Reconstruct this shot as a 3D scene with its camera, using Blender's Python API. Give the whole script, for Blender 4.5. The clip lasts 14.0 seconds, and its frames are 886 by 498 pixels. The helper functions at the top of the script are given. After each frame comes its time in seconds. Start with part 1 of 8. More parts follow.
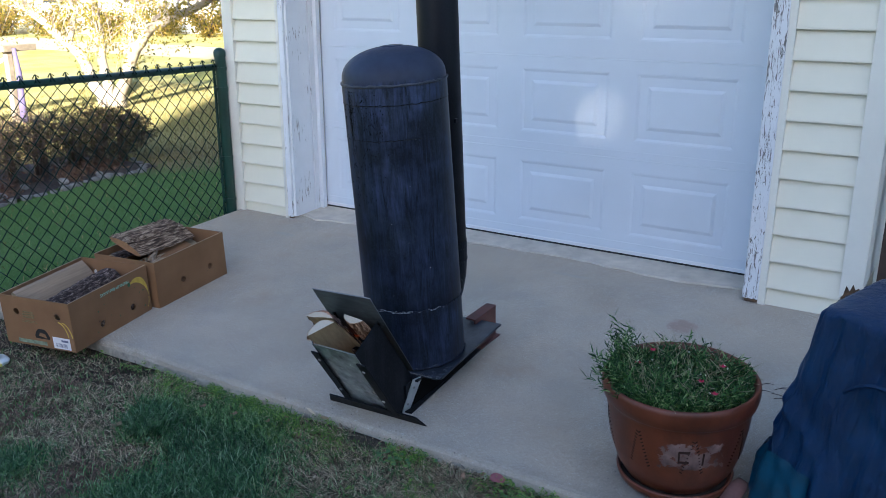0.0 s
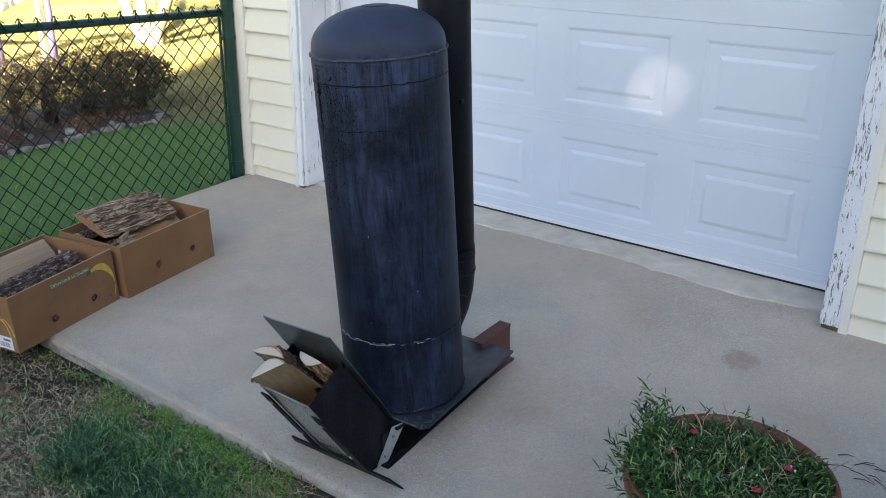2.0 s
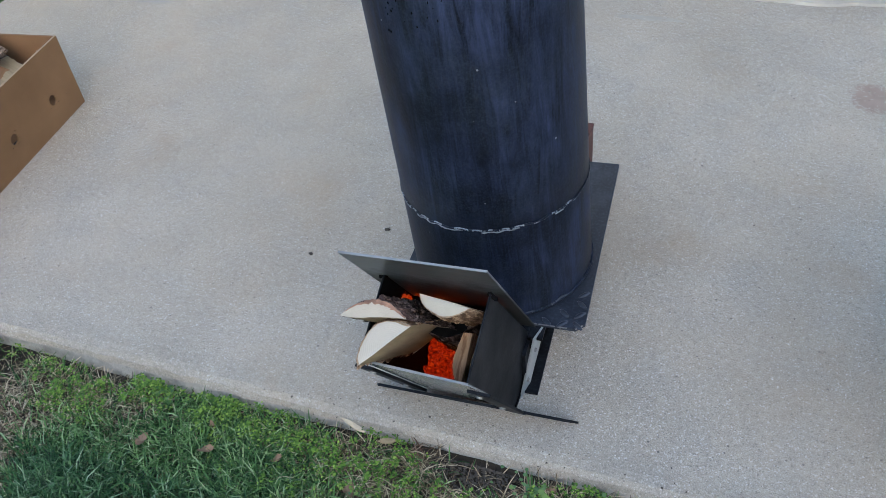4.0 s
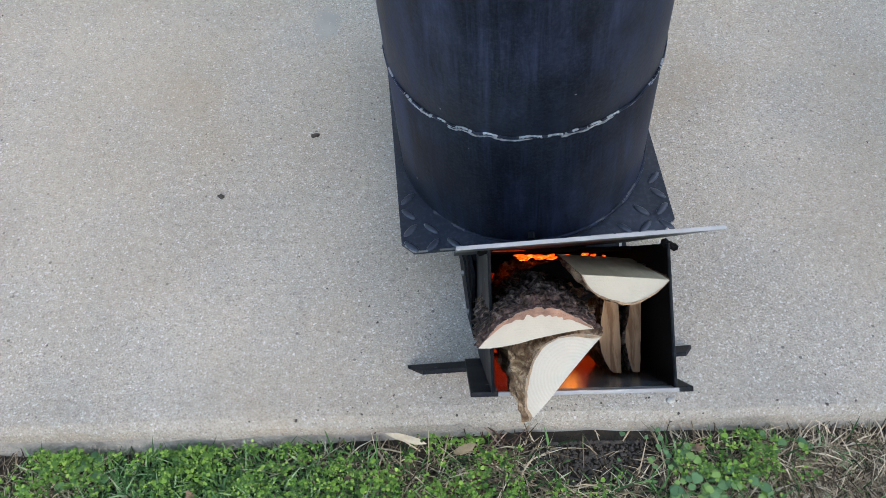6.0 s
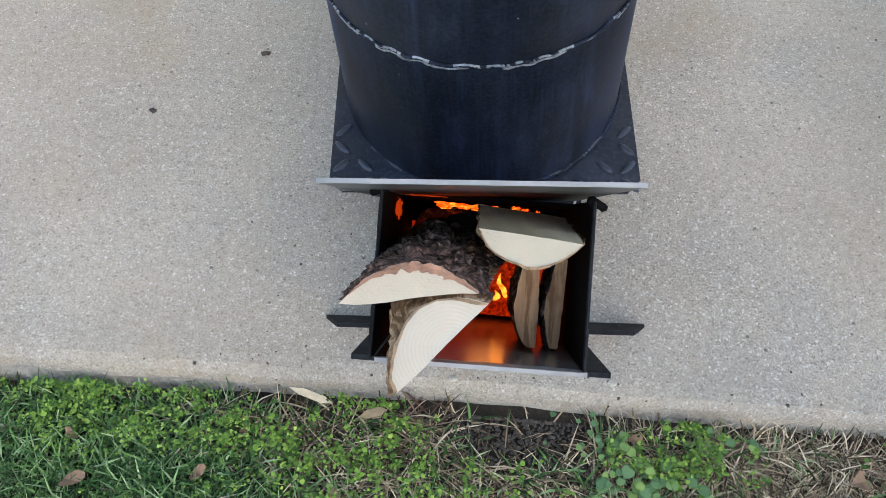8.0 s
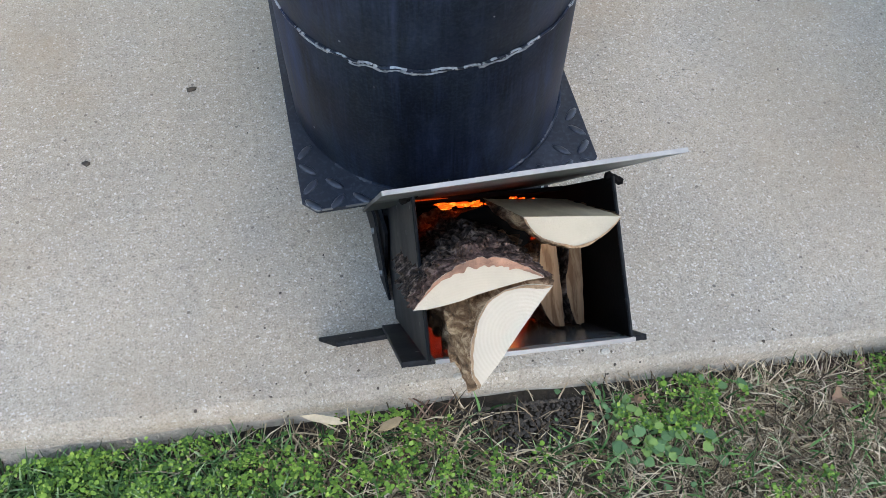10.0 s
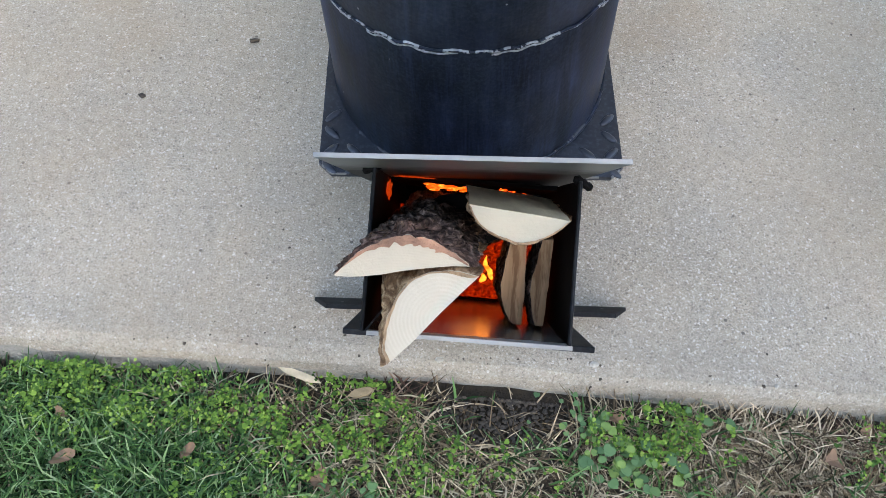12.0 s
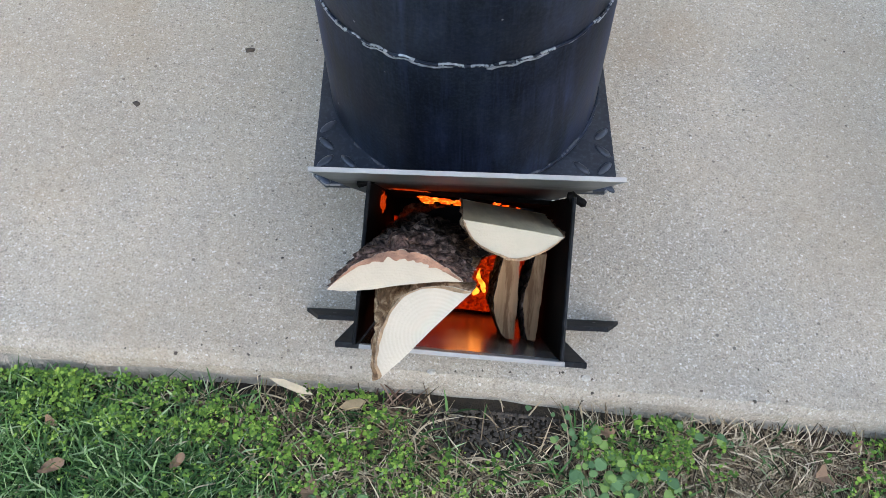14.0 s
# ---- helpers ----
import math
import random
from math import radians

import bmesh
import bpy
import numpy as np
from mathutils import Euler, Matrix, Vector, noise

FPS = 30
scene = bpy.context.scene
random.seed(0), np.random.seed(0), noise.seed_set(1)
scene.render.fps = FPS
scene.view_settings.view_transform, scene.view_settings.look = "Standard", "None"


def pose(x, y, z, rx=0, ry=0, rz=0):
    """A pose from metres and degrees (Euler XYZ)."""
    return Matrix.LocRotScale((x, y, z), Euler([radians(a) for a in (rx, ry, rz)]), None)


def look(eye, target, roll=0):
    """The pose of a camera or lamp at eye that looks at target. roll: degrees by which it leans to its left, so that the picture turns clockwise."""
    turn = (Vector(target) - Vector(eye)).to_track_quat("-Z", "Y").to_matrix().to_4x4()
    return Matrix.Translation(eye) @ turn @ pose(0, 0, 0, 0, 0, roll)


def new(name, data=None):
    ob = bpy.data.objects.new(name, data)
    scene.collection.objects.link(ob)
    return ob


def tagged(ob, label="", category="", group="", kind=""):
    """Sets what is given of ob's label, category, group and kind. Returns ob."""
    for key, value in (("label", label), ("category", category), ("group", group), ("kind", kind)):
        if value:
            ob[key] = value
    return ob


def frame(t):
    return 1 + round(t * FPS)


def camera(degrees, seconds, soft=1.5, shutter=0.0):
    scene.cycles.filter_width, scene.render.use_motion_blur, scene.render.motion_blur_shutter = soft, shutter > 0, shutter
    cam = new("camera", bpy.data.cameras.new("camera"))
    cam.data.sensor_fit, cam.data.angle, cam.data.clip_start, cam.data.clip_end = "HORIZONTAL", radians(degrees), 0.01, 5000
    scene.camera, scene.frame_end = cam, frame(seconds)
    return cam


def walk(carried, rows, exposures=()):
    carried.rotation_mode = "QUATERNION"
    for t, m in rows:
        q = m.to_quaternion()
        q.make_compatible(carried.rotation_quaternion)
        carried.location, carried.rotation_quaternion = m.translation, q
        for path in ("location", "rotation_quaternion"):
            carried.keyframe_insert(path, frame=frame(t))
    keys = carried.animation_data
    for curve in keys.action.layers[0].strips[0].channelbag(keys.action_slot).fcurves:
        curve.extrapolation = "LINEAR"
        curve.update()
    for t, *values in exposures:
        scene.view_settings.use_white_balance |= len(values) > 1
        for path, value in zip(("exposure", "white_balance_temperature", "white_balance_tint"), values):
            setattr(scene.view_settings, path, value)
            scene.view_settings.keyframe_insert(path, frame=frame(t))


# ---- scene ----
cam = camera(54.6, 14.0, soft=0.55)
PATH = [
    (0, (4.245, -4.152, 1.491), (3.222, -2.538, 0.9), -0.1),
    (0.5, (4.207, -4.009, 1.495), (3.163, -2.459, 0.783), -0.2),
    (1, (4.161, -3.814, 1.489), (3.118, -2.287, 0.727), -0.1),
    (1.5, (4.106, -3.61, 1.483), (3.054, -2.094, 0.71), 0.2),
    (2, (4.021, -3.405, 1.513), (2.902, -1.914, 0.788), 0.9),
    (2.5, (3.729, -3.269, 1.528), (2.572, -1.734, 0.974), 0.4),
    (3, (3.438, -3.164, 1.428), (2.448, -1.649, 0.575), -2.2),
    (3.5, (3.125, -2.976, 1.338), (2.398, -1.553, 0.135), -3.2),
    (3.7, (3.016, -2.93, 1.339), (2.336, -1.518, 0.097), -4.1),
    (5.8, (2.331, -2.413, 1.123), (2.263, -1.245, -0.499), -3.9),
    (6, (2.285, -2.416, 1.091), (2.272, -1.245, -0.530), -2.1),
    (6.5, (2.311, -2.352, 1.058), (2.299, -1.256, -0.615), -2.0),
    (7, (2.385, -2.355, 0.994), (2.387, -1.284, -0.694), 0.8),
    (7.5, (2.422, -2.348, 0.981), (2.424, -1.275, -0.707), 3.0),
    (8, (2.417, -2.338, 0.968), (2.342, -1.261, -0.715), 0.7),
    (8.2, (2.409, -2.349, 0.962), (2.338, -1.264, -0.717), 1.2),
    (10.3, (2.247, -2.354, 0.984), (2.536, -1.275, -0.675), 6.5),
    (10.5, (2.261, -2.359, 0.993), (2.56, -1.281, -0.665), 8.3),
    (11, (2.351, -2.354, 0.985), (2.605, -1.273, -0.679), 12.8),
    (11.5, (2.405, -2.36, 0.983), (2.385, -1.281, -0.701), 2.8),
    (12, (2.409, -2.368, 0.977), (2.382, -1.291, -0.708), 3.2),
    (12.5, (2.409, -2.371, 0.98), (2.383, -1.299, -0.709), 3.7),
    (13, (2.408, -2.372, 0.983), (2.388, -1.284, -0.695), 4.4),
    (13.5, (2.408, -2.367, 0.984), (2.393, -1.284, -0.697), 4.5),
    (14, (2.408, -2.363, 0.981), (2.396, -1.27, -0.694), 4.5),
]
EXPOSURES = [
    (0.0, 2.87, 5270, 11), (0.5, 3.03, 5470, 11), (1.0, 3.36, 5880, 11), (1.5, 3.46, 6040, 11), (2.0, 3.2, 6040, 11), (2.5, 2.54, 5350, 10), (3.0, 2.65, 5250, 10), (3.5, 3.45, 5800, 10),
    (6.0, 4.07, 6720, 10.5), (7.0, 4.0, 6880, 11), (8.0, 4.06, 6900, 11), (10.5, 4.15, 6900, 11), (14.0, 4.17, 6880, 11),
]
walk(cam, [(t, look(eye, target, roll)) for t, eye, target, roll in PATH], EXPOSURES)

# ---- light ----
SUN_AZ, SUN_EL = math.atan2(-0.87, 0.50), radians(20)
sun_dir = Vector((math.cos(SUN_AZ) * math.cos(SUN_EL), math.sin(SUN_AZ) * math.cos(SUN_EL), math.sin(SUN_EL)))
world = bpy.data.worlds.new("sky")
scene.world = world
world.use_nodes = True
wn = world.node_tree.nodes
sky = wn.new("ShaderNodeTexSky")
sky.sky_type, sky.sun_disc = "NISHITA", False
sky.sun_elevation, sky.sun_rotation = SUN_EL, math.pi / 2 - SUN_AZ
sky.air_density, sky.dust_density, sky.ozone_density = 1.0, 1.5, 1.0
world.node_tree.links.new(sky.outputs[0], wn["Background"].inputs[0])
wn["Background"].inputs[1].default_value = 0.05
sun = new("sun", bpy.data.lights.new("sun", "SUN"))
sun.data.energy, sun.data.angle, sun.data.color = 5.0, radians(0.53), (1.0, 0.85, 0.62)
sun.matrix_world = look(sun_dir * 40, (0, 0, 0))

# ---- materials ----


class Nodes:
    """A small builder for node materials."""

    def __init__(self, name, coords="Object"):
        self.m = bpy.data.materials.new(name)
        self.m.use_nodes = True
        self.t = self.m.node_tree
        self.bsdf = self.t.nodes["Principled BSDF"]
        self.tc = self.t.nodes.new("ShaderNodeTexCoord").outputs[coords]

    def node(self, kind, **props):
        n = self.t.nodes.new("ShaderNode" + kind)
        for k, v in props.items():
            if k == "op":
                n.operation = v
            elif k == "blend":
                n.blend_type = v
            elif k == "feature":
                n.feature = v
        return n

    def put(self, sock, value):
        if isinstance(value, bpy.types.NodeSocket):
            self.t.links.new(value, sock)
        elif value is not None:
            if isinstance(value, tuple) and len(value) == 3 and sock.type == "RGBA":
                value = (*value, 1.0)
            sock.default_value = value

    def stretch(self, sx=1.0, sy=1.0, sz=1.0):
        n = self.node("Mapping")
        self.put(n.inputs["Vector"], self.tc)
        n.inputs["Scale"].default_value = (sx, sy, sz)
        return n.outputs[0]

    def noise(self, scale, detail=4.0, rough=0.55, vec=None, dist=0.0):
        n = self.node("TexNoise")
        self.put(n.inputs["Vector"], vec or self.tc)
        n.inputs["Scale"].default_value, n.inputs["Detail"].default_value = scale, detail
        n.inputs["Roughness"].default_value, n.inputs["Distortion"].default_value = rough, dist
        return n.outputs["Fac"]

    def voronoi(self, scale, feature="F1", vec=None, out="Distance"):
        n = self.node("TexVoronoi", feature=feature)
        self.put(n.inputs["Vector"], vec or self.tc)
        n.inputs["Scale"].default_value = scale
        return n.outputs[out]

    def ramp(self, fac, *stops):
        n = self.node("ValToRGB")
        self.put(n.inputs[0], fac)
        e = n.color_ramp.elements
        while len(e) < len(stops):
            e.new(0.5)
        for el, (p, c) in zip(e, stops):
            el.position = p
            el.color = (*c, 1.0) if isinstance(c, tuple) else (c, c, c, 1.0)
        return n.outputs[0]

    def mix(self, fac, a, b, blend="MIX"):
        n = self.node("Mix", blend=blend)
        n.data_type = "RGBA"
        self.put(n.inputs[0], fac), self.put(n.inputs[6], a), self.put(n.inputs[7], b)
        n.blend_type = blend
        return n.outputs[2]

    def math(self, op, a, b=None):
        n = self.node("Math", op=op)
        self.put(n.inputs[0], a), self.put(n.inputs[1], b)
        return n.outputs[0]

    def bump(self, height, strength=0.3, dist=0.002):
        n = self.node("Bump")
        n.inputs["Strength"].default_value, n.inputs["Distance"].default_value = strength, dist
        self.put(n.inputs["Height"], height)
        self.put(self.bsdf.inputs["Normal"], n.outputs[0])

    def island(self):
        return self.node("NewGeometry").outputs["Random Per Island"]

    def object_random(self):
        return self.node("ObjectInfo").outputs["Random"]

    def done(self, color, rough=0.6, metal=0.0, spec=None):
        self.put(self.bsdf.inputs["Base Color"], color)
        self.put(self.bsdf.inputs["Roughness"], rough)
        self.put(self.bsdf.inputs["Metallic"], metal)
        if spec is not None:
            self.put(self.bsdf.inputs["Specular IOR Level"], spec)
        return self.m


def shade(c, k):
    return tuple(min(1.0, v * k) for v in c)


def plain(name, c, rough=0.6, metal=0.0, var=0.18, scale=6.0, fine=90.0, bump=0.15, dist=0.001, spec=None):
    """A surface of one colour, mottled at two scales, with fine relief."""
    n = Nodes(name)
    a = n.noise(scale, 5)
    b = n.noise(fine, 3)
    col = n.mix(n.ramp(a, (0.3, 0.0), (0.7, 1.0)), shade(c, 1 - var), shade(c, 1 + var))
    col = n.mix(n.math("MULTIPLY", b, 0.35), col, shade(c, 1 - 1.6 * var))
    n.bump(b, bump, dist)
    r = n.math("ADD", n.math("MULTIPLY", a, 0.25), rough - 0.12)
    return n.done(col, r, metal, spec)


def concrete_material():
    n = Nodes("concrete")
    big = n.noise(1.7, 7, 0.66)
    mid = n.noise(9, 5)
    col = n.mix(n.ramp(big, (0.32, 0.0), (0.68, 1.0)), (0.338, 0.288, 0.225), (0.503, 0.434, 0.340))
    col = n.mix(n.math("MULTIPLY", n.ramp(mid, (0.45, 0.0), (0.75, 1.0)), 0.35), col, (0.31, 0.30, 0.285))
    # sand and small stones in the worn face, of many sizes
    bend = n.node("TexNoise")
    n.put(bend.inputs["Vector"], n.tc)
    bend.inputs["Scale"].default_value, bend.inputs["Detail"].default_value = 420, 2.0
    push = n.node("VectorMath", op="SCALE")
    n.put(push.inputs[0], bend.outputs["Color"])
    push.inputs["Scale"].default_value = 0.0062
    bent = n.node("VectorMath", op="ADD")
    n.put(bent.inputs[0], n.tc), n.put(bent.inputs[1], push.outputs[0])
    cell, dist = n.voronoi(270, vec=bent.outputs[0], out="Color"), n.voronoi(270, vec=bent.outputs[0])
    sep = n.node("SeparateColor")
    n.put(sep.inputs[0], cell)
    stone = n.math("LESS_THAN", dist, n.math("ADD", n.math("MULTIPLY", sep.outputs[2], 0.50), 0.08))
    light = n.math("MULTIPLY", stone, n.math("GREATER_THAN", sep.outputs[0], 0.80))
    dark = n.math("MULTIPLY", stone, n.math("LESS_THAN", sep.outputs[0], 0.20))
    tan = n.math("MULTIPLY", stone, n.math("GREATER_THAN", sep.outputs[1], 0.68))
    col = n.mix(n.math("MULTIPLY", tan, 0.45), col, (0.40, 0.32, 0.235))
    col = n.mix(n.math("MULTIPLY", light, 0.80), col, (0.70, 0.66, 0.59))
    col = n.mix(n.math("MULTIPLY", dark, 0.60), col, (0.13, 0.118, 0.10))
    sand = n.noise(330, 4, 0.8)
    col = n.mix(n.math("MULTIPLY", n.ramp(sand, (0.36, 1.0), (0.47, 0.0)), 0.90), col, (0.15, 0.135, 0.115))
    col = n.mix(n.math("MULTIPLY", n.ramp(sand, (0.53, 0.0), (0.63, 1.0)), 0.85), col, (0.64, 0.60, 0.52))
    mottle = n.noise(85, 6, 0.8)
    col = n.mix(n.math("MULTIPLY", n.ramp(mottle, (0.36, 1.0), (0.49, 0.0)), 0.42), col, (0.215, 0.19, 0.155))
    col = n.mix(n.math("MULTIPLY", n.ramp(mottle, (0.52, 0.0), (0.65, 1.0)), 0.40), col, (0.60, 0.545, 0.455))
    cell2, dist2 = n.voronoi(62, out="Color"), n.voronoi(62)
    sep2 = n.node("SeparateColor")
    n.put(sep2.inputs[0], cell2)
    pit = n.math("MULTIPLY", n.math("LESS_THAN", dist2, n.math("MULTIPLY", sep2.outputs[2], 0.16)), n.math("LESS_THAN", sep2.outputs[1], 0.16))
    col = n.mix(n.math("MULTIPLY", pit, 0.8), col, (0.09, 0.08, 0.075))
    drift = n.math("MULTIPLY", n.ramp(n.noise(0.8, 6, 0.65), (0.42, 0.0), (0.66, 1.0)), 0.45)
    col = n.mix(drift, col, (0.405, 0.325, 0.232))
    cell3, dist3 = n.voronoi(170, vec=bent.outputs[0], out="Color"), n.voronoi(170, vec=bent.outputs[0])
    sep3 = n.node("SeparateColor")
    n.put(sep3.inputs[0], cell3)
    fleck = n.math("MULTIPLY", n.math("LESS_THAN", dist3, n.math("MULTIPLY", sep3.outputs[1], 0.34)), n.math("GREATER_THAN", sep3.outputs[0], 0.93))
    col = n.mix(n.math("MULTIPLY", fleck, 0.75), col, (0.74, 0.71, 0.64))
    rust = n.math("MULTIPLY", n.ramp(n.noise(3.1, 5, 0.65), (0.58, 0.0), (0.78, 1.0)), 0.4)
    col = n.mix(rust, col, (0.36, 0.25, 0.15))
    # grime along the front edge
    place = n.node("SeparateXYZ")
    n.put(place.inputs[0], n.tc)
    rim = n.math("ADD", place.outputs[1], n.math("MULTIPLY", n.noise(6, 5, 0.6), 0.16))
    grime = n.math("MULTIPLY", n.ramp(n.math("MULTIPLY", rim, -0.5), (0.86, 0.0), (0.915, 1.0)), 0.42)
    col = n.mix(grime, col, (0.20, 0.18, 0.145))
    # spilled water and soil round the plant pot, with the shade there painted in
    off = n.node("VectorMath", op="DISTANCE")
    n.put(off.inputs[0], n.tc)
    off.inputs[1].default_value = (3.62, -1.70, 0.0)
    damp_dark = n.ramp(n.math("ADD", off.outputs["Value"], n.math("MULTIPLY", n.noise(5, 6, 0.65), 0.34)), (0.34, 1.0), (0.56, 0.0))
    col = n.mix(n.math("MULTIPLY", damp_dark, 0.62), col, (0.135, 0.122, 0.103))
    h = n.math("ADD", n.math("MULTIPLY", dist, 0.6), n.math("MULTIPLY", n.noise(60, 4), 0.8))
    n.bump(h, 0.35, 0.0025)
    return n.done(col, 0.88, 0.0, 0.3)


def steel_black(name, base, streak=(0.10, 0.11, 0.125), amount=0.55, rough=0.5, freckle=True, spec=0.16):
    """Black painted steel with dull vertical streaks, rubs and a few chips."""
    n = Nodes(name)
    v = n.stretch(22, 22, 2.2)
    s = n.noise(1.0, 6, 0.65, v)
    b = n.noise(3.5, 5, 0.6)
    f = n.math("MULTIPLY", n.ramp(s, (0.45, 0.0), (0.78, 1.0)), n.ramp(b, (0.35, 0.0), (0.65, 1.0)))
    col = n.mix(n.math("MULTIPLY", f, amount), base, streak)
    fine = n.noise(160, 3)
    col = n.mix(n.math("MULTIPLY", n.ramp(fine, (0.5, 0.0), (0.8, 1.0)), 0.35), col, shade(streak, 1.1))
    if freckle:
        d = n.voronoi(75)
        c = n.voronoi(75, out="Color")
        sp = n.node("SeparateColor")
        n.put(sp.inputs[0], c)
        chip = n.math("MULTIPLY", n.math("LESS_THAN", d, 0.2), n.math("GREATER_THAN", sp.outputs[0], 0.985))
        col = n.mix(n.math("MULTIPLY", chip, 0.45), col, (0.30, 0.31, 0.32))
    n.bump(n.math("ADD", fine, n.math("MULTIPLY", b, 2.0)), 0.18, 0.001)
    r = n.math("ADD", n.math("MULTIPLY", n.noise(12, 4), 0.3), rough - 0.15)
    return n.done(col, r, 0.0, spec)


def tank_material():
    """Black paint rubbed to dull blue-grey in runs, rough and freckled below the shoulder."""
    n = Nodes("black_tank_paint")
    base, grey = (0.0042, 0.0056, 0.0090), (0.072, 0.099, 0.195)
    run = n.noise(1.0, 8, 0.72, n.stretch(38, 38, 5.0), 0.6)
    thin = n.noise(1.0, 5, 0.7, n.stretch(95, 95, 5.0))
    blotch = n.noise(4.2, 5, 0.6)
    high = n.node("SeparateXYZ")
    n.put(high.inputs[0], n.tc)
    up = n.ramp(n.math("MULTIPLY", high.outputs[2], 0.7), (0.085, 0.40), (0.10, 0.58), (0.34, 0.52), (0.52, 0.52), (0.74, 0.92))
    f = n.math("MULTIPLY", n.ramp(run, (0.36, 0.0), (0.62, 1.0)), n.ramp(blotch, (0.40, 0.10), (0.57, 1.0)))
    f = n.math("ADD", n.math("MULTIPLY", f, 0.62), n.math("MULTIPLY", n.ramp(thin, (0.50, 0.0), (0.72, 1.0)), 0.22))
    col = n.mix(n.math("MULTIPLY", f, up), base, grey)
    col = n.mix(n.math("MULTIPLY", n.ramp(n.noise(240, 3), (0.45, 0.0), (0.75, 1.0)), n.math("MULTIPLY", up, 0.16)), col, (0.10, 0.118, 0.145))
    dome = n.ramp(n.math("MULTIPLY", high.outputs[2], 0.7), (0.858, 0.0), (0.872, 1.0))
    col = n.mix(dome, col, n.mix(n.noise(12, 5), (0.020, 0.025, 0.042), (0.050, 0.060, 0.094)))
    # dull dusty rubs
    dust = n.math("MULTIPLY", n.ramp(n.noise(7, 7, 0.72, n.stretch(1, 1, 0.7)), (0.46, 0.0), (0.70, 1.0)), n.ramp(n.noise(120, 3, 0.7), (0.35, 0.35), (0.65, 1.0)))
    col = n.mix(n.math("MULTIPLY", dust, 0.30), col, (0.052, 0.068, 0.082))
    cell, near = n.voronoi(60, out="Color"), n.voronoi(60)
    pick = n.node("SeparateColor")
    n.put(pick.inputs[0], cell)
    nick = n.math("MULTIPLY", n.math("LESS_THAN", near, n.math("MULTIPLY", pick.outputs[1], 0.16)), n.math("GREATER_THAN", pick.outputs[0], 0.975))
    col = n.mix(n.math("MULTIPLY", nick, 0.55), col, (0.30, 0.31, 0.32))
    # pitted black crust
    pit = n.math("MULTIPLY", n.ramp(n.noise(380, 4, 0.75), (0.47, 0.0), (0.62, 0.22)), n.ramp(n.noise(9, 4, 0.7, n.stretch(1, 1, 0.40)), (0.46, 0.0), (0.62, 1.0)))
    pit = n.math("MULTIPLY", pit, n.math("SUBTRACT", 1.0, n.math("MULTIPLY", dome, 0.75)))
    pit = n.math("MULTIPLY", pit, n.ramp(n.math("MULTIPLY", high.outputs[2], 0.7), (0.52, 0.0), (0.66, 1.0)))
    col = n.mix(pit, col, (0.006, 0.006, 0.008))
    n.bump(n.math("ADD", n.math("MULTIPLY", pit, 1.5), n.math("ADD", n.noise(160, 3), n.math("MULTIPLY", blotch, 2.0))), 0.25, 0.0012)
    return n.done(col, n.math("ADD", n.math("MULTIPLY", f, 0.22), 0.40), 0.0, 0.13)


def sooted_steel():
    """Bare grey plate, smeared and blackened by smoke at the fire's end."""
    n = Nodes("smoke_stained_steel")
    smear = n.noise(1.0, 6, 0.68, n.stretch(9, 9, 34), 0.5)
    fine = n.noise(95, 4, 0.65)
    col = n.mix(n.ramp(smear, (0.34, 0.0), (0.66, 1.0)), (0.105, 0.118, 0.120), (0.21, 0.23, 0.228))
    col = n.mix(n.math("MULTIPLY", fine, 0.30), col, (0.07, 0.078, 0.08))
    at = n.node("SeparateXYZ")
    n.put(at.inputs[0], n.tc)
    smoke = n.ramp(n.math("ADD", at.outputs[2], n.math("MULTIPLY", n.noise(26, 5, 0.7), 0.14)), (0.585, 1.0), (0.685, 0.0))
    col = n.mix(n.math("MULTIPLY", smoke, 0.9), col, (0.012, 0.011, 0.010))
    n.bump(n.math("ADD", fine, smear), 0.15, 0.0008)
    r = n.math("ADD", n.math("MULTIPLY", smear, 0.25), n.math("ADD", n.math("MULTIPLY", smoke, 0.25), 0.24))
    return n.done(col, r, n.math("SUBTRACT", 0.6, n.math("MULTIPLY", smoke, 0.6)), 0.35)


def peeling_paint(name, bare, dark=1.0, fine=60, patchy=0.45):
    n = Nodes(name)
    v = n.stretch(fine, fine, fine * 0.16)
    s = n.noise(1.0, 7, 0.75, v, 0.5)
    big = n.noise(4.5, 3)
    f = n.ramp(n.math("ADD", s, n.math("MULTIPLY", big, patchy)), (bare, 0.0), (bare + 0.03, 1.0))
    white = n.mix(n.noise(7, 4), (0.62, 0.63, 0.64), (0.76, 0.77, 0.78))
    wood = n.mix(n.noise(60, 3, 0.6, n.stretch(1, 1, 0.1)), shade((0.17, 0.16, 0.15), dark), shade((0.42, 0.40, 0.37), dark))
    col = n.mix(f, white, wood)
    n.bump(n.math("SUBTRACT", 1.0, f), 0.5, 0.002)
    return n.done(col, 0.65)


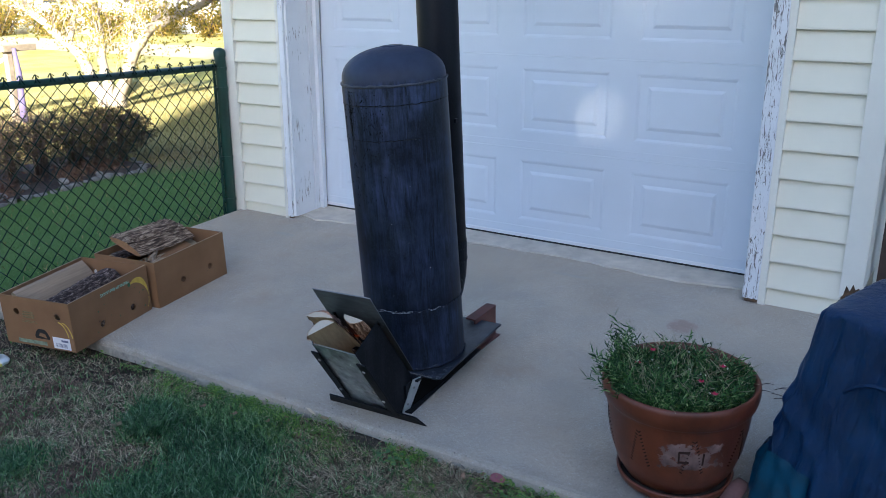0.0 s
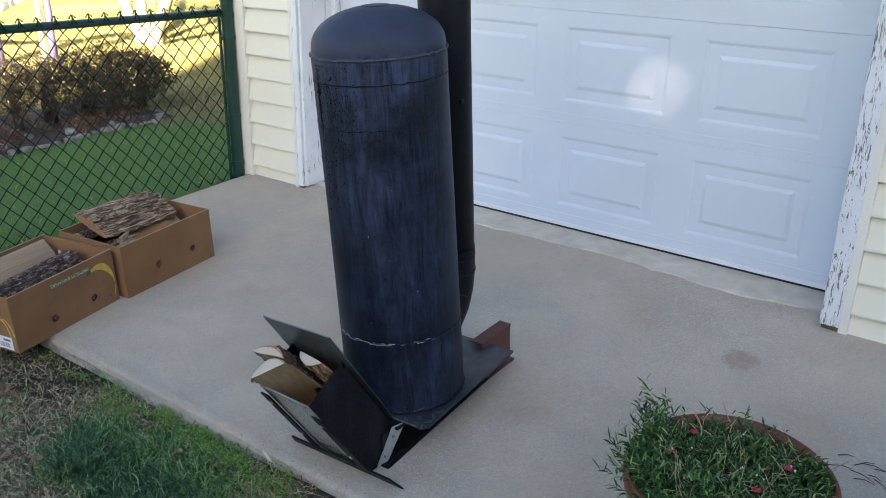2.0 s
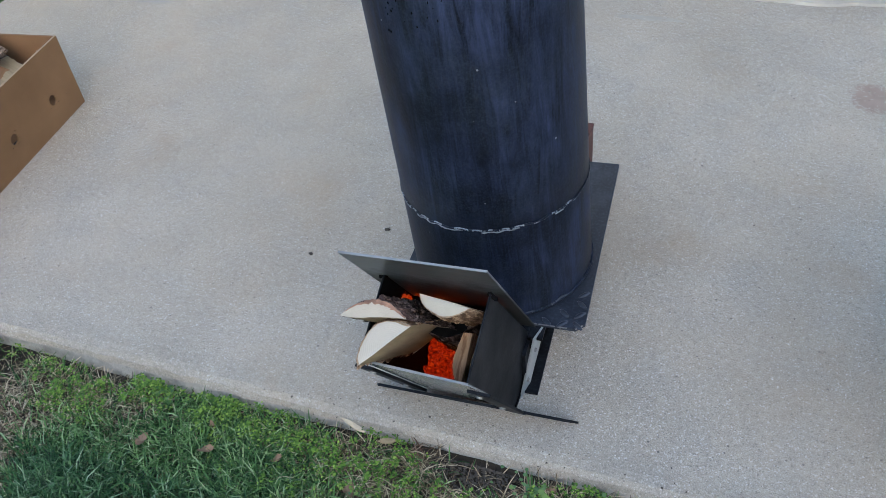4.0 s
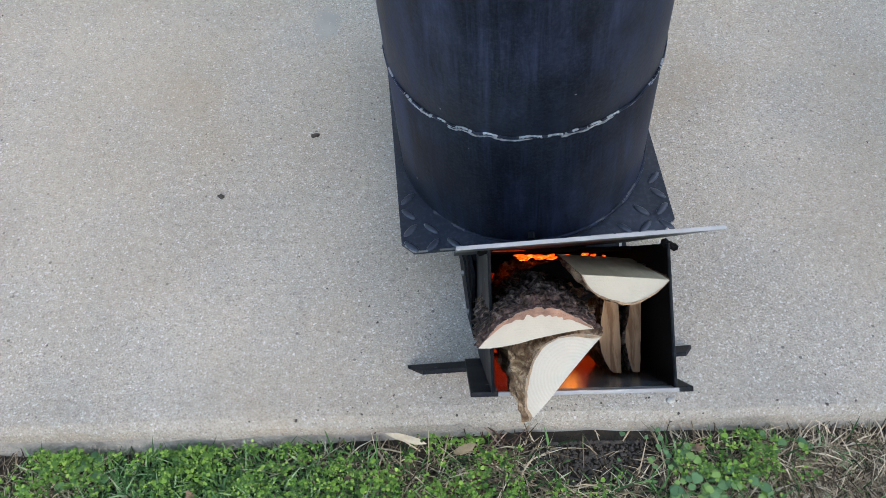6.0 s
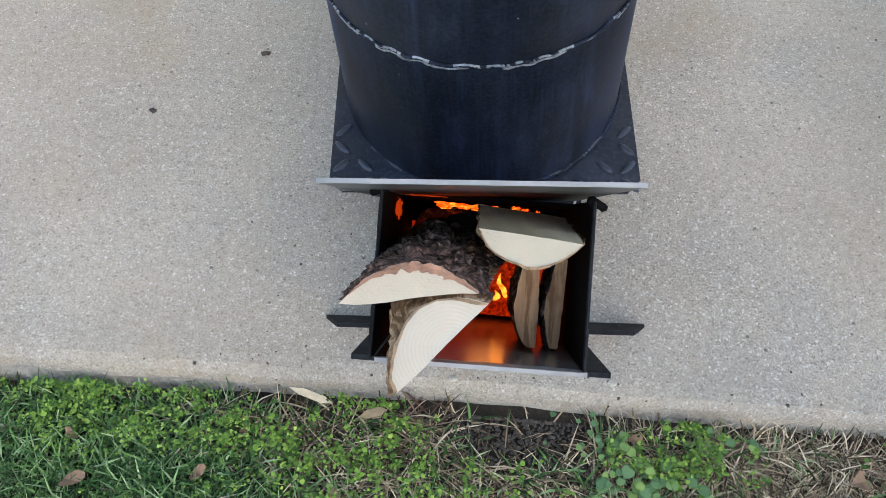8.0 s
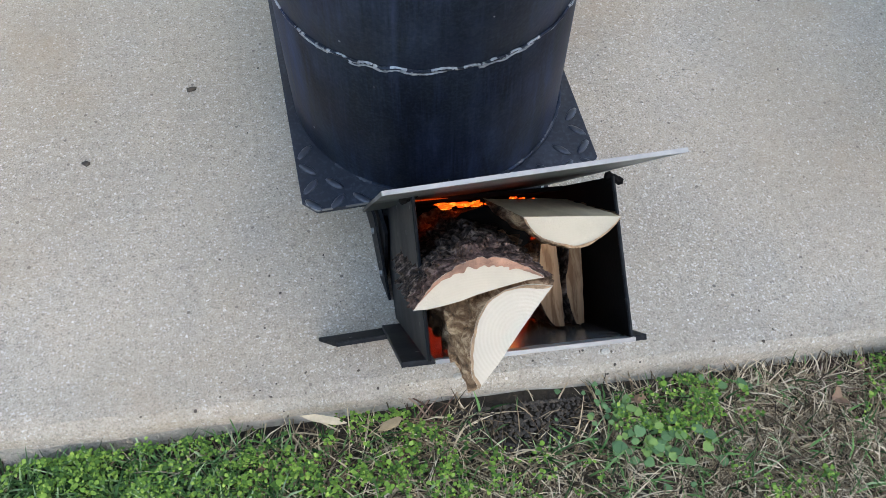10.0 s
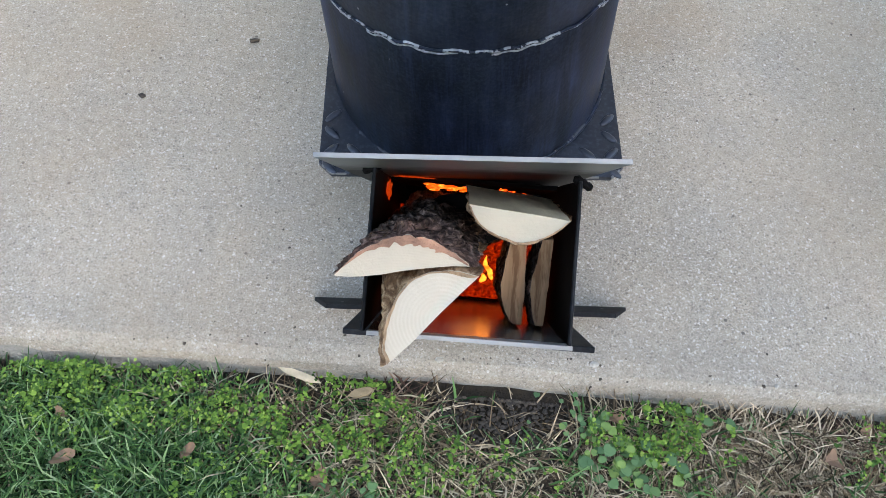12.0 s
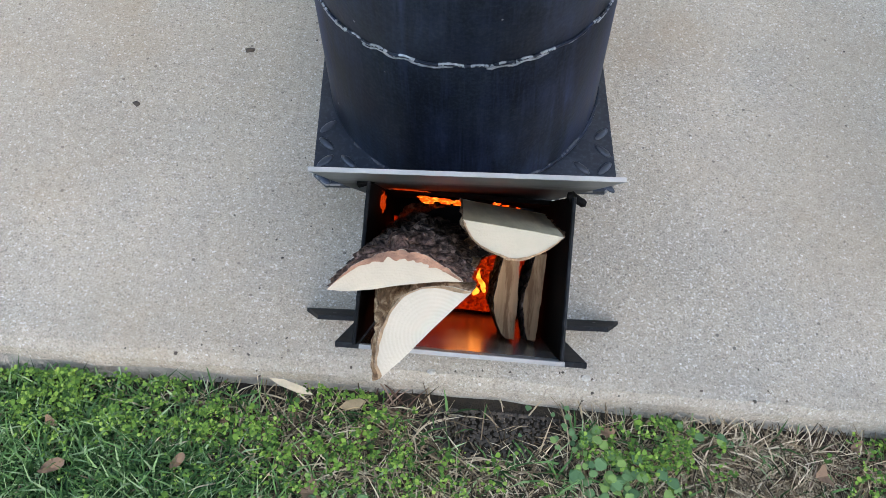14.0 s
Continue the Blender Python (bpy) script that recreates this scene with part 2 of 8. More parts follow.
def bark_material(name, dark, lightc, scale=26, along=0.28, plates=0.0, blush=None):
    n = Nodes(name)
    v = n.stretch(1, 1, along)
    a = n.noise(scale, 7, 0.68, v, 0.6)
    b = n.noise(scale * 0.35, 4)
    col = n.ramp(a, (0.38, shade(dark, 0.22)), (0.49, dark), (0.62, lightc))
    col = n.mix(n.math("MULTIPLY", b, 0.4), col, shade(dark, 0.8))
    high = a
    if plates:
        # plates of bark parted by deep cracks
        wob = n.node("VectorMath", op="ADD")
        n.put(wob.inputs[0], n.stretch(1, 1, 0.55))
        nz = n.node("TexNoise")
        n.put(nz.inputs["Vector"], n.tc)
        nz.inputs["Scale"].default_value = plates * 0.8
        sc = n.node("VectorMath", op="SCALE")
        n.put(sc.inputs[0], nz.outputs["Color"])
        sc.inputs["Scale"].default_value = 1.9 / plates
        n.put(wob.inputs[1], sc.outputs[0])
        crack = n.ramp(n.voronoi(plates, "DISTANCE_TO_EDGE", wob.outputs[0]), (0.0, 0.0), (0.20, 1.0))
        col = n.mix(n.math("MULTIPLY", n.math("SUBTRACT", 1.0, crack), 0.85), col, shade(dark, 0.22))
        high = n.math("ADD", n.math("MULTIPLY", crack, 1.3), a)
    if blush:
        at = n.node("SeparateXYZ")
        n.put(at.inputs[0], n.tc)
        near_end = n.ramp(n.math("ADD", at.outputs[2], n.math("MULTIPLY", a, 0.05)), (blush - 0.02, 0.0), (blush + 0.05, 1.0))
        col = n.mix(n.math("MULTIPLY", near_end, 0.75), col, n.ramp(a, (0.35, (0.12, 0.06, 0.045)), (0.65, (0.40, 0.22, 0.16))))
    n.bump(high, 0.9, 0.006)
    return n.done(col, 0.92, 0.0, 0.2)


def end_grain(name, c, ringscale=110.0, centre=(0.0, 0.0, 0.0), rings=0.3):
    n = Nodes(name)
    mp = n.node("Mapping")
    n.put(mp.inputs["Vector"], n.tc)
    mp.inputs["Location"].default_value = centre
    w = n.t.nodes.new("ShaderNodeTexWave")
    w.wave_type, w.rings_direction = "RINGS", "Z"
    n.put(w.inputs["Vector"], mp.outputs[0])
    w.inputs["Scale"].default_value, w.inputs["Distortion"].default_value = ringscale, 2.2
    w.inputs["Detail"].default_value, w.inputs["Detail Scale"].default_value = 2.0, 0.6
    col = n.mix(n.math("MULTIPLY", n.math("MULTIPLY", w.outputs["Fac"], rings), n.ramp(n.noise(34, 3), (0.35, 0.25), (0.62, 1.15))), c, shade(c, 0.70))
    saw = n.noise(1.0, 3, 0.6, n.stretch(30, 420, 1))
    col = n.mix(n.math("MULTIPLY", saw, 0.10), col, shade(c, 0.80))
    col = n.mix(n.math("MULTIPLY", n.ramp(n.noise(25, 5), (0.4, 0.0), (0.8, 1.0)), 0.35), col, shade(c, 0.78))
    spot = n.ramp(n.noise(9, 6, 0.7), (0.5, 0.0), (0.72, 1.0))
    col = n.mix(n.math("MULTIPLY", spot, 0.3), col, shade(c, 0.62))
    n.bump(n.math("ADD", n.noise(260, 3, 0.6), n.math("MULTIPLY", saw, 0.25)), 0.5, 0.0012)
    return n.done(col, 0.8, 0.0, 0.25)


def split_wood(name, c, grain=(60, 60, 3), rust=None):
    n = Nodes(name)
    v = n.stretch(*grain)
    a = n.noise(1.0, 6, 0.65, v)
    col = n.mix(n.ramp(a, (0.3, 0.0), (0.7, 1.0)), shade(c, 0.62), shade(c, 1.05))
    col = n.mix(n.math("MULTIPLY", n.noise(8, 4), 0.5), col, shade(c, 0.7))
    if rust:
        col = n.mix(n.math("MULTIPLY", n.ramp(n.noise(1.0, 4, 0.7, n.stretch(75, 14, 75), 0.4), (0.50, 0.0), (0.62, 1.0)), 0.7), col, rust)
    n.bump(a, 0.7, 0.003)
    return n.done(col, 0.85, 0.0, 0.25)


def cardboard_material():
    n = Nodes("cardboard")
    a = n.noise(4, 5)
    v = n.noise(1.0, 3, 0.5, n.stretch(3, 3, 260))
    col = n.mix(n.ramp(a, (0.3, 0.0), (0.7, 1.0)), (0.185, 0.098, 0.046), (0.255, 0.142, 0.070))
    col = n.mix(n.math("MULTIPLY", v, 0.18), col, (0.27, 0.16, 0.08))
    scuff = n.ramp(n.noise(22, 5), (0.66, 0.0), (0.75, 1.0))
    col = n.mix(n.math("MULTIPLY", scuff, 0.35), col, (0.22, 0.15, 0.09))
    n.bump(v, 0.12, 0.001)
    return n.done(col, 0.85, 0.0, 0.2)


def terracotta_material():
    n = Nodes("terracotta")
    a = n.noise(7, 6, 0.6)
    col = n.mix(n.ramp(a, (0.3, 0.0), (0.7, 1.0)), (0.100, 0.027, 0.0115), (0.175, 0.050, 0.022))
    col = n.mix(n.math("MULTIPLY", n.ramp(n.noise(3.2, 4), (0.55, 0.0), (0.75, 1.0)), 0.4), col, (0.16, 0.065, 0.04))
    damp_dark = n.math("MULTIPLY", n.ramp(n.noise(5.5, 6, 0.68, n.stretch(1, 1, 0.6)), (0.48, 0.0), (0.66, 1.0)), 0.6)
    col = n.mix(damp_dark, col, (0.042, 0.015, 0.009))
    n.bump(n.math("ADD", n.noise(140, 3), n.noise(1.0, 4, 0.6, n.stretch(5, 5, 60))), 0.2, 0.0015)
    return n.done(col, n.math("ADD", n.math("MULTIPLY", a, 0.45), 0.20), 0.0, 0.45)


def foliage(name, stops, patch=None, rough=0.6, patchscale=2.0, thin=0.08):
    """Leaves or blades, each of its own tone; patch: a second tone that comes in drifts."""
    n = Nodes(name)
    col = n.ramp(n.island(), *stops)
    if patch:
        f = n.ramp(n.noise(patchscale, 4), (0.42, 0.0), (0.6, 1.0))
        g = n.math("GREATER_THAN", n.math("ADD", n.math("MULTIPLY", f, 0.9), n.math("MULTIPLY", n.noise(300, 1), 0.35)), 0.62)
        col = n.mix(g, col, n.ramp(n.island(), *patch))
    m = n.done(col, rough, 0.0, 0.16)
    # thin leaves let some light through
    thru = n.node("BsdfTranslucent")
    n.put(thru.inputs["Color"], col)
    both = n.node("MixShader")
    both.inputs[0].default_value = thin
    n.put(both.inputs[1], n.bsdf.outputs[0])
    n.put(both.inputs[2], thru.outputs[0])
    out = n.t.nodes["Material Output"]
    n.put(out.inputs["Surface"], both.outputs[0])
    return m


def siding_material():
    n = Nodes("cream_vinyl")
    a = n.noise(2.2, 4)
    g = n.noise(1.0, 4, 0.6, n.stretch(3, 3, 90))
    col = n.mix(n.ramp(a, (0.3, 0.0), (0.7, 1.0)), (0.71, 0.68, 0.545), (0.785, 0.75, 0.615))
    col = n.mix(n.math("MULTIPLY", g, 0.12), col, (0.60, 0.57, 0.46))
    n.bump(g, 0.12, 0.0006)
    return n.done(col, 0.5, 0.0, 0.35)


def door_material():
    n = Nodes("white_door_paint")
    a = n.noise(1.6, 5)
    g = n.noise(1.0, 4, 0.6, n.stretch(2, 60, 160))
    col = n.mix(n.ramp(a, (0.3, 0.0), (0.7, 1.0)), (0.575, 0.62, 0.685), (0.635, 0.685, 0.755))
    scr = n.ramp(n.noise(1.0, 5, 0.7, n.stretch(55, 20, 11), 1.0), (0.70, 0.0), (0.73, 1.0))
    col = n.mix(n.math("MULTIPLY", n.math("MULTIPLY", scr, n.ramp(n.noise(2.1, 2), (0.56, 0.0), (0.64, 1.0))), 0.5), col, (0.42, 0.44, 0.48))
    n.bump(g, 0.10, 0.0006)
    return n.done(col, 0.42, 0.0, 0.4)


def tarp_material():
    n = Nodes("blue_nylon")
    a = n.noise(5, 5)
    w = n.voronoi(900)
    col = n.mix(n.ramp(a, (0.3, 0.0), (0.7, 1.0)), (0.0015, 0.014, 0.050), (0.0033, 0.032, 0.097))
    crease = n.math("ABSOLUTE", n.math("SUBTRACT", n.noise(1.0, 3, 0.55, n.stretch(17, 17, 4.5), 0.6), 0.5))
    n.bump(n.math("ADD", n.math("MULTIPLY", w, 0.15), n.math("ADD", n.math("MULTIPLY", crease, -3.0), n.noise(1.0, 5, 0.6, n.stretch(34, 34, 10)))), 0.75, 0.010)
    return n.done(col, 0.36, 0.0, 0.34)


def ground_material():
    n = Nodes("soil")
    a = n.noise(3, 6, 0.6)
    f = n.noise(70, 5, 0.65)
    col = n.mix(n.ramp(a, (0.35, 0.0), (0.65, 1.0)), (0.024, 0.019, 0.014), (0.062, 0.048, 0.033))
    col = n.mix(n.ramp(f, (0.4, 0.0), (0.7, 1.0)), col, (0.034, 0.028, 0.022))
    # turf further off, its bright yellow standing in for warm low sun
    g = n.noise(0.9, 5)
    turf = n.mix(n.ramp(g, (0.4, 0.0), (0.62, 1.0)), (0.27, 0.26, 0.075), (0.42, 0.37, 0.15))
    turf = n.mix(n.math("MULTIPLY", f, 0.4), turf, (0.20, 0.19, 0.06))
    far = n.node("SeparateXYZ")
    n.put(far.inputs[0], n.tc)
    # thin turf in the yard before the slab
    thin = n.mix(n.ramp(n.noise(2.2, 5), (0.42, 0.0), (0.6, 1.0)), (0.115, 0.088, 0.062), (0.052, 0.066, 0.028))
    yard = n.ramp(n.math("MULTIPLY", far.outputs[1], -0.1), (0.212, 0.0), (0.235, 1.0))
    col = n.mix(n.math("MULTIPLY", yard, n.ramp(f, (0.35, 0.4), (0.65, 1.0))), col, thin)
    lawnside = n.ramp(n.math("MULTIPLY", far.outputs[0], -0.1), (0.0, 0.0), (0.02, 1.0))
    col = n.mix(lawnside, col, n.mix(n.ramp(n.noise(1.6, 5, 0.65), (0.35, 0.0), (0.65, 1.0)), n.mix(f, (0.070, 0.130, 0.034), (0.115, 0.195, 0.055)), n.mix(f, (0.095, 0.155, 0.040), (0.150, 0.225, 0.075))))
    reach = n.math("ADD", n.math("MULTIPLY", far.outputs[0], -0.08), n.math("MULTIPLY", far.outputs[1], 0.06))
    away = n.ramp(n.math("ADD", reach, n.math("MULTIPLY", n.noise(1.1, 3), 0.06)), (0.29, 0.0), (0.38, 1.0))
    worn = n.ramp(n.math("ADD", reach, n.math("MULTIPLY", n.noise(1.7, 4, 0.6), 0.08)), (0.185, 0.0), (0.235, 1.0))
    col = n.mix(n.math("MULTIPLY", worn, 0.85), col, n.mix(f, (0.15, 0.105, 0.058), (0.26, 0.19, 0.11)))
    col = n.mix(away, col, turf)
    n.bump(f, 0.8, 0.012)
    return n.done(col, 0.95, 0.0, 0.1)


def glow_material(name, strength, hot=0.0):
    n = Nodes(name)
    a = n.math("ADD", n.noise(150, 7, 0.78, n.stretch(1, 1, 1.8), 0.4), hot)
    col = n.ramp(a, (0.42, (0.015, 0.0004, 0.0)), (0.53, (0.45, 0.012, 0.001)), (0.66, (1.0, 0.080, 0.004)), (0.80, (1.0, 0.40, 0.05)))
    n.put(n.bsdf.inputs["Emission Color"], col)
    n.put(n.bsdf.inputs["Emission Strength"], strength)
    n.bump(a, 1.0, 0.01)
    return n.done((0.03, 0.02, 0.018), 0.9)


M = {}
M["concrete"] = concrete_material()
M["edge"] = plain("grimy_slab_edge", (0.345, 0.315, 0.265), 0.92, var=0.36, scale=34, fine=210, bump=1.0, dist=0.006)
M["patch"] = plain("threshold_concrete", (0.545, 0.49, 0.405), 0.88, var=0.20, scale=9, fine=160, bump=0.5, dist=0.003)
M["tank"] = tank_material()
M["scuffed"] = steel_black("scuffed_black_weld", (0.045, 0.050, 0.062), (0.16, 0.17, 0.20), 0.8, 0.5, False)
M["steel"] = steel_black("black_plate_steel", (0.0075, 0.0082, 0.0098), (0.038, 0.041, 0.047), 0.55, 0.5, True, 0.09)
M["pipe"] = steel_black("black_stove_pipe", (0.005, 0.0060, 0.0088), (0.018, 0.021, 0.030), 0.4, 0.5, False)
M["tread"] = steel_black("black_tread_plate", (0.018, 0.022, 0.031), (0.085, 0.098, 0.125), 0.6, 0.36, True, 0.35)
M["lug"] = steel_black("rubbed_tread_lugs", (0.024, 0.029, 0.040), (0.10, 0.115, 0.145), 0.6, 0.30, False, 0.45)
M["weld"] = plain("bare_weld", (0.32, 0.34, 0.36), 0.5, 0.4, 0.5, 120, 400, 0.8)
M["bare"] = plain("bare_steel", (0.26, 0.255, 0.245), 0.5, 0.6, 0.3, 14, 160, 0.15)
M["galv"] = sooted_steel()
M["zinc"] = plain("mottled_zinc_steel", (0.36, 0.385, 0.375), 0.21, 0.5, 0.45, 26, 75, 0.12)
M["strap_steel"] = plain("grey_strap_steel", (0.40, 0.41, 0.40), 0.5, 0.3, 0.2, 18, 120, 0.15)
M["primer"] = plain("rusty_red_primer", (0.100, 0.034, 0.026), 0.65, 0.0, 0.35, 18, 140, 0.25)
M["soot"] = plain("sooty_steel", (0.0055, 0.0052, 0.0052), 0.8, 0.0, 0.4, 30, 200, 0.3, 0.001, 0.06)
M["siding"] = siding_material()
M["cap"] = plain("cream_trim", (0.72, 0.70, 0.61), 0.5, var=0.05, scale=3, fine=60, bump=0.05)
M["peel"] = peeling_paint("flaking_white_paint", 0.845)
M["peel_bad"] = peeling_paint("badly_peeling_white_paint", 0.635, 0.5, 120, 0.18)
M["door"] = door_material()
M["seal"] = plain("black_rubber_seal", (0.02, 0.02, 0.022), 0.7, var=0.2)
M["jamb"] = plain("white_vinyl_stop", (0.70, 0.72, 0.75), 0.5, var=0.06, scale=4, bump=0.05)
M["rotten"] = plain("rotten_wood", (0.14, 0.09, 0.055), 0.95, var=0.5, scale=40, fine=160, bump=0.8, dist=0.004)
M["brown"] = plain("dark_brown_board", (0.05, 0.032, 0.026), 0.6, var=0.3, scale=9)
M["roof"] = plain("grey_shingles", (0.09, 0.085, 0.08), 0.9, var=0.3, scale=6, fine=60, bump=0.5)
M["card"] = cardboard_material()
M["cardcut"] = plain("cardboard_edge", (0.40, 0.28, 0.17), 0.9, var=0.2, scale=40)
M["ink_green"] = plain("green_ink", (0.30, 0.58, 0.44), 0.8, var=0.2, scale=60)
M["ink_faint"] = plain("faint_green_ink", (0.185, 0.145, 0.060), 0.85, var=0.5, scale=70)
M["ink_band"] = plain("worn_green_ink", (0.235, 0.30, 0.20), 0.85, var=0.6, scale=45)
M["ink_yellow"] = plain("yellow_ink", (0.62, 0.42, 0.06), 0.8, var=0.25, scale=30)
M["ink_dark"] = plain("dark_green_ink", (0.05, 0.12, 0.05), 0.8, var=0.3, scale=40)
M["bag_white"] = plain("white_plastic_film", (0.62, 0.64, 0.62), 0.4, var=0.1)
M["bag_yellow"] = plain("yellow_plastic_film", (0.55, 0.42, 0.08), 0.4, var=0.15)
M["label"] = plain("white_paper_label", (0.72, 0.72, 0.74), 0.7, var=0.05)
M["ink_blue"] = plain("grey_ink", (0.16, 0.17, 0.26), 0.8, var=0.2, scale=60)
M["hole"] = plain("painted_hole_shade", (0.02, 0.016, 0.012), 0.95)
M["pot"] = terracotta_material()
M["potmark"] = plain("old_label_residue", (0.195, 0.125, 0.108), 0.7, var=0.6, scale=20, fine=110)
M["potgroove"] = plain("dark_groove", (0.028, 0.012, 0.008), 0.9)
M["shard"] = plain("dull_pink_clay", (0.165, 0.085, 0.075), 0.8, var=0.3, scale=18, fine=120, bump=0.3)
M["potsoil"] = plain("potting_soil", (0.035, 0.028, 0.022), 0.95, var=0.5, scale=60, fine=240, bump=0.9, dist=0.004)
M["tarp"] = tarp_material()
M["teal"] = plain("teal_nylon", (0.005, 0.062, 0.118), 0.40, var=0.5, scale=9, fine=200, bump=0.3)
M["green_paint"] = plain("green_fence_paint", (0.0042, 0.038, 0.027), 0.42, var=0.3, scale=10, bump=0.08)
M["wire"] = plain("green_wire_coating", (0.0035, 0.020, 0.015), 0.55, var=0.2, spec=0.15)
M["soil"] = ground_material()
M["stain"] = plain("rust_brown_stain", (0.35, 0.265, 0.21), 0.9, var=0.12, scale=18, fine=150, bump=0.3)
M["bark_grey"] = bark_material("furrowed_grey_bark", (0.150, 0.094, 0.058), (0.60, 0.44, 0.295), 95, 0.13)
M["bark_dark"] = bark_material("dark_flaky_bark", (0.130, 0.090, 0.075), (0.46, 0.35, 0.29), 75, 0.25, 45.0)
M["bark_tan"] = bark_material("tan_furrowed_bark", (0.24, 0.135, 0.075), (0.70, 0.49, 0.31), 90, 0.2)
M["bark_red"] = bark_material("reddish_bark", (0.085, 0.058, 0.048), (0.34, 0.25, 0.215), 120, 0.7, 62.0, 0.652)
M["cambium"] = plain("orange_inner_bark", (0.345, 0.175, 0.105), 0.85, 0.0, 0.45, 70, 260, 0.6, 0.003)
M["fibre"] = plain("tan_bark_fibre", (0.34, 0.22, 0.125), 0.9, 0.0, 0.45, 90, 300, 0.8, 0.003)
M["end"] = end_grain("pale_end_grain", (0.51, 0.445, 0.345), 96.0, (0.018, 0.228, 0.0), 0.24)
M["end_c"] = end_grain("fine_end_grain", (0.50, 0.44, 0.33), 150.0, (-0.03, 0.05, 0.0), 0.06)
M["end_b"] = end_grain("cream_end_grain", (0.48, 0.405, 0.30), 140.0, (0.05, 0.30, 0.0), 0.08)
M["split"] = split_wood("split_oak", (0.36, 0.27, 0.155))
M["splinter"] = split_wood("torn_tan_wood", (0.40, 0.29, 0.19))
M["split_pale"] = split_wood("pale_split_wood", (0.70, 0.575, 0.39))
M["slab_grain"] = split_wood("slab_of_rusty_pale_wood", (0.56, 0.35, 0.19), (110, 6, 110), (0.17, 0.075, 0.032))
M["split_red"] = split_wood("reddish_split_wood", (0.32, 0.17, 0.08))
M["ember"] = glow_material("glowing_embers", 0.050)
M["ember_hot"] = glow_material("hot_embers", 0.16, 0.14)
# dull emission that stands in for firelight on the sooty wall
M["ember_dull"] = glow_material("firelit_wall_glow", 0.036, 0.10)
M["lip"] = plain("scraped_pale_steel", (0.46, 0.47, 0.46), 0.45, 0.4, 0.35, 40, 160, 0.2)
GREEN = ((0.0, (0.010, 0.028, 0.007)), (0.35, (0.058, 0.132, 0.036)), (0.75, (0.150, 0.275, 0.085)), (1.0, (0.38, 0.48, 0.25)))
STRAW = ((0.0, (0.022, 0.015, 0.010)), (0.4, (0.19, 0.135, 0.080)), (0.75, (0.44, 0.345, 0.222)), (1.0, (0.76, 0.63, 0.44)))
M["tuft"] = foliage("dark_green_blades", ((0.0, (0.006, 0.022, 0.008)), (0.4, (0.034, 0.094, 0.030)), (0.8, (0.095, 0.190, 0.075)), (1.0, (0.27, 0.36, 0.22))), None, 0.5)
M["thatch"] = foliage("reddish_thatch", ((0.0, (0.030, 0.016, 0.012)), (0.5, (0.155, 0.085, 0.058)), (1.0, (0.40, 0.28, 0.20))), None, 0.8)
M["lawn"] = foliage("green_lawn_blades", GREEN, None, 0.55)
M["turf"] = foliage("short_green_turf", ((0.0, (0.075, 0.155, 0.036)), (0.6, (0.115, 0.215, 0.052)), (1.0, (0.18, 0.29, 0.085))), None, 0.65)
# dormant grass whose yellow also carries the warmth of the low sun
M["dormant"] = foliage("sun_yellow_turf", ((0.0, (0.15, 0.125, 0.045)), (0.5, (0.28, 0.225, 0.085)), (1.0, (0.44, 0.37, 0.17))), None, 0.7)
M["straw"] = foliage("dead_grass", STRAW, None, 0.8)
M["clover"] = foliage("clover_leaves", ((0.0, (0.040, 0.090, 0.022)), (0.4, (0.105, 0.200, 0.032)), (0.8, (0.205, 0.335, 0.052)), (1.0, (0.34, 0.46, 0.095))), None, 0.5)
M["weed"] = foliage("dull_green_weed", ((0.0, (0.090, 0.17, 0.075)), (0.6, (0.145, 0.245, 0.095)), (1.0, (0.24, 0.35, 0.09))), None, 0.55)
M["dianthus"] = foliage("narrow_green_leaves", ((0.0, (0.008, 0.027, 0.007)), (0.5, (0.036, 0.092, 0.022)), (0.85, (0.11, 0.205, 0.055)), (1.0, (0.32, 0.37, 0.16))), None, 0.5)
M["crumb"] = plain("dark_soil_crumbs", (0.085, 0.068, 0.052), 0.95, var=0.5, scale=120, fine=400, bump=0.6)
M["grit"] = plain("brown_grit", (0.09, 0.072, 0.055), 0.95, var=0.5, scale=60)
M["stem"] = foliage("dry_stems", ((0.0, (0.20, 0.17, 0.09)), (1.0, (0.50, 0.44, 0.29))), None, 0.8)
M["petal"] = plain("crimson_petals", (0.42, 0.012, 0.05), 0.6, var=0.2, scale=60)
M["chip"] = plain("pale_stone", (0.50, 0.46, 0.385), 0.9, var=0.3, scale=200)
M["petal_white"] = plain("whitish_seed_head", (0.62, 0.60, 0.46), 0.8)
M["dead_leaf"] = foliage("dead_leaves", ((0.0, (0.10, 0.050, 0.040)), (0.5, (0.17, 0.100, 0.065)), (1.0, (0.26, 0.165, 0.105))), None, 0.8)
M["red_leaf"] = plain("dull_red_leaf", (0.27, 0.085, 0.095), 0.6, var=0.25, scale=40)
M["hedge_twig"] = plain("hedge_twigs", (0.075, 0.052, 0.042), 0.9, var=0.3, scale=30)
M["hedge_leaf"] = foliage("hedge_leaves", ((0.0, (0.022, 0.026, 0.012)), (0.6, (0.056, 0.050, 0.024)), (1.0, (0.135, 0.072, 0.042))), None, 0.75, thin=0.0)
M["tree_bark"] = plain("pale_smooth_bark", (0.30, 0.245, 0.175), 0.85, var=0.25, scale=9, fine=50, bump=0.4)
M["autumn"] = foliage("yellowing_leaves", ((0.0, (0.09, 0.10, 0.02)), (0.5, (0.24, 0.19, 0.03)), (1.0, (0.40, 0.30, 0.06))), None, 0.6, thin=0.6)
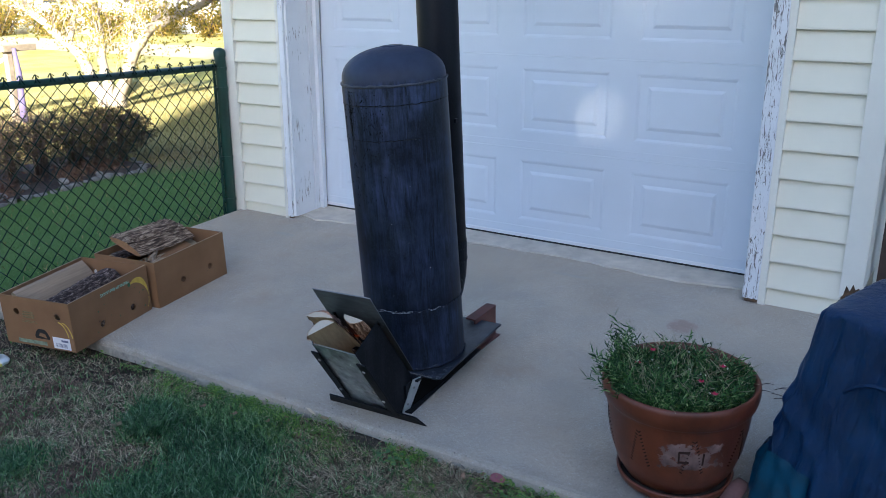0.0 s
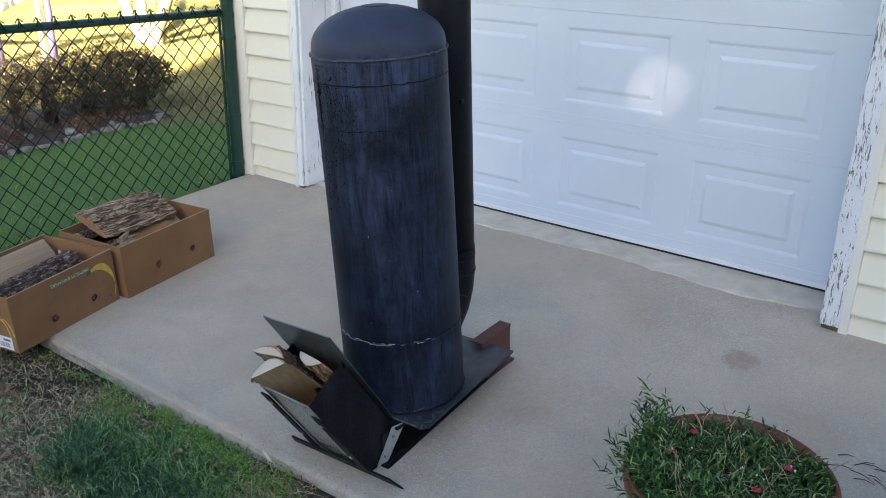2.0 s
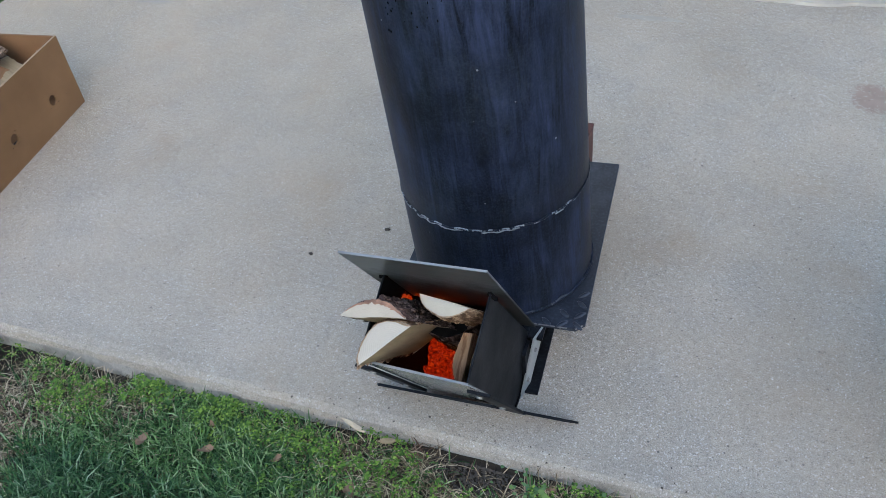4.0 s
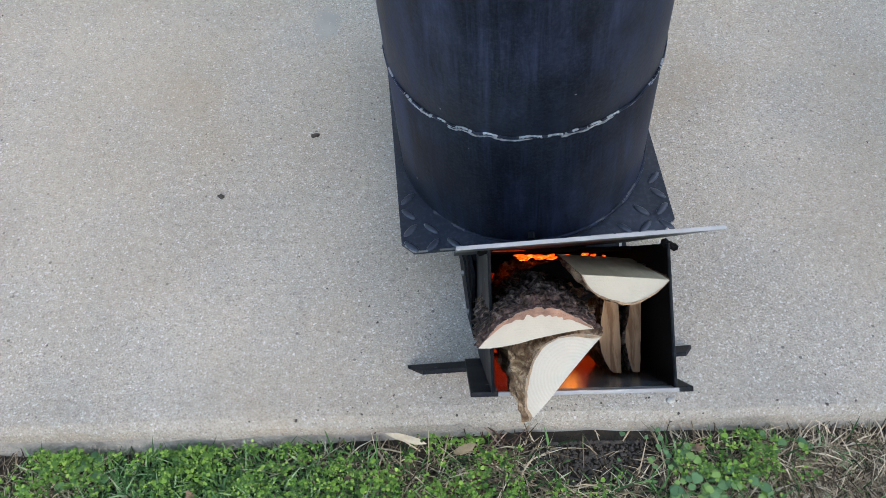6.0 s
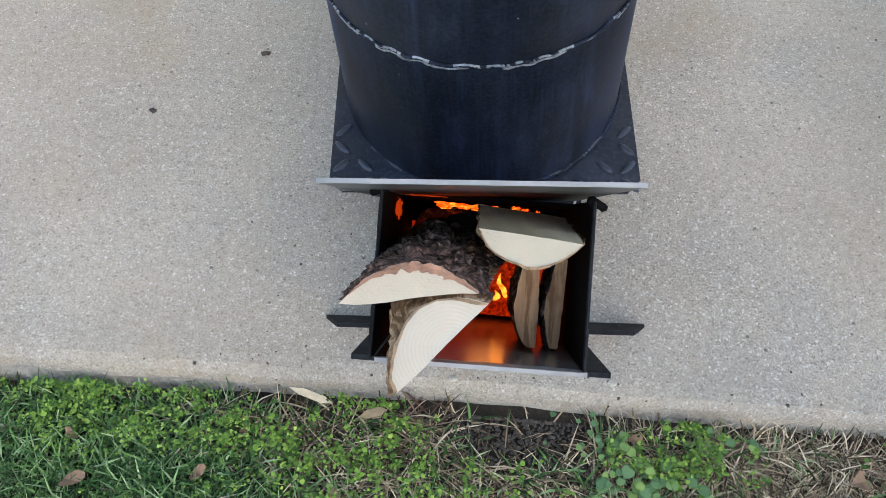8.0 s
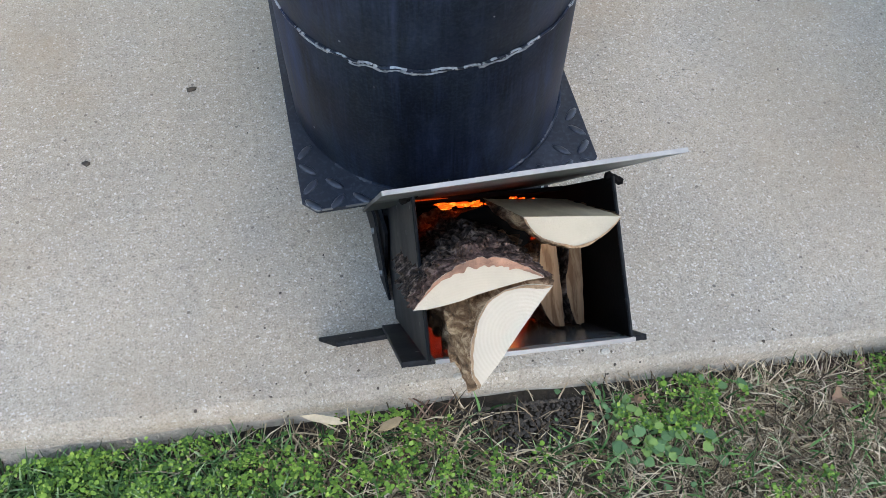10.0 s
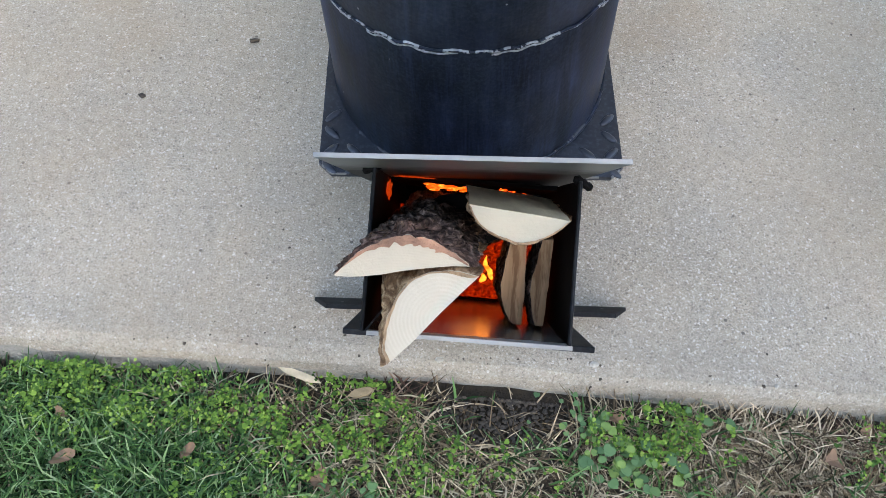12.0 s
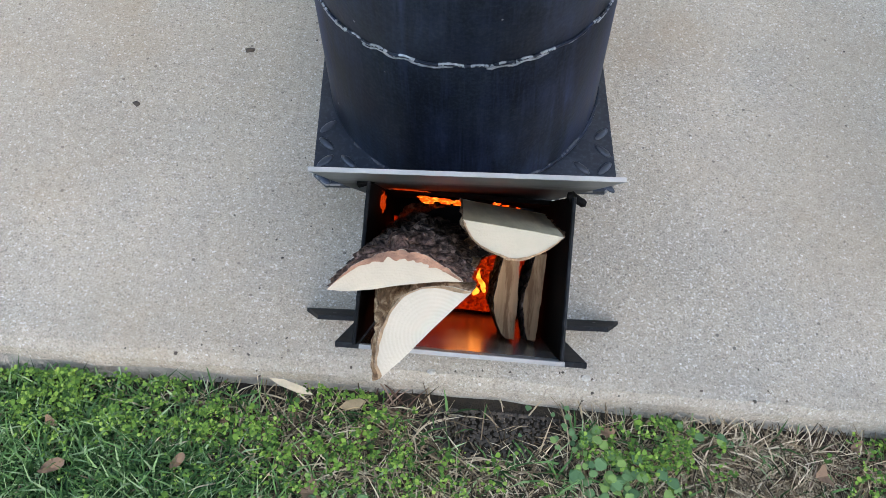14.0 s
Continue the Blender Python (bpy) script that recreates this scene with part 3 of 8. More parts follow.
M["farleaf"] = foliage("far_autumn_leaves", ((0.0, (0.07, 0.08, 0.02)), (0.5, (0.25, 0.17, 0.03)), (1.0, (0.42, 0.30, 0.07))), None, 0.7, thin=0.6)
M["stone"] = plain("grey_border_stone", (0.27, 0.255, 0.24), 0.9, var=0.5, scale=14, bump=0.5, dist=0.006)
M["road"] = plain("pale_gravel_drive", (0.34, 0.29, 0.18), 0.9, var=0.1, scale=2, fine=40, bump=0.4)
M["mulch"] = plain("leaf_mulch", (0.060, 0.042, 0.036), 0.95, var=0.5, scale=30, fine=120, bump=0.9, dist=0.01)
M["strap"] = plain("purple_cloth", (0.10, 0.078, 0.165), 0.85, var=0.2, scale=12)
M["post_wood"] = plain("weathered_post", (0.24, 0.19, 0.13), 0.9, var=0.3, scale=14, bump=0.5)
M["white_house"] = plain("white_clapboard", (0.74, 0.73, 0.70), 0.7, var=0.08, scale=2)
M["brick"] = plain("neighbour_wall", (0.36, 0.30, 0.26), 0.85, var=0.2, scale=3)
M["glass"] = plain("dark_window_glass", (0.03, 0.035, 0.04), 0.1, var=0.05)

# ---- mesh helpers ----


def part(name, bm, material, parent=None, label="", smooth=False, m=None):
    """Links a bmesh as one mesh object under a thing or a part."""
    me = bpy.data.meshes.new(name)
    bmesh.ops.recalc_face_normals(bm, faces=bm.faces)
    bm.to_mesh(me)
    bm.free()
    mats = material if isinstance(material, (list, tuple)) else [material]
    for k in mats:
        me.materials.append(M[k])
    if smooth:
        for p in me.polygons:
            p.use_smooth = True
    ob = new(name, me)
    if parent is not None:
        ob.parent = parent
    if m is not None:
        ob.matrix_local = m
    if label:
        tagged(ob, label)
    return ob


def raw(name, verts, faces, material, parent=None, label="", smooth=False):
    me = bpy.data.meshes.new(name)
    me.from_pydata([tuple(v) for v in verts], [], [tuple(f) for f in faces])
    me.materials.append(M[material])
    if smooth:
        for p in me.polygons:
            p.use_smooth = True
    ob = new(name, me)
    if parent is not None:
        ob.parent = parent
    if label:
        tagged(ob, label)
    return ob


def share(name, ob, parent, m):
    """Another object on the mesh of ob."""
    o = new(name, ob.data)
    o.parent = parent
    o.matrix_local = m
    return o


def thing(name, m, label, category, group="", kind=""):
    ob = new(name)
    ob.matrix_world = m
    return tagged(ob, label, category, group, kind)


def box(bm, x0, x1, y0, y1, z0, z1, bev=0.0, m=None):
    c = Matrix.Translation(((x0 + x1) / 2, (y0 + y1) / 2, (z0 + z1) / 2)) @ Matrix.Diagonal((x1 - x0, y1 - y0, z1 - z0, 1))
    r = bmesh.ops.create_cube(bm, size=1.0, matrix=(m or Matrix()) @ c)
    if bev:
        es = {e for v in r["verts"] for e in v.link_edges}
        bmesh.ops.bevel(bm, geom=list(es), offset=bev, segments=2, affect="EDGES", profile=0.6)
    return bm


def B(*a, **k):
    return box(bmesh.new(), *a, **k)


def prism(bm, pts, w0, w1, m=None, axis="x"):
    """A polygon in the plane across an axis, drawn out from w0 to w1 along it."""
    m = m or Matrix()

    def at(p, w):
        q = {"x": (w, p[0], p[1]), "y": (p[0], w, p[1]), "z": (p[0], p[1], w)}[axis]
        return m @ Vector(q)
    a = [bm.verts.new(at(p, w0)) for p in pts]
    b = [bm.verts.new(at(p, w1)) for p in pts]
    k = len(pts)
    bm.faces.new(a), bm.faces.new(b[::-1])
    for i in range(k):
        bm.faces.new((a[i], a[(i + 1) % k], b[(i + 1) % k], b[i]))
    return bm


def lathe(bm, prof, seg=48, wobble=0.0, m=None, seed=0.0):
    """Turns (radius, height) points round z; radius 0 closes the end."""
    m = m or Matrix()
    rings = []
    for r, z in prof:
        if r <= 1e-6:
            rings.append([bm.verts.new(m @ Vector((0, 0, z)))])
            continue
        ring = []
        for i in range(seg):
            a = 2 * math.pi * i / seg
            w = 1 + wobble * noise.noise((math.cos(a) * 1.5 + seed, math.sin(a) * 1.5, z * 6))
            ring.append(bm.verts.new(m @ Vector((r * w * math.cos(a), r * w * math.sin(a), z))))
        rings.append(ring)
    for p, q in zip(rings, rings[1:]):
        if len(p) == 1 and len(q) == 1:
            continue
        for i in range(seg):
            j = (i + 1) % seg
            if len(p) == 1:
                bm.faces.new((p[0], q[i], q[j]))
            elif len(q) == 1:
                bm.faces.new((p[i], p[j], q[0]))
            else:
                bm.faces.new((p[i], p[j], q[j], q[i]))
    return bm


def tube(bm, path, radius, seg=8, close=True):
    """A tube along points; radius: one number or one for each point."""
    pts = [Vector(p) for p in path]
    rs = radius if isinstance(radius, (list, tuple)) else [radius] * len(pts)
    rings, up = [], None
    for i, p in enumerate(pts):
        d = (pts[min(i + 1, len(pts) - 1)] - pts[max(i - 1, 0)]).normalized()
        if up is None:
            up = d.orthogonal().normalized()
        up = (up - d * up.dot(d))
        up = up.normalized() if up.length > 1e-6 else d.orthogonal().normalized()
        s = d.cross(up)
        rings.append([bm.verts.new(p + (up * math.cos(2 * math.pi * k / seg) + s * math.sin(2 * math.pi * k / seg)) * rs[i]) for k in range(seg)])
    for a, b in zip(rings, rings[1:]):
        for k in range(seg):
            bm.faces.new((a[k], a[(k + 1) % seg], b[(k + 1) % seg], b[k]))
    if close:
        bm.faces.new(rings[0][::-1]), bm.faces.new(rings[-1])
    return bm


SLOPE = math.atan(0.05)
SLAB = Matrix.Rotation(SLOPE, 4, "X")


def on_slab(x, y, rz=0.0, z=0.0):
    """A pose on the sloping slab: x and y in metres on it."""
    return SLAB @ pose(x, y, z, 0, 0, rz)


def ground_z(x, y):
    base = -0.045 + 0.020 * math.exp(-((y + 1.93) / 0.10) ** 2 - ((x - 2.47) / 0.20) ** 2) + 0.003 * math.exp(-((y + 1.93) / 0.09) ** 2) * (1.0 if x > -0.1 else 0.0) + 0.05 * max(-2.3, min(0.0, y)) + 0.012 * noise.noise((x * 0.8, y * 0.8, 0))
    drop = 0.024 * min(1.0, max(0.0, (2.15 - x) / 0.35)) * math.exp(-((y + 1.9) / 0.16) ** 2) if x > -0.1 else 0.0
    return base - drop + 0.01 * max(0.0, -x - 4)


rng = random.Random(7)

# ---- ground, slab, house ----


def build_ground():
    xs = sorted(set([-400, -200, -100, -60, -40, -30, -24] + [round(-20 + i * 0.5, 3) for i in range(32)] + [round(-4 + i * 0.1, 3) for i in range(90)] + [5, 6, 8, 12, 20, 40, 100, 200, 400]))
    ys = sorted(set([-400, -200, -100, -40, -20, -10, -7, -5.5] + [round(-5 + i * 0.1, 3) for i in range(60)] + [round(1 + i * 0.5, 3) for i in range(36)] + [20, 24, 30, 40, 60, 100, 200, 400]))
    verts = [(x, y, ground_z(x, y)) for y in ys for x in xs]
    n = len(xs)
    faces = [(j * n + i, j * n + i + 1, (j + 1) * n + i + 1, (j + 1) * n + i) for j in range(len(ys) - 1) for i in range(n - 1)
             if not (xs[i] > 0.15 and xs[i + 1] < 5.0 and ys[j] > -1.7 and ys[j + 1] < 0.2)]
    ob = raw("ground", verts, faces, "soil", smooth=True)
    tagged(ob, "lawn soil with worn turf running out to the far trees", "ground", kind="structure")


def build_slab():
    """The sloping concrete apron with a rounded, chipped front edge."""
    bm = bmesh.new()
    y0 = -1.885
    prof = [(-0.008, -0.11), (-0.006, -0.055), (0.0, -0.028), (0.006, -0.012), (0.018, -0.003), (0.035, 0.0)]
    xs = [-0.03 + i * 0.01 for i in range(607)]
    rows = []
    for x in xs:
        row = []
        for dy, z in prof:
            k = noise.noise((x * 6, dy * 40, z * 30))
            k2 = noise.noise((x * 23, 3, z * 60))
            row.append(bm.verts.new((x, y0 + dy + 0.0035 * k + 0.003 * k2, z + (0.0 if z == 0.0 else 0.003 * k2))))
        row.append(bm.verts.new((x, 0.42, 0.0)))
        row.append(bm.verts.new((x, 0.42, -0.11)))
        rows.append(row)
    for a, b in zip(rows, rows[1:]):
        for i in range(len(a) - 1):
            bm.faces.new((a[i], b[i], b[i + 1], a[i + 1])).material_index = 1 if i < 2 else 0
    bm.faces.new(rows[0][::-1]), bm.faces.new(rows[-1])
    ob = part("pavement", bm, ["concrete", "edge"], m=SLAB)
    tagged(ob, "grey concrete apron with sandy worn aggregate and a rounded edge", "pavement", kind="structure")
    # thin skim of smoother concrete in front of the door
    bm = bmesh.new()
    top, edge = [], []
    for i in range(141):
        x = 0.40 + i * 3.08 / 140
        f = float(np.interp(x, (0.44, 0.50, 0.62, 0.9, 1.84, 2.32, 2.6, 2.97, 3.3), (0.06, 0.04, 0.02, 0.06, 0.10, 0.125, 0.097, 0.062, 0.105))) + 0.006 * noise.noise((x * 2.1, 4, 0)) + 0.016 * noise.noise((x * 9, 7, 0)) + 0.01 * noise.noise((x * 31, 2, 0))
        edge.append((bm.verts.new((x, f, 0.0005)), bm.verts.new((x, f + 0.004, 0.009)), bm.verts.new((x, 0.36, 0.012))))
    for a, b in zip(edge, edge[1:]):
        for i in range(2):
            bm.faces.new((a[i], b[i], b[i + 1], a[i + 1]))
    ob = part("threshold", bm, "patch", m=SLAB)
    tagged(ob, "pale skim of smoother concrete with a ragged edge before the garage door", "threshold", kind="structure")


build_ground()
build_slab()

WALL_TOP = 2.62
DOOR_L, DOOR_R, DOOR_Y, DOOR_TOP = 0.49, 3.345, 0.285, 2.16


def siding_wall(name, x0, x1, z_first, label):
    """A wall piece with its lapped vinyl courses as parts."""
    wall = part(name, B(x0, x1, 0.012, 0.16, -0.09, WALL_TOP), "siding")
    tagged(wall, label, "wall", kind="structure")
    pitch = 0.1345
    bm = prism(bmesh.new(), [(0.012, 0.0), (-0.020, 0.0), (-0.0235, 0.002), (-0.0235, 0.011), (0.003, pitch - 0.001), (0.012, pitch + 0.006)], x0 + 0.002, x1 - 0.002)
    z = z_first - pitch
    first = part("siding_course", bm, "siding", wall, m=pose(0, 0, z))
    while z + pitch < WALL_TOP - 0.05:
        z += pitch
        share("siding_course", first, wall, pose(0, 0, z))
    return wall


def build_house():
    left = siding_wall("wall_west", 0.0, 0.405, 0.062, "cream lapped vinyl siding beside the garage door")
    part("starter_strip", B(0.0, 0.405, -0.016, 0.012, -0.05, -0.005), "cap", left)
    right = siding_wall("wall_east", 3.465, 3.80, 0.085, "cream lapped vinyl siding between garage door and corner")
    part("starter_strip", B(3.465, 3.80, -0.016, 0.012, -0.05, -0.005), "cap", right)
    post = part("trim", B(-0.075, 0.012, -0.030, 0.10, -0.06, WALL_TOP, 0.006), "cap")
    tagged(post, "cream vinyl corner post of the house", "trim", kind="structure")
    ch = part("trim", B(0.388, 0.412, -0.029, 0.012, -0.04, WALL_TOP, 0.004), "cap")
    tagged(ch, "narrow cream vinyl edging beside the door casing", "trim", kind="structure")
    ch = part("trim", B(3.440, 3.474, -0.029, 0.012, -0.03, WALL_TOP, 0.004), "cap")
    tagged(ch, "narrow cream vinyl edging beside the door casing", "trim", kind="structure")
    # corner board, its foot broken open
    bm = bmesh.new()
    foot = [(3.795, 0.10), (3.812, 0.115), (3.822, 0.165), (3.838, 0.14), (3.85, 0.175), (3.862, 0.15), (3.875, 0.16), (3.89, 0.145)]
    prism(bm, [(3.795, WALL_TOP)] + foot + [(3.89, WALL_TOP)], -0.030, -0.022, axis="y")
    box(bm, 3.884, 3.892, -0.018, 0.5, 0.15, WALL_TOP)
    board = part("trim", bm, "cap")
    tagged(board, "cream corner post with a broken open foot", "trim", kind="structure")
    inner = part("trim", B(3.80, 3.884, 0.0, 0.09, -0.08, WALL_TOP, 0.01), "rotten")
    tagged(inner, "rotten wooden corner stud inside the broken post", "trim", kind="structure")
    # walls that close the building
    for nm, a in (("wall_gable_west", (-0.07, 0.08, 0.16, 7.0, -0.1, WALL_TOP)), ("wall_gable_east", (3.80, 3.884, 0.5, 7.0, -0.1, WALL_TOP)),
                  ("wall_north", (-0.07, 3.884, 7.0, 7.14, -0.1, WALL_TOP)), ("wall_header", (0.405, 3.465, 0.0, 0.16, DOOR_TOP + 0.02, WALL_TOP))):
        tagged(part(nm, B(*a), "siding"), "plain cream siding wall of the garage", "wall", kind="structure")
    tagged(part("ceiling", B(0.08, 3.80, 0.16, 7.0, WALL_TOP, WALL_TOP + 0.05), "jamb"), "plain white garage ceiling", "ceiling", kind="structure")
    bm = bmesh.new()
    prism(bm, [(-0.55, 2.60), (3.55, 4.4), (7.6, 2.60), (7.6, 2.72), (3.55, 4.52), (-0.55, 2.72)], -0.45, 4.2)
    tagged(part("roof", bm, "roof"), "grey shingled gable roof of the garage", "roof", kind="structure")
    bm = bmesh.new()
    for x in (-0.07, 3.80):
        prism(bm, [(0.0, WALL_TOP), (7.1, WALL_TOP), (3.55, 4.38)], x, x + 0.084)
    tagged(part("gable", bm, "siding"), "cream siding gables under the roof", "wall", kind="structure")
    # dark boards past the corner
    for i, x in enumerate((3.925, 4.035)):
        b = part("trim", B(x, x + 0.1, 0.16 + 0.02 * i, 0.19 + 0.02 * i, -0.06, 2.3, 0.004), "brown")
        tagged(b, "dark brown board standing past the house corner", "trim", kind="structure")
    tagged(part("wall_side_yard", B(4.15, 6.6, 0.9, 1.0, -0.1, 2.3), "brown"), "dark brown boarded wall of the side yard", "wall", kind="structure")


def build_casing():
    """White wooden casing and jambs with peeling paint, gnawed at the foot."""
    def board(x0, x1, y0, y1, z0, z1, gnaw):
        bm = bmesh.new()
        nz = 60
        ring = []
        for i in range(nz + 1):
            z = z0 + (z1 - z0) * i / nz
            k = gnaw * max(0.0, 1 - (z - z0) / 0.10)
            e = 0.0022 * noise.noise((x0 * 5, z * 13, 1)) + k * noise.noise((z * 90, x0 * 9, 5))
            f = 0.0022 * noise.noise((x1 * 7, z * 11, 9)) + k * noise.noise((z * 70, x1 * 9, 2))
            ring.append([bm.verts.new(p) for p in ((x0 + e, y0 + 0.003, z), (x0 + 0.004 + e, y0 + e * 0.5, z), (x1 - 0.004 + f, y0 + f * 0.5, z), (x1 + f, y0 + 0.003, z), (x1, y1, z), (x0, y1, z))])
        for a, b in zip(ring, ring[1:]):
            for i in range(6):
                bm.faces.new((a[i], a[(i + 1) % 6], b[(i + 1) % 6], b[i]))
        bm.faces.new(ring[0][::-1]), bm.faces.new(ring[-1])
        return bm
    frame_thing = thing("door_frame", Matrix(), "white wooden garage door casing with flaking, peeling paint", "door frame", kind="structure")
    part("casing", board(0.412, 0.452, -0.030, 0.02, 0.012, DOOR_TOP + 0.06, 0.008), "peel", frame_thing)
    part("jamb", board(0.438, 0.466, -0.010, DOOR_Y - 0.100, 0.012, DOOR_TOP + 0.02, 0.004), "peel", frame_thing)
    part("stop", board(0.438, 0.471, DOOR_Y - 0.096, DOOR_Y - 0.03, 0.012, DOOR_TOP + 0.02, 0.004), "peel", frame_thing)
    part("stop", B(0.455, 0.498, DOOR_Y - 0.05, DOOR_Y - 0.012, 0.02, DOOR_TOP, 0.003), "jamb", frame_thing, "white vinyl weather strip")
    part("casing", board(3.368, 3.442, -0.030, 0.02, 0.02, DOOR_TOP + 0.06, 0.010), "peel_bad", frame_thing)
    part("jamb", board(3.366, 3.39, -0.012, DOOR_Y - 0.03, 0.018, DOOR_TOP + 0.02, 0.003), "peel_bad", frame_thing)
    part("stop", B(3.338, 3.368, DOOR_Y - 0.05, DOOR_Y - 0.012, 0.02, DOOR_TOP, 0.003), "jamb", frame_thing, "white vinyl weather strip")
    part("head_casing", board(0.412, 3.442, -0.03, 0.02, DOOR_TOP + 0.06, DOOR_TOP + 0.16, 0.0), "peel", frame_thing)
    part("rotten_foot", B(3.372, 3.438, -0.026, 0.0, 0.0, 0.045, 0.01), "rotten", frame_thing, "rotten dark foot of the casing")
    part("rotten_foot", B(0.416, 0.448, -0.026, 0.0, -0.006, 0.03, 0.008), "rotten", frame_thing, "rotten dark foot of the casing")


def build_garage_door():
    door = thing("door_1", pose(0, DOOR_Y, 0), "white sectional garage door with raised rectangular panels, closed", "garage door", kind="structure")
    pitch, base = 0.529, 0.046
    cols = [0.600 + 0.6835 * i for i in range(4)]
    pw, ph = 0.532, 0.361
    for r in range(4):
        z0 = base + r * pitch
        bm = bmesh.new()
        gap = 0.0007
        box(bm, DOOR_L, DOOR_R, 0.006, 0.045, z0 + gap, z0 + pitch - gap)
        # face of the section, cut round the panels
        xe = [DOOR_L] + [v for c in cols for v in (c, c + pw)] + [DOOR_R]
        za, zb = z0 + 0.098, z0 + 0.098 + ph
        zs = [z0 + gap, za, zb, z0 + pitch - gap]
        for i in range(len(xe) - 1):
            for j in range(3):
                if j == 1 and i % 2 == 1:
                    continue
                vs = [bm.verts.new(p) for p in ((xe[i], 0, zs[j]), (xe[i + 1], 0, zs[j]), (xe[i + 1], 0, zs[j + 1]), (xe[i], 0, zs[j + 1]))]
                bm.faces.new(vs)
        for za_, zb_ in ((z0 + gap, z0 + pitch - gap),):
            for (xa, xb, zz) in ((DOOR_L, DOOR_R, za_), (DOOR_L, DOOR_R, zb_)):
                bm.faces.new([bm.verts.new(p) for p in ((xa, 0, zz), (xb, 0, zz), (xb, 0.006, zz), (xa, 0.006, zz))])
        if r == 0:
            # bead above the bottom edge
            box(bm, DOOR_L, DOOR_R, -0.003, 0.003, z0 + 0.052, z0 + 0.058)
        if r == 1:
            box(bm, DOOR_L, DOOR_R, -0.003, 0.003, z0 + 0.037, z0 + 0.042)
        section = part("section", bm, "door", door)
        for c in cols:
            pb = bmesh.new()
            steps = [(0.0, 0.0), (0.003, 0.0008), (0.006, 0.0008), (0.040, 0.0145), (0.043, 0.0145), (0.080, 0.0), (0.084, -0.001)]
            rings = []
            for ins, y in steps:
                rings.append([pb.verts.new(p) for p in ((c + ins, y, za + ins), (c + pw - ins, y, za + ins), (c + pw - ins, y, zb - ins), (c + ins, y, zb - ins))])
            for a, b in zip(rings, rings[1:]):
                for i in range(4):
                    pb.faces.new((a[i], a[(i + 1) % 4], b[(i + 1) % 4], b[i]))
            pb.faces.new(rings[-1])
            part("panel", pb, "door", section)
    part("bottom_seal", B(DOOR_L, DOOR_R, 0.004, 0.04, 0.014, base, 0.004), "seal", door, "black rubber seal under the door")
    part("bottom_rail", B(DOOR_L, DOOR_R, -0.004, 0.004, base - 0.008, base + 0.012, 0.002), "jamb", door)


build_house()
build_casing()
build_garage_door()

# ---- rocket stove ----
STOVE = on_slab(2.42, -1.47)
CHUTE = STOVE @ Matrix.Rotation(math.atan2(0.528, 0.849), 4, "X")
CH = Matrix.Rotation(math.atan2(0.528, 0.849), 4, "X")
LEAN_TANK = Matrix.Rotation(radians(-2.75), 4, "Y")
TANK_Y, TANK_R = 0.02, 0.196


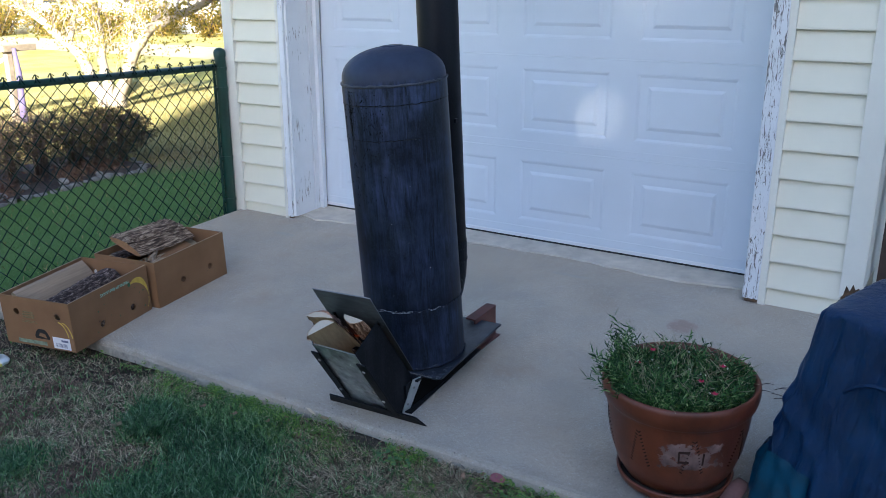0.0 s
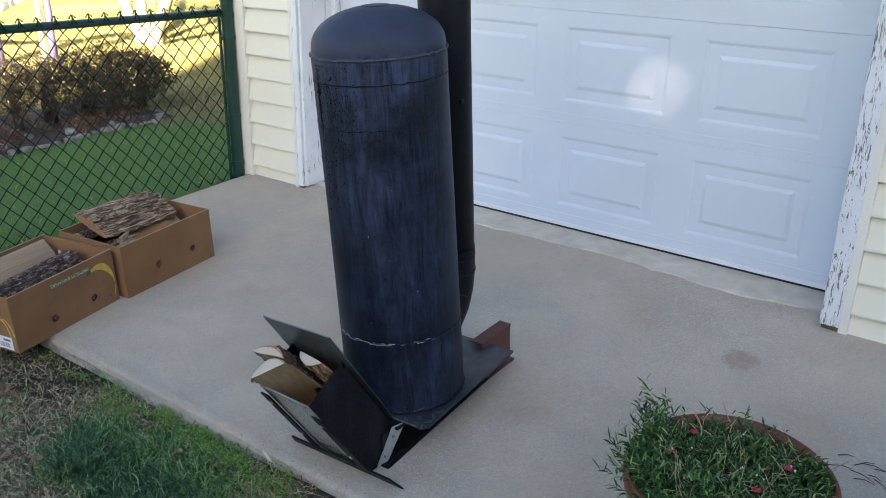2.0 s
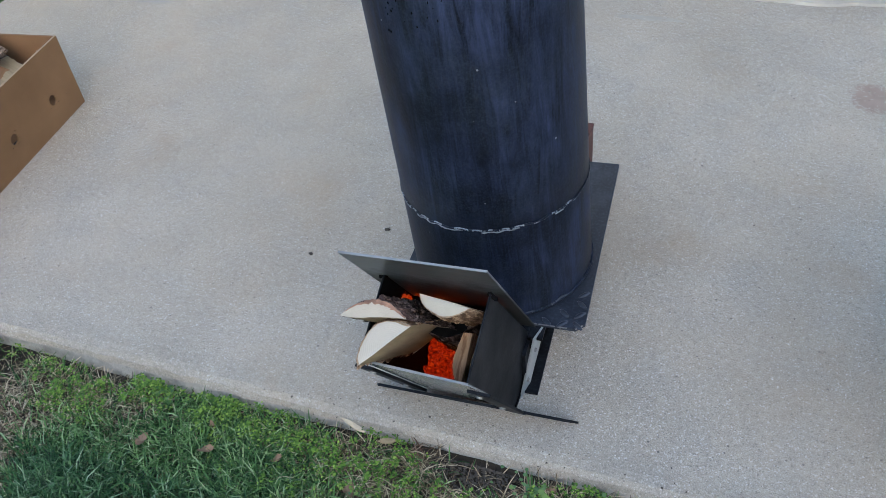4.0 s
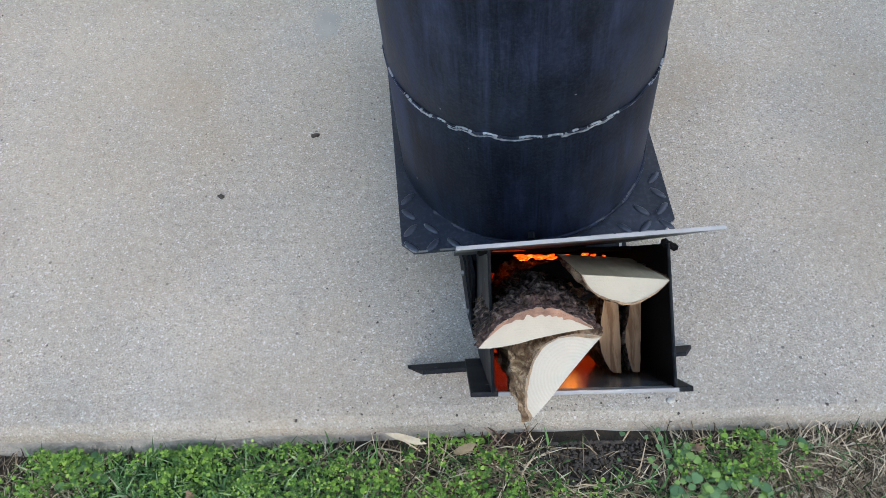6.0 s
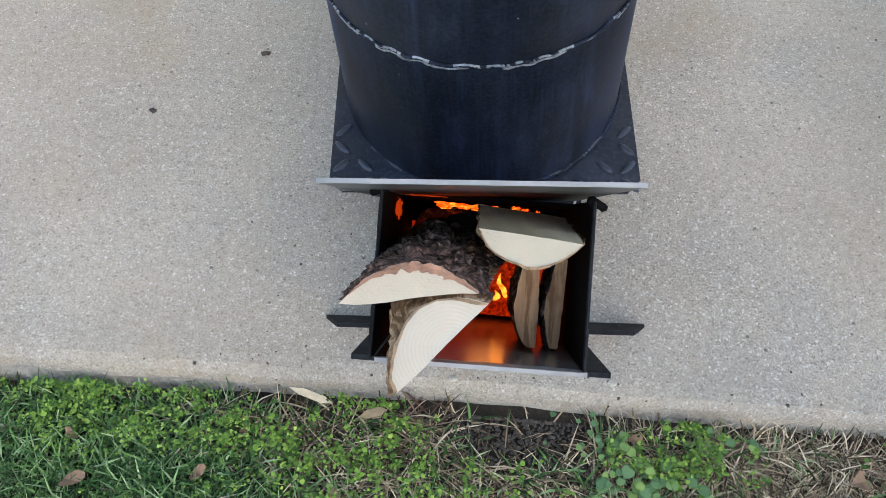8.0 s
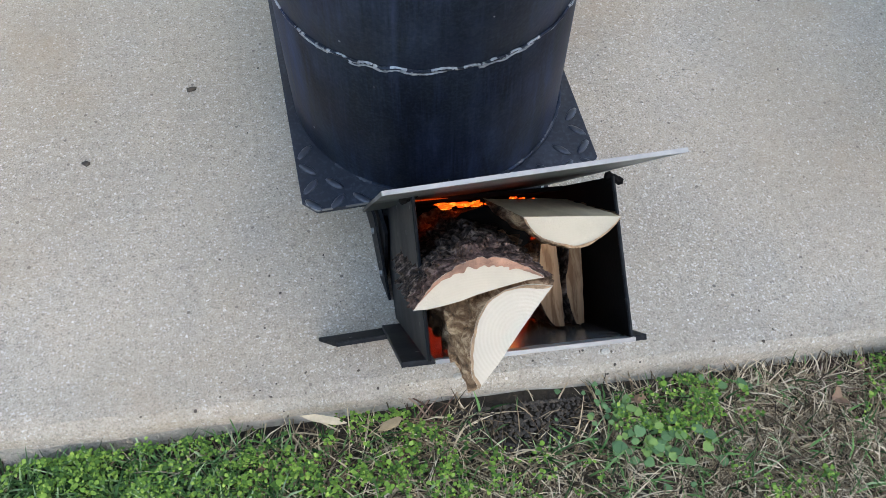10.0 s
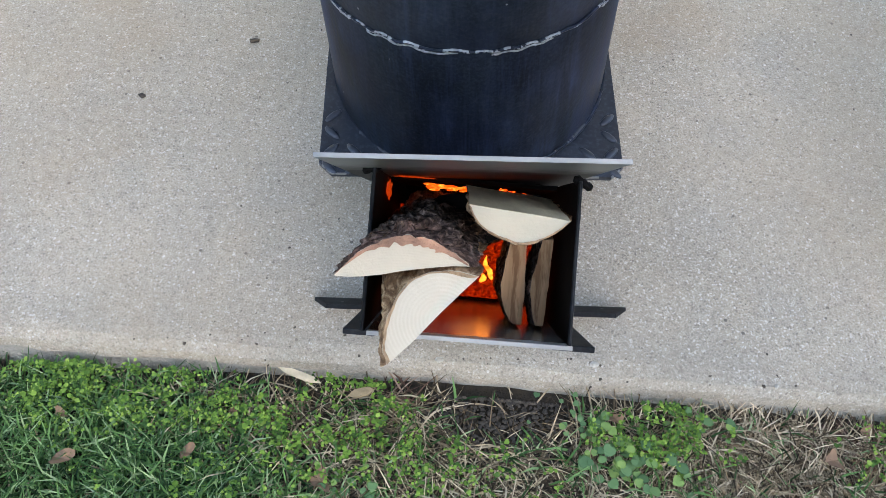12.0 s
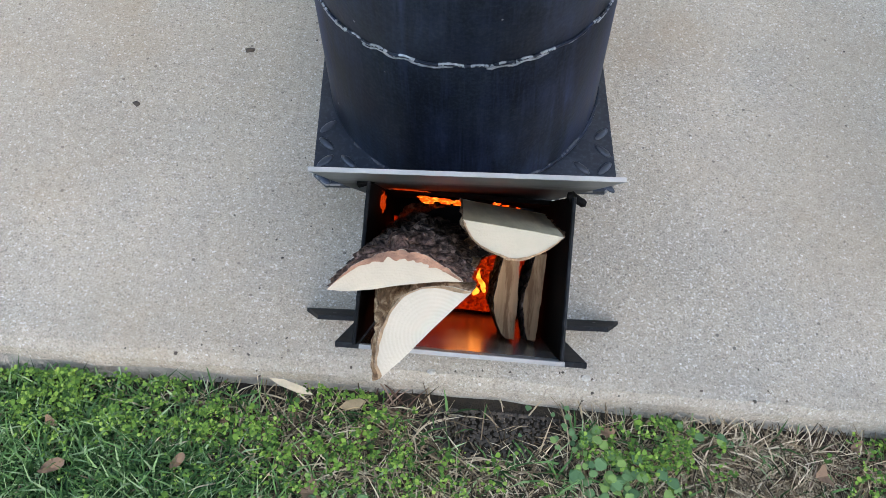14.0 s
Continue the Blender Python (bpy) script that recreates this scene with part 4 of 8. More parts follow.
def build_stove():
    s = thing("rocket_stove", STOVE, "homemade black steel rocket stove burning split logs on the slab", "stove")
    # base plate with clipped corners
    bm = bmesh.new()
    w, f, r, c = 0.210, -0.174, 0.385, 0.018
    prism(bm, [(-w + c, f), (w - c, f), (w, f + c), (w, r), (-w, r), (-w, f + c)], 0.117, 0.125, axis="z")
    plate = part("base_plate", bm, "tread", s, "black tread plate with a bare chipped rim", m=Matrix.Translation((-0.008, 0, 0)) @ Matrix.Rotation(radians(4.2), 4, "Z"))
    first = None
    for i in range(13):
        for j in range(18):
            x, y = -0.195 + i * 0.0325, -0.165 + j * 0.030
            if y > 0.08 or (x ** 2 + (y - TANK_Y) ** 2) ** 0.5 < TANK_R + 0.016 or abs(x) > w - 0.014:
                continue
            a = 45 if (i + j) % 2 else -45
            if first is None:
                bm = bmesh.new()
                bmesh.ops.create_icosphere(bm, subdivisions=2, radius=1.0, matrix=Matrix.Diagonal((0.0150, 0.0056, 0.0026, 1)))
                first = part("tread_lug", bm, "lug", plate, smooth=True, m=pose(x, y, 0.125, 0, 0, a))
            else:
                share("tread_lug", first, plate, pose(x, y, 0.125, 0, 0, a))
    bm = bmesh.new()
    pts = [(-w + 0.005, f + c * 0.75), (-w + c, f), (w - c, f), (w - 0.005, f + c * 0.75)]
    for (xa, ya), (xb, yb) in zip(pts, pts[1:]):
        n = 10 if abs(xb - xa) > 0.1 else 2
        for k in range(n):
            t0, t1 = k / n, (k + 0.9 if k % 3 else k + 0.55) / n
            tube(bm, [(xa + (xb - xa) * t, ya + (yb - ya) * t - 0.0005, 0.1245) for t in (t0, t1)], 0.0016, 5)
    part("bare_rim", bm, "bare", plate, "bright worn metal edge")
    # side beams and burn chamber
    for sx in (-1, 1):
        bm = bmesh.new()
        if sx > 0:
            # black I-beam along the side, its flange on the slab
            box(bm, 0.062, 0.122, -0.262, 0.345, 0.0, 0.007, 0.001)
            box(bm, 0.088, 0.096, -0.250, 0.345, 0.007, 0.109)
            box(bm, 0.062, 0.122, -0.205, 0.345, 0.109, 0.1165, 0.001)
            part("side_beam", bm, "steel", s, "black painted steel beam under the plate", m=Matrix.Rotation(radians(4.0), 4, "Z"))
        else:
            prism(bm, [(-0.096, -0.228), (-0.101, -0.230), (-0.180, 0.33), (-0.174, 0.33)], 0.002, 0.1165, axis="z")
            part("side_cover", bm, "steel", s)
    bm = bmesh.new()
    box(bm, 0.030, 0.080, 0.34, 0.527, 0.140, 0.147, 0.001)
    box(bm, 0.072, 0.0795, 0.34, 0.522, 0.007, 0.140)
    box(bm, 0.040, 0.098, 0.34, 0.527, 0.0, 0.007, 0.001)
    part("rear_beam", bm, "primer", s, "rusty primer-red steel beam end")
    bm = bmesh.new()
    box(bm, -0.099, -0.093, -0.20, 0.18, 0.004, 0.116)
    box(bm, 0.107, 0.113, -0.20, 0.18, 0.004, 0.116)
    box(bm, -0.093, 0.107, -0.30, 0.18, 0.004, 0.010)
    box(bm, -0.093, 0.107, 0.174, 0.18, 0.010, 0.116)
    part("burn_chamber", bm, "soot", s)
    # chute: side walls, back plate, floor plate
    prof = [(-0.522, 0.361), (-0.384, 0.432), (-0.186, 0.117), (-0.14, 0.117), (-0.14, 0.004), (-0.30, 0.004)]
    for sx in (-1, 1):
        xs = 0.102 if sx > 0 else -0.0915
        bm = prism(bmesh.new(), prof, xs - 0.0018, xs + 0.0018)
        bm.faces.ensure_lookup_table()
        bm.faces[0 if sx > 0 else 1].material_index = 1
        side = part("chute_side", bm, ["steel", "soot"], s)
        bm = bmesh.new()
        q = [(-0.522, 0.361), (-0.384, 0.432)]
        n = 18
        tube(bm, [(xs + 0.0008 * noise.noise((k, sx, 3)), q[0][0] + (q[1][0] - q[0][0]) * k / n, q[0][1] + (q[1][1] - q[0][1]) * k / n + 0.0008 * noise.noise((k * 2.1, 5, sx))) for k in range(n + 1)], [0.0019 + 0.0009 * noise.noise((k * 0.9, sx, 1)) for k in range(n + 1)], 6)
        part("worn_edge", bm, "steel", side, "rough flame-cut edge")
        # sooty weld lumps where the side meets the back plate
        bm = bmesh.new()
        for k in range(26):
            f = k / 25
            bmesh.ops.create_icosphere(bm, subdivisions=1, radius=0.0042 + 0.0018 * noise.noise((k * 1.7, sx, 9)), matrix=Matrix.Translation((xs + sx * (-0.003 + 0.012 * f), -0.380 - 0.003 * f + 0.003 * noise.noise((k, 2, sx)), 0.428 - 0.006 * f)))
        tagged(part("weld_lump", bm, "soot", side), "sooty black weld lumps", kind="stuff")
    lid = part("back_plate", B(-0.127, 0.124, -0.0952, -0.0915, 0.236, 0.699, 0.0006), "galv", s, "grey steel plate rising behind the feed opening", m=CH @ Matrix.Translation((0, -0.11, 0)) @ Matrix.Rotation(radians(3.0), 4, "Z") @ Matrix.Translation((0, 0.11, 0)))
    part("bright_edge", B(-0.127, 0.124, -0.0953, -0.0914, 0.699, 0.7006), "bare", lid, "bright sawn metal edge")
    part("chute_back", B(-0.088, 0.099, -0.102, -0.0968, 0.205, 0.40), "soot", s, m=CH)
    fl = part("chute_floor", B(-0.0865, 0.1045, -0.2550, -0.2515, 0.165, 0.585), "zinc", s, "grey bare steel floor of the chute", m=CH)
    part("bright_edge", B(-0.0865, 0.1045, -0.2553, -0.2512, 0.5845, 0.5865), "bare", fl, "bright sawn metal edge")
    bm = bmesh.new()
    lip = [(-0.086 + 0.190 * k / 30, 0.5695 + 0.006 * noise.noise((k * 0.35, 2, 0)) + (0.010 if k < 4 else 0.0)) for k in range(31)]
    for (xa, za), (xb, zb) in zip(lip, lip[1:]):
        bm.faces.new([bm.verts.new(p) for p in ((xa, -0.2511, za), (xb, -0.2511, zb), (xb, -0.2511, 0.5845), (xa, -0.2511, 0.5845))])
    part("scraped_lip", bm, "lip", fl, "scraped pale strip along the lip")
    for sx in (-1, 1):
        a = part("angle_bar", B(0.092 if sx > 0 else -0.115, 0.134 if sx > 0 else -0.082, -0.2635, -0.2575, 0.19, 0.535, 0.001), "steel", s, m=CH)
        for h in (0.29, 0.49):
            bm = bmesh.new()
            lathe(bm, [(0.0, -0.004), (0.0055, -0.004), (0.0065, 0.0), (0.0, 0.0)], 8, m=Matrix.Translation((0.106 if sx > 0 else -0.096, -0.2635, h)) @ Matrix.Rotation(radians(-90), 4, "X"))
            part("bolt", bm, "bare", a, "shiny bolt head")
        # clip of bare steel at the side
        st = part("side_strap", prism(bmesh.new(), [(-0.270, 0.002), (-0.262, -0.001), (-0.232, 0.001), (-0.162, 0.110), (-0.166, 0.119), (-0.205, 0.122)], min(sx * 0.1085, sx * 0.112), max(sx * 0.1085, sx * 0.112), Matrix(((1, sx * 0.2, 0, sx * 0.054), (0, 1, 0, 0), (0, 0, 1, 0), (0, 0, 0, 1)))), "strap_steel" if sx > 0 else "steel", s, "bare grey steel strap" if sx > 0 else "black steel strap", m=Matrix.Translation((-0.003 if sx > 0 else 0.012, 0, 0)))
        for yy, z in ((-0.240, 0.03), (-0.205, 0.088)):
            bm = bmesh.new()
            lathe(bm, [(0.0, 0.004), (0.004, 0.0035), (0.005, 0.0), (0.0, 0.0)], 8, m=Matrix.Translation((sx * (0.166 + 0.2 * yy), yy, z)) @ Matrix.Rotation(radians(90 * sx), 4, "Y"))
            part("rivet", bm, "bare", st)
    # foot across the front
    bm = bmesh.new()
    quad = []
    for (y, z, xa, xb) in ((-0.306, 0.001, -0.203, 0.238), (-0.340, 0.050, -0.180, 0.212)):
        for dy, dz in ((0.0, 0.0), (-0.0052, -0.0032)):
            quad.append([bm.verts.new((x, y + dy, max(0.0005, z + dz))) for x in (xa, xb)])
    lo, lo2, hi, hi2 = quad
    for a, b in ((lo, hi), (hi, hi2), (hi2, lo2), (lo2, lo)):
        bm.faces.new((a[0], a[1], b[1], b[0]))
    for i in (0, 1):
        bm.faces.new((lo[i], hi[i], hi2[i], lo2[i]))
    part("foot_bar", bm, "steel", s, m=Matrix.Translation((0, -0.31, 0)) @ Matrix.Rotation(radians(2.8), 4, "Z") @ Matrix.Translation((0, 0.31, 0)))
    # tank
    tm = Matrix.Translation((-0.005, TANK_Y, 0)) @ LEAN_TANK
    R = TANK_R
    prof = [(R, 0.126), (R, 0.364), (R - 0.0015, 0.368), (R, 0.372)] + [(R, 0.40 + 0.82 * i / 12) for i in range(1, 12)] + [(R + 0.001, 1.217), (R - 0.001, 1.227), (R - 0.002, 1.244)]
    for k in range(1, 11):
        a = math.pi / 2 * k / 10
        prof.append((max(0.0, (R - 0.002) * math.cos(a) ** 0.92) if k < 10 else 0.0, 1.244 + 0.106 * math.sin(a)))
    tank = part("tank", lathe(bmesh.new(), prof, 72, 0.004), "tank", s, smooth=True, m=tm)
    part("crown_cap", lathe(bmesh.new(), [(0.046, 1.343), (0.042, 1.3495), (0.03, 1.351), (0.0, 1.352)], 24, 0.05), "tank", tank, smooth=True)

    def seam(z, rad, amp, mat, a0=0.0, a1=2 * math.pi, lumps=120, lab="", gaps=0.0):
        run = []
        for i in range(lumps + 1):
            a = a0 + (a1 - a0) * i / lumps
            k = noise.noise((a * 9, z * 20, 3))
            if gaps and noise.noise((a * 5, z * 7, 8)) < gaps - 0.5:
                if len(run) > 2:
                    part("weld_seam", tube(bmesh.new(), [p for p, _ in run], [q for _, q in run], 6), mat, tank, lab, smooth=True)
                run = []
                continue
            run.append((Vector(((R + 0.0005) * math.cos(a), (R + 0.0005) * math.sin(a), z + amp * k)), rad * (0.70 + 0.7 * abs(noise.noise((a * 34, z, 1))) + 0.3 * k)))
        if len(run) > 2:
            part("weld_seam", tube(bmesh.new(), [p for p, _ in run], [q for _, q in run], 6), mat, tank, lab, smooth=True)
    seam(0.368, 0.0020, 0.006, "weld", radians(198), radians(342), 460, "bright grinder-cleaned weld", 0.10)
    seam(0.3640, 0.0015, 0.007, "weld", radians(215), radians(332), 380, "bright grinder-cleaned weld", 0.42)
    seam(0.368, 0.0021, 0.005, "tank", 0, 2 * math.pi, 160)
    seam(1.225, 0.0058, 0.003, "scuffed", 0, 2 * math.pi, 160)
    seam(1.156, 0.0022, 0.003, "steel", 0, 2 * math.pi, 160)
    seam(1.030, 0.0018, 0.004, "steel", radians(190), radians(330), 90)
    seam(0.128, 0.0042, 0.004, "tank", 0, 2 * math.pi, 140)
    seam(0.129, 0.0040, 0.005, "scuffed", radians(208), radians(240), 90, "rubbed pale weld", 0.35)
    seam(0.129, 0.0034, 0.005, "scuffed", radians(300), radians(330), 90, "rubbed pale weld", 0.4)
    # rough scabs of old paint under the shoulder
    bm = bmesh.new()
    rr = random.Random(5)
    for k in range(900):
        col = rr.choice((246, 247, 247, 249, 262, 264, 266, 280, 231))
        a = radians(col + rr.gauss(0, 2.0 if col < 250 else 7))
        z = min(1.205, max(0.70, rr.gauss(1.125, 0.05) if rr.random() < 0.6 else rr.gauss(1.0, 0.10)))
        sz = rr.uniform(0.0006, 0.0019)
        bmesh.ops.create_icosphere(bm, subdivisions=1, radius=1.0, matrix=Matrix.Translation((R * math.cos(a), R * math.sin(a), z)) @ Matrix.Rotation(a, 4, "Z") @ Matrix.Diagonal((0.0018, sz, sz * rr.uniform(0.7, 2.2), 1)))
    tagged(part("paint_scab", bm, "soot", tank), "rough black paint scabs", kind="stuff")
    # a small nut and a chip low on the tank
    bm = bmesh.new()
    lathe(bm, [(0.0, 0.012), (0.006, 0.012), (0.006, 0.0), (0.0, 0.0)], 6, m=Matrix.Translation((0.0, -R, 0.150)) @ Matrix.Rotation(radians(90), 4, "X"))
    part("nut", bm, "steel", tank)
    # flue pipe with its elbow
    px, py, pr = -0.052, 0.335, 0.083
    flue = part("flue_pipe", tube(bmesh.new(), [(px, py, 0.46), (px - 0.012, py, 1.2), (px - 0.03, py, 2.9)], pr, 40, True), "pipe", s, "tall black stove pipe with a seam")
    for p in flue.data.polygons:
        p.use_smooth = len(p.vertices) == 4
    bm = bmesh.new()
    path = [(px, py, 0.50)] + [(px + 0.02 * (1 - math.cos(a)), py - 0.14 * (1 - math.cos(a)), 0.42 - 0.17 * math.sin(a)) for a in [math.pi / 2 * k / 4 for k in range(5)]] + [(px + 0.03, py - 0.24, 0.25)]
    tube(bm, path, pr + 0.002, 40)
    part("elbow", bm, "pipe", flue)
    for z, extra in ((0.47, 0.004), (0.415, 0.006)):
        bm = bmesh.new()
        ring = [(px + (pr + 0.002) * math.cos(2 * math.pi * k / 40), py + (pr + 0.002) * math.sin(2 * math.pi * k / 40), z) for k in range(41)]
        tube(bm, ring, extra * 0.6, 6)
        part("joint_ring", bm, "pipe", flue)
    bm = bmesh.new()
    cx, cy, cz = px + 0.006, py - 0.05, 0.345
    t = Vector((0.05, -0.55, -1)).normalized()
    u = t.orthogonal().normalized()
    v = t.cross(u)
    tube(bm, [Vector((cx, cy, cz)) + (u * math.cos(2 * math.pi * k / 40) + v * math.sin(2 * math.pi * k / 40)) * (pr + 0.002) for k in range(41)], 0.003, 6)
    part("joint_ring", bm, "pipe", flue)
    box(b2 := bmesh.new(), px + pr * 0.96, px + pr + 0.006, py - 0.05, py - 0.035, 1.02, 1.035)
    part("screw", b2, "pipe", flue)
    return s


stove = build_stove()


def log_thing(name, m, label, outline, bark_from, bark_to, z0, z1, mats, group, rough=0.004, seed=0.0, nz=22, category="firewood", tilt=0.0, swell=0.0, tiltx=0.0, coarse=0.0012, rim=(0.20, 0.56)):
    """A split log drawn out from an outline in its own x and y; the stretch bark_from..bark_to of the outline carries bark."""
    t = thing(name, m, label, category, group)
    k = len(outline)
    ox, oy = sum(p[0] for p in outline) / k, sum(p[1] for p in outline) / k

    def pt(i, z, amp):
        amp *= min(1.0, 0.25 + (z1 - z) / 0.022)
        x, y = outline[i % k]
        fat = 1 + swell * (z1 - z)
        x, y = ox + (x - ox) * fat, oy + (y - oy) * fat
        d = amp * (noise.noise((x * 60 + seed, y * 60, z * 22)) * 0.9 + 0.8 * noise.noise((x * 140 + seed, y * 140, z * 60)) + 0.32 * noise.noise((x * 300 + seed, y * 300, z * 280)) + 0.9 * (0.35 - abs(noise.noise((x * 95 + seed, y * 95, z * 38)))) + 0.4)
        cx = sum(p[0] for p in outline) / k
        cy = sum(p[1] for p in outline) / k
        v = Vector((x - cx, y - cy))
        v = v.normalized() if v.length else v
        return Vector((x + v.x * d + tiltx * (z1 - z), y + v.y * d + tilt * (z1 - z), z))

    def sheet(ia, ib, amp, mat, nm):
        bm = bmesh.new()
        rows = []
        for j in range(nz + 1):
            z = z0 + (z1 - z0) * j / nz
            rows.append([bm.verts.new(pt(i, z, amp)) for i in range(ia, ib + 1)])
        for a, b in zip(rows, rows[1:]):
            for i in range(len(a) - 1):
                bm.faces.new((a[i], a[i + 1], b[i + 1], b[i]))
        part(nm, bm, mat, t, smooth=True)
    if bark_to > bark_from:
        sheet(bark_from, bark_to, rough, mats[0], "bark")
    sheet(bark_to, bark_from + k, coarse, mats[1], "split_face")
    for z, nm in ((z1, "end_face"), (z0, "end_face")):
        bm = bmesh.new()
        ring = [bm.verts.new(pt(i, z, rough if bark_from <= i <= bark_to else coarse)) for i in range(k)]
        cen = bm.verts.new(Vector((sum(v.co.x for v in ring) / k, sum(v.co.y for v in ring) / k, z)))
        for i in range(k):
            bm.faces.new((ring[i], ring[(i + 1) % k], cen))
        part(nm, bm, mats[2], t)
    if len(mats) > 3 and bark_to > bark_from:
        # ring of inner bark round the sawn end
        bm = bmesh.new()
        cx, cy = sum(p[0] for p in outline) / k, sum(p[1] for p in outline) / k
        rows = []
        for i in range(bark_from, bark_to + 1):
            p = pt(i, z1 + 0.0008, rough)
            wv = 1 + 0.7 * noise.noise((i * 0.22, seed, 5))
            q = Vector((p.x + (cx - p.x) * rim[0] * wv, p.y + (cy - p.y) * rim[1] * wv, z1 + 0.0012))
            rows.append((bm.verts.new(p), bm.verts.new(q)))
        for a, b in zip(rows, rows[1:]):
            bm.faces.new((a[0], b[0], b[1], a[1]))
        part("inner_bark", bm, mats[3], t, "orange-pink inner bark at the sawn end" if mats[3] == "cambium" else "tan fibrous bark rim at the sawn end")
    return t


def arc(pts, n):
    """n points evenly along a smooth line through pts."""
    out = []
    for i in range(n):
        u = i / (n - 1) * (len(pts) - 1)
        a = min(int(u), len(pts) - 2)
        t = u - a
        p0, p1, p2, p3 = (Vector(pts[max(0, min(len(pts) - 1, a + d))]) for d in (-1, 0, 1, 2))
        q = 0.5 * ((2 * p1) + (p2 - p0) * t + (2 * p0 - 5 * p1 + 4 * p2 - p3) * t * t + (3 * p1 - p0 - 3 * p2 + p3) * t ** 3)
        out.append((q.x, q.y))
    return out


def build_fire():
    g = "logs in the stove chute"
    o = arc([(0.001, -0.180), (-0.014, -0.169), (-0.045, -0.1585), (-0.08, -0.169), (-0.109, -0.196)], 85) + [(-0.098, -0.1965), (-0.085, -0.195), (-0.07, -0.1925), (-0.055, -0.1885), (-0.04, -0.1855), (-0.025, -0.183), (-0.012, -0.181)]
    log_thing("split_log", CHUTE, "half-round log with dark flaky bark and orange inner bark, burning", o, 0, 84, 0.36, 0.668, ("bark_red", "split", "end_b", "cambium"), g, 0.0100, 1.0, 120, tilt=0.13, swell=0.35, tiltx=0.07)
    o = arc([(0.010, -0.189), (-0.018, -0.187), (-0.044, -0.1955), (-0.059, -0.217), (-0.0645, -0.247), (-0.060, -0.268)], 25) + [(-0.040, -0.247), (-0.02, -0.223), (-0.005, -0.206)]
    log_thing("split_log", CHUTE, "pale split quarter log with growth rings in the stove chute", o, 0, 24, 0.34, 0.660, ("bark_tan", "split", "end", "fibre"), g, 0.0105, 4.0, 110, rim=(0.10, 0.06), tilt=0.22, swell=0.14, tiltx=-0.06)
    o = arc([(-0.001, -0.1285), (0.004, -0.139), (0.016, -0.150), (0.036, -0.158), (0.051, -0.1596), (0.068, -0.1527), (0.081, -0.1435), (0.088, -0.1365)], 43) + [(0.075, -0.135), (0.06, -0.1335), (0.045, -0.1322), (0.03, -0.131), (0.015, -0.1298)]
    log_thing("split_log", CHUTE, "cream half-round log with its flat side up, in the stove chute", o, 0, 42, 0.45, 0.624, ("bark_tan", "split_pale", "end_c", "fibre"), g, 0.0045, 9.0, 60, tilt=0.13, rim=(0.06, 0.16))
    o = arc([(0.052, -0.160), (0.047, -0.19), (0.046, -0.215), (0.053, -0.237), (0.060, -0.246)], 31) + arc([(0.069, -0.247), (0.069, -0.21), (0.068, -0.158)], 14)
    log_thing("split_log", CHUTE @ Matrix.Translation((-0.0045, 0, 0)), "thin split slab of brown wood standing in the chute", o, 0, 30, 0.352, 0.480, ("bark_dark", "slab_grain", "slab_grain"), g, 0.0045, 12.0, 40, coarse=0.0032)
    o = arc([(0.085, -0.158), (0.078, -0.20), (0.080, -0.235), (0.084, -0.246)], 31) + arc([(0.092, -0.247), (0.094, -0.21), (0.096, -0.156)], 14)
    log_thing("split_log", CHUTE @ Matrix.Translation((-0.0045, 0, 0)), "thin bark-edged slab standing against the chute wall", o, 0, 30, 0.385, 0.476, ("bark_dark", "slab_grain", "slab_grain"), g, 0.0075, 15.0, 40, coarse=0.0032)
    o = arc([(0.050, -0.135), (0.038, -0.156), (0.012, -0.168), (-0.03, -0.166), (-0.06, -0.14)], 25) + [(-0.03, -0.118), (0.0, -0.112), (0.03, -0.118)]
    log_thing("split_log", CHUTE, "charred log with cracked dark bark low in the chute", o, 0, 24, 0.26, 0.455, ("bark_dark", "soot", "soot"), g, 0.009, 23.0, 40)
    fire = thing("fire", CHUTE, "glowing orange embers and small flames at the foot of the chute", "fire")
    rr = random.Random(3)
    bm = bmesh.new()
    nu, nv = 110, 80
    rows = []
    for j in range(nv + 1):
        y = -0.246 + 0.118 * j / nv
        row = []
        for i in range(nu + 1):
            x = -0.086 + 0.182 * i / nu
            z = 0.212 + 0.75 * (y + 0.246) * (1 - 0.5 * abs(x - 0.02) / 0.08)
            coal = noise.cell_vector(Vector((x * 75 + 0.6 * noise.noise((x * 60, y * 60, 2)), y * 75, 0.0)))[0]
            z += 0.020 * coal + 0.010 * noise.noise((x * 90, y * 90, 1)) + 0.005 * noise.noise((x * 240, y * 240, 4))
            row.append(bm.verts.new((x, y, z)))
        rows.append(row)
    for p, q in zip(rows, rows[1:]):
        for i in range(nu):
            bm.faces.new((p[i], p[i + 1], q[i + 1], q[i]))
    part("ember_bed", bm, "ember", fire, smooth=True)
    for (x, y, z, h, w) in ((0.031, -0.212, 0.285, 0.055, 0.0045), (0.023, -0.222, 0.27, 0.030, 0.004), (0.036, -0.218, 0.27, 0.034, 0.0035)):
        bm = bmesh.new()
        pf = [(0.0, 0.0), (0.7 * w, 0.12 * h), (w, 0.3 * h), (0.75 * w, 0.55 * h), (0.4 * w, 0.8 * h), (0.0, h)]
        lathe(bm, pf, 10, 0.3, seed=x * 90)
        for v in bm.verts:
            v.co.x += 0.010 * noise.noise((v.co.z * 30, x * 50, 0))
            v.co.y *= 0.32
        part("flame", bm, "flame", fire, smooth=True, m=Matrix.Translation((x, y, z)) @ CH.inverted())
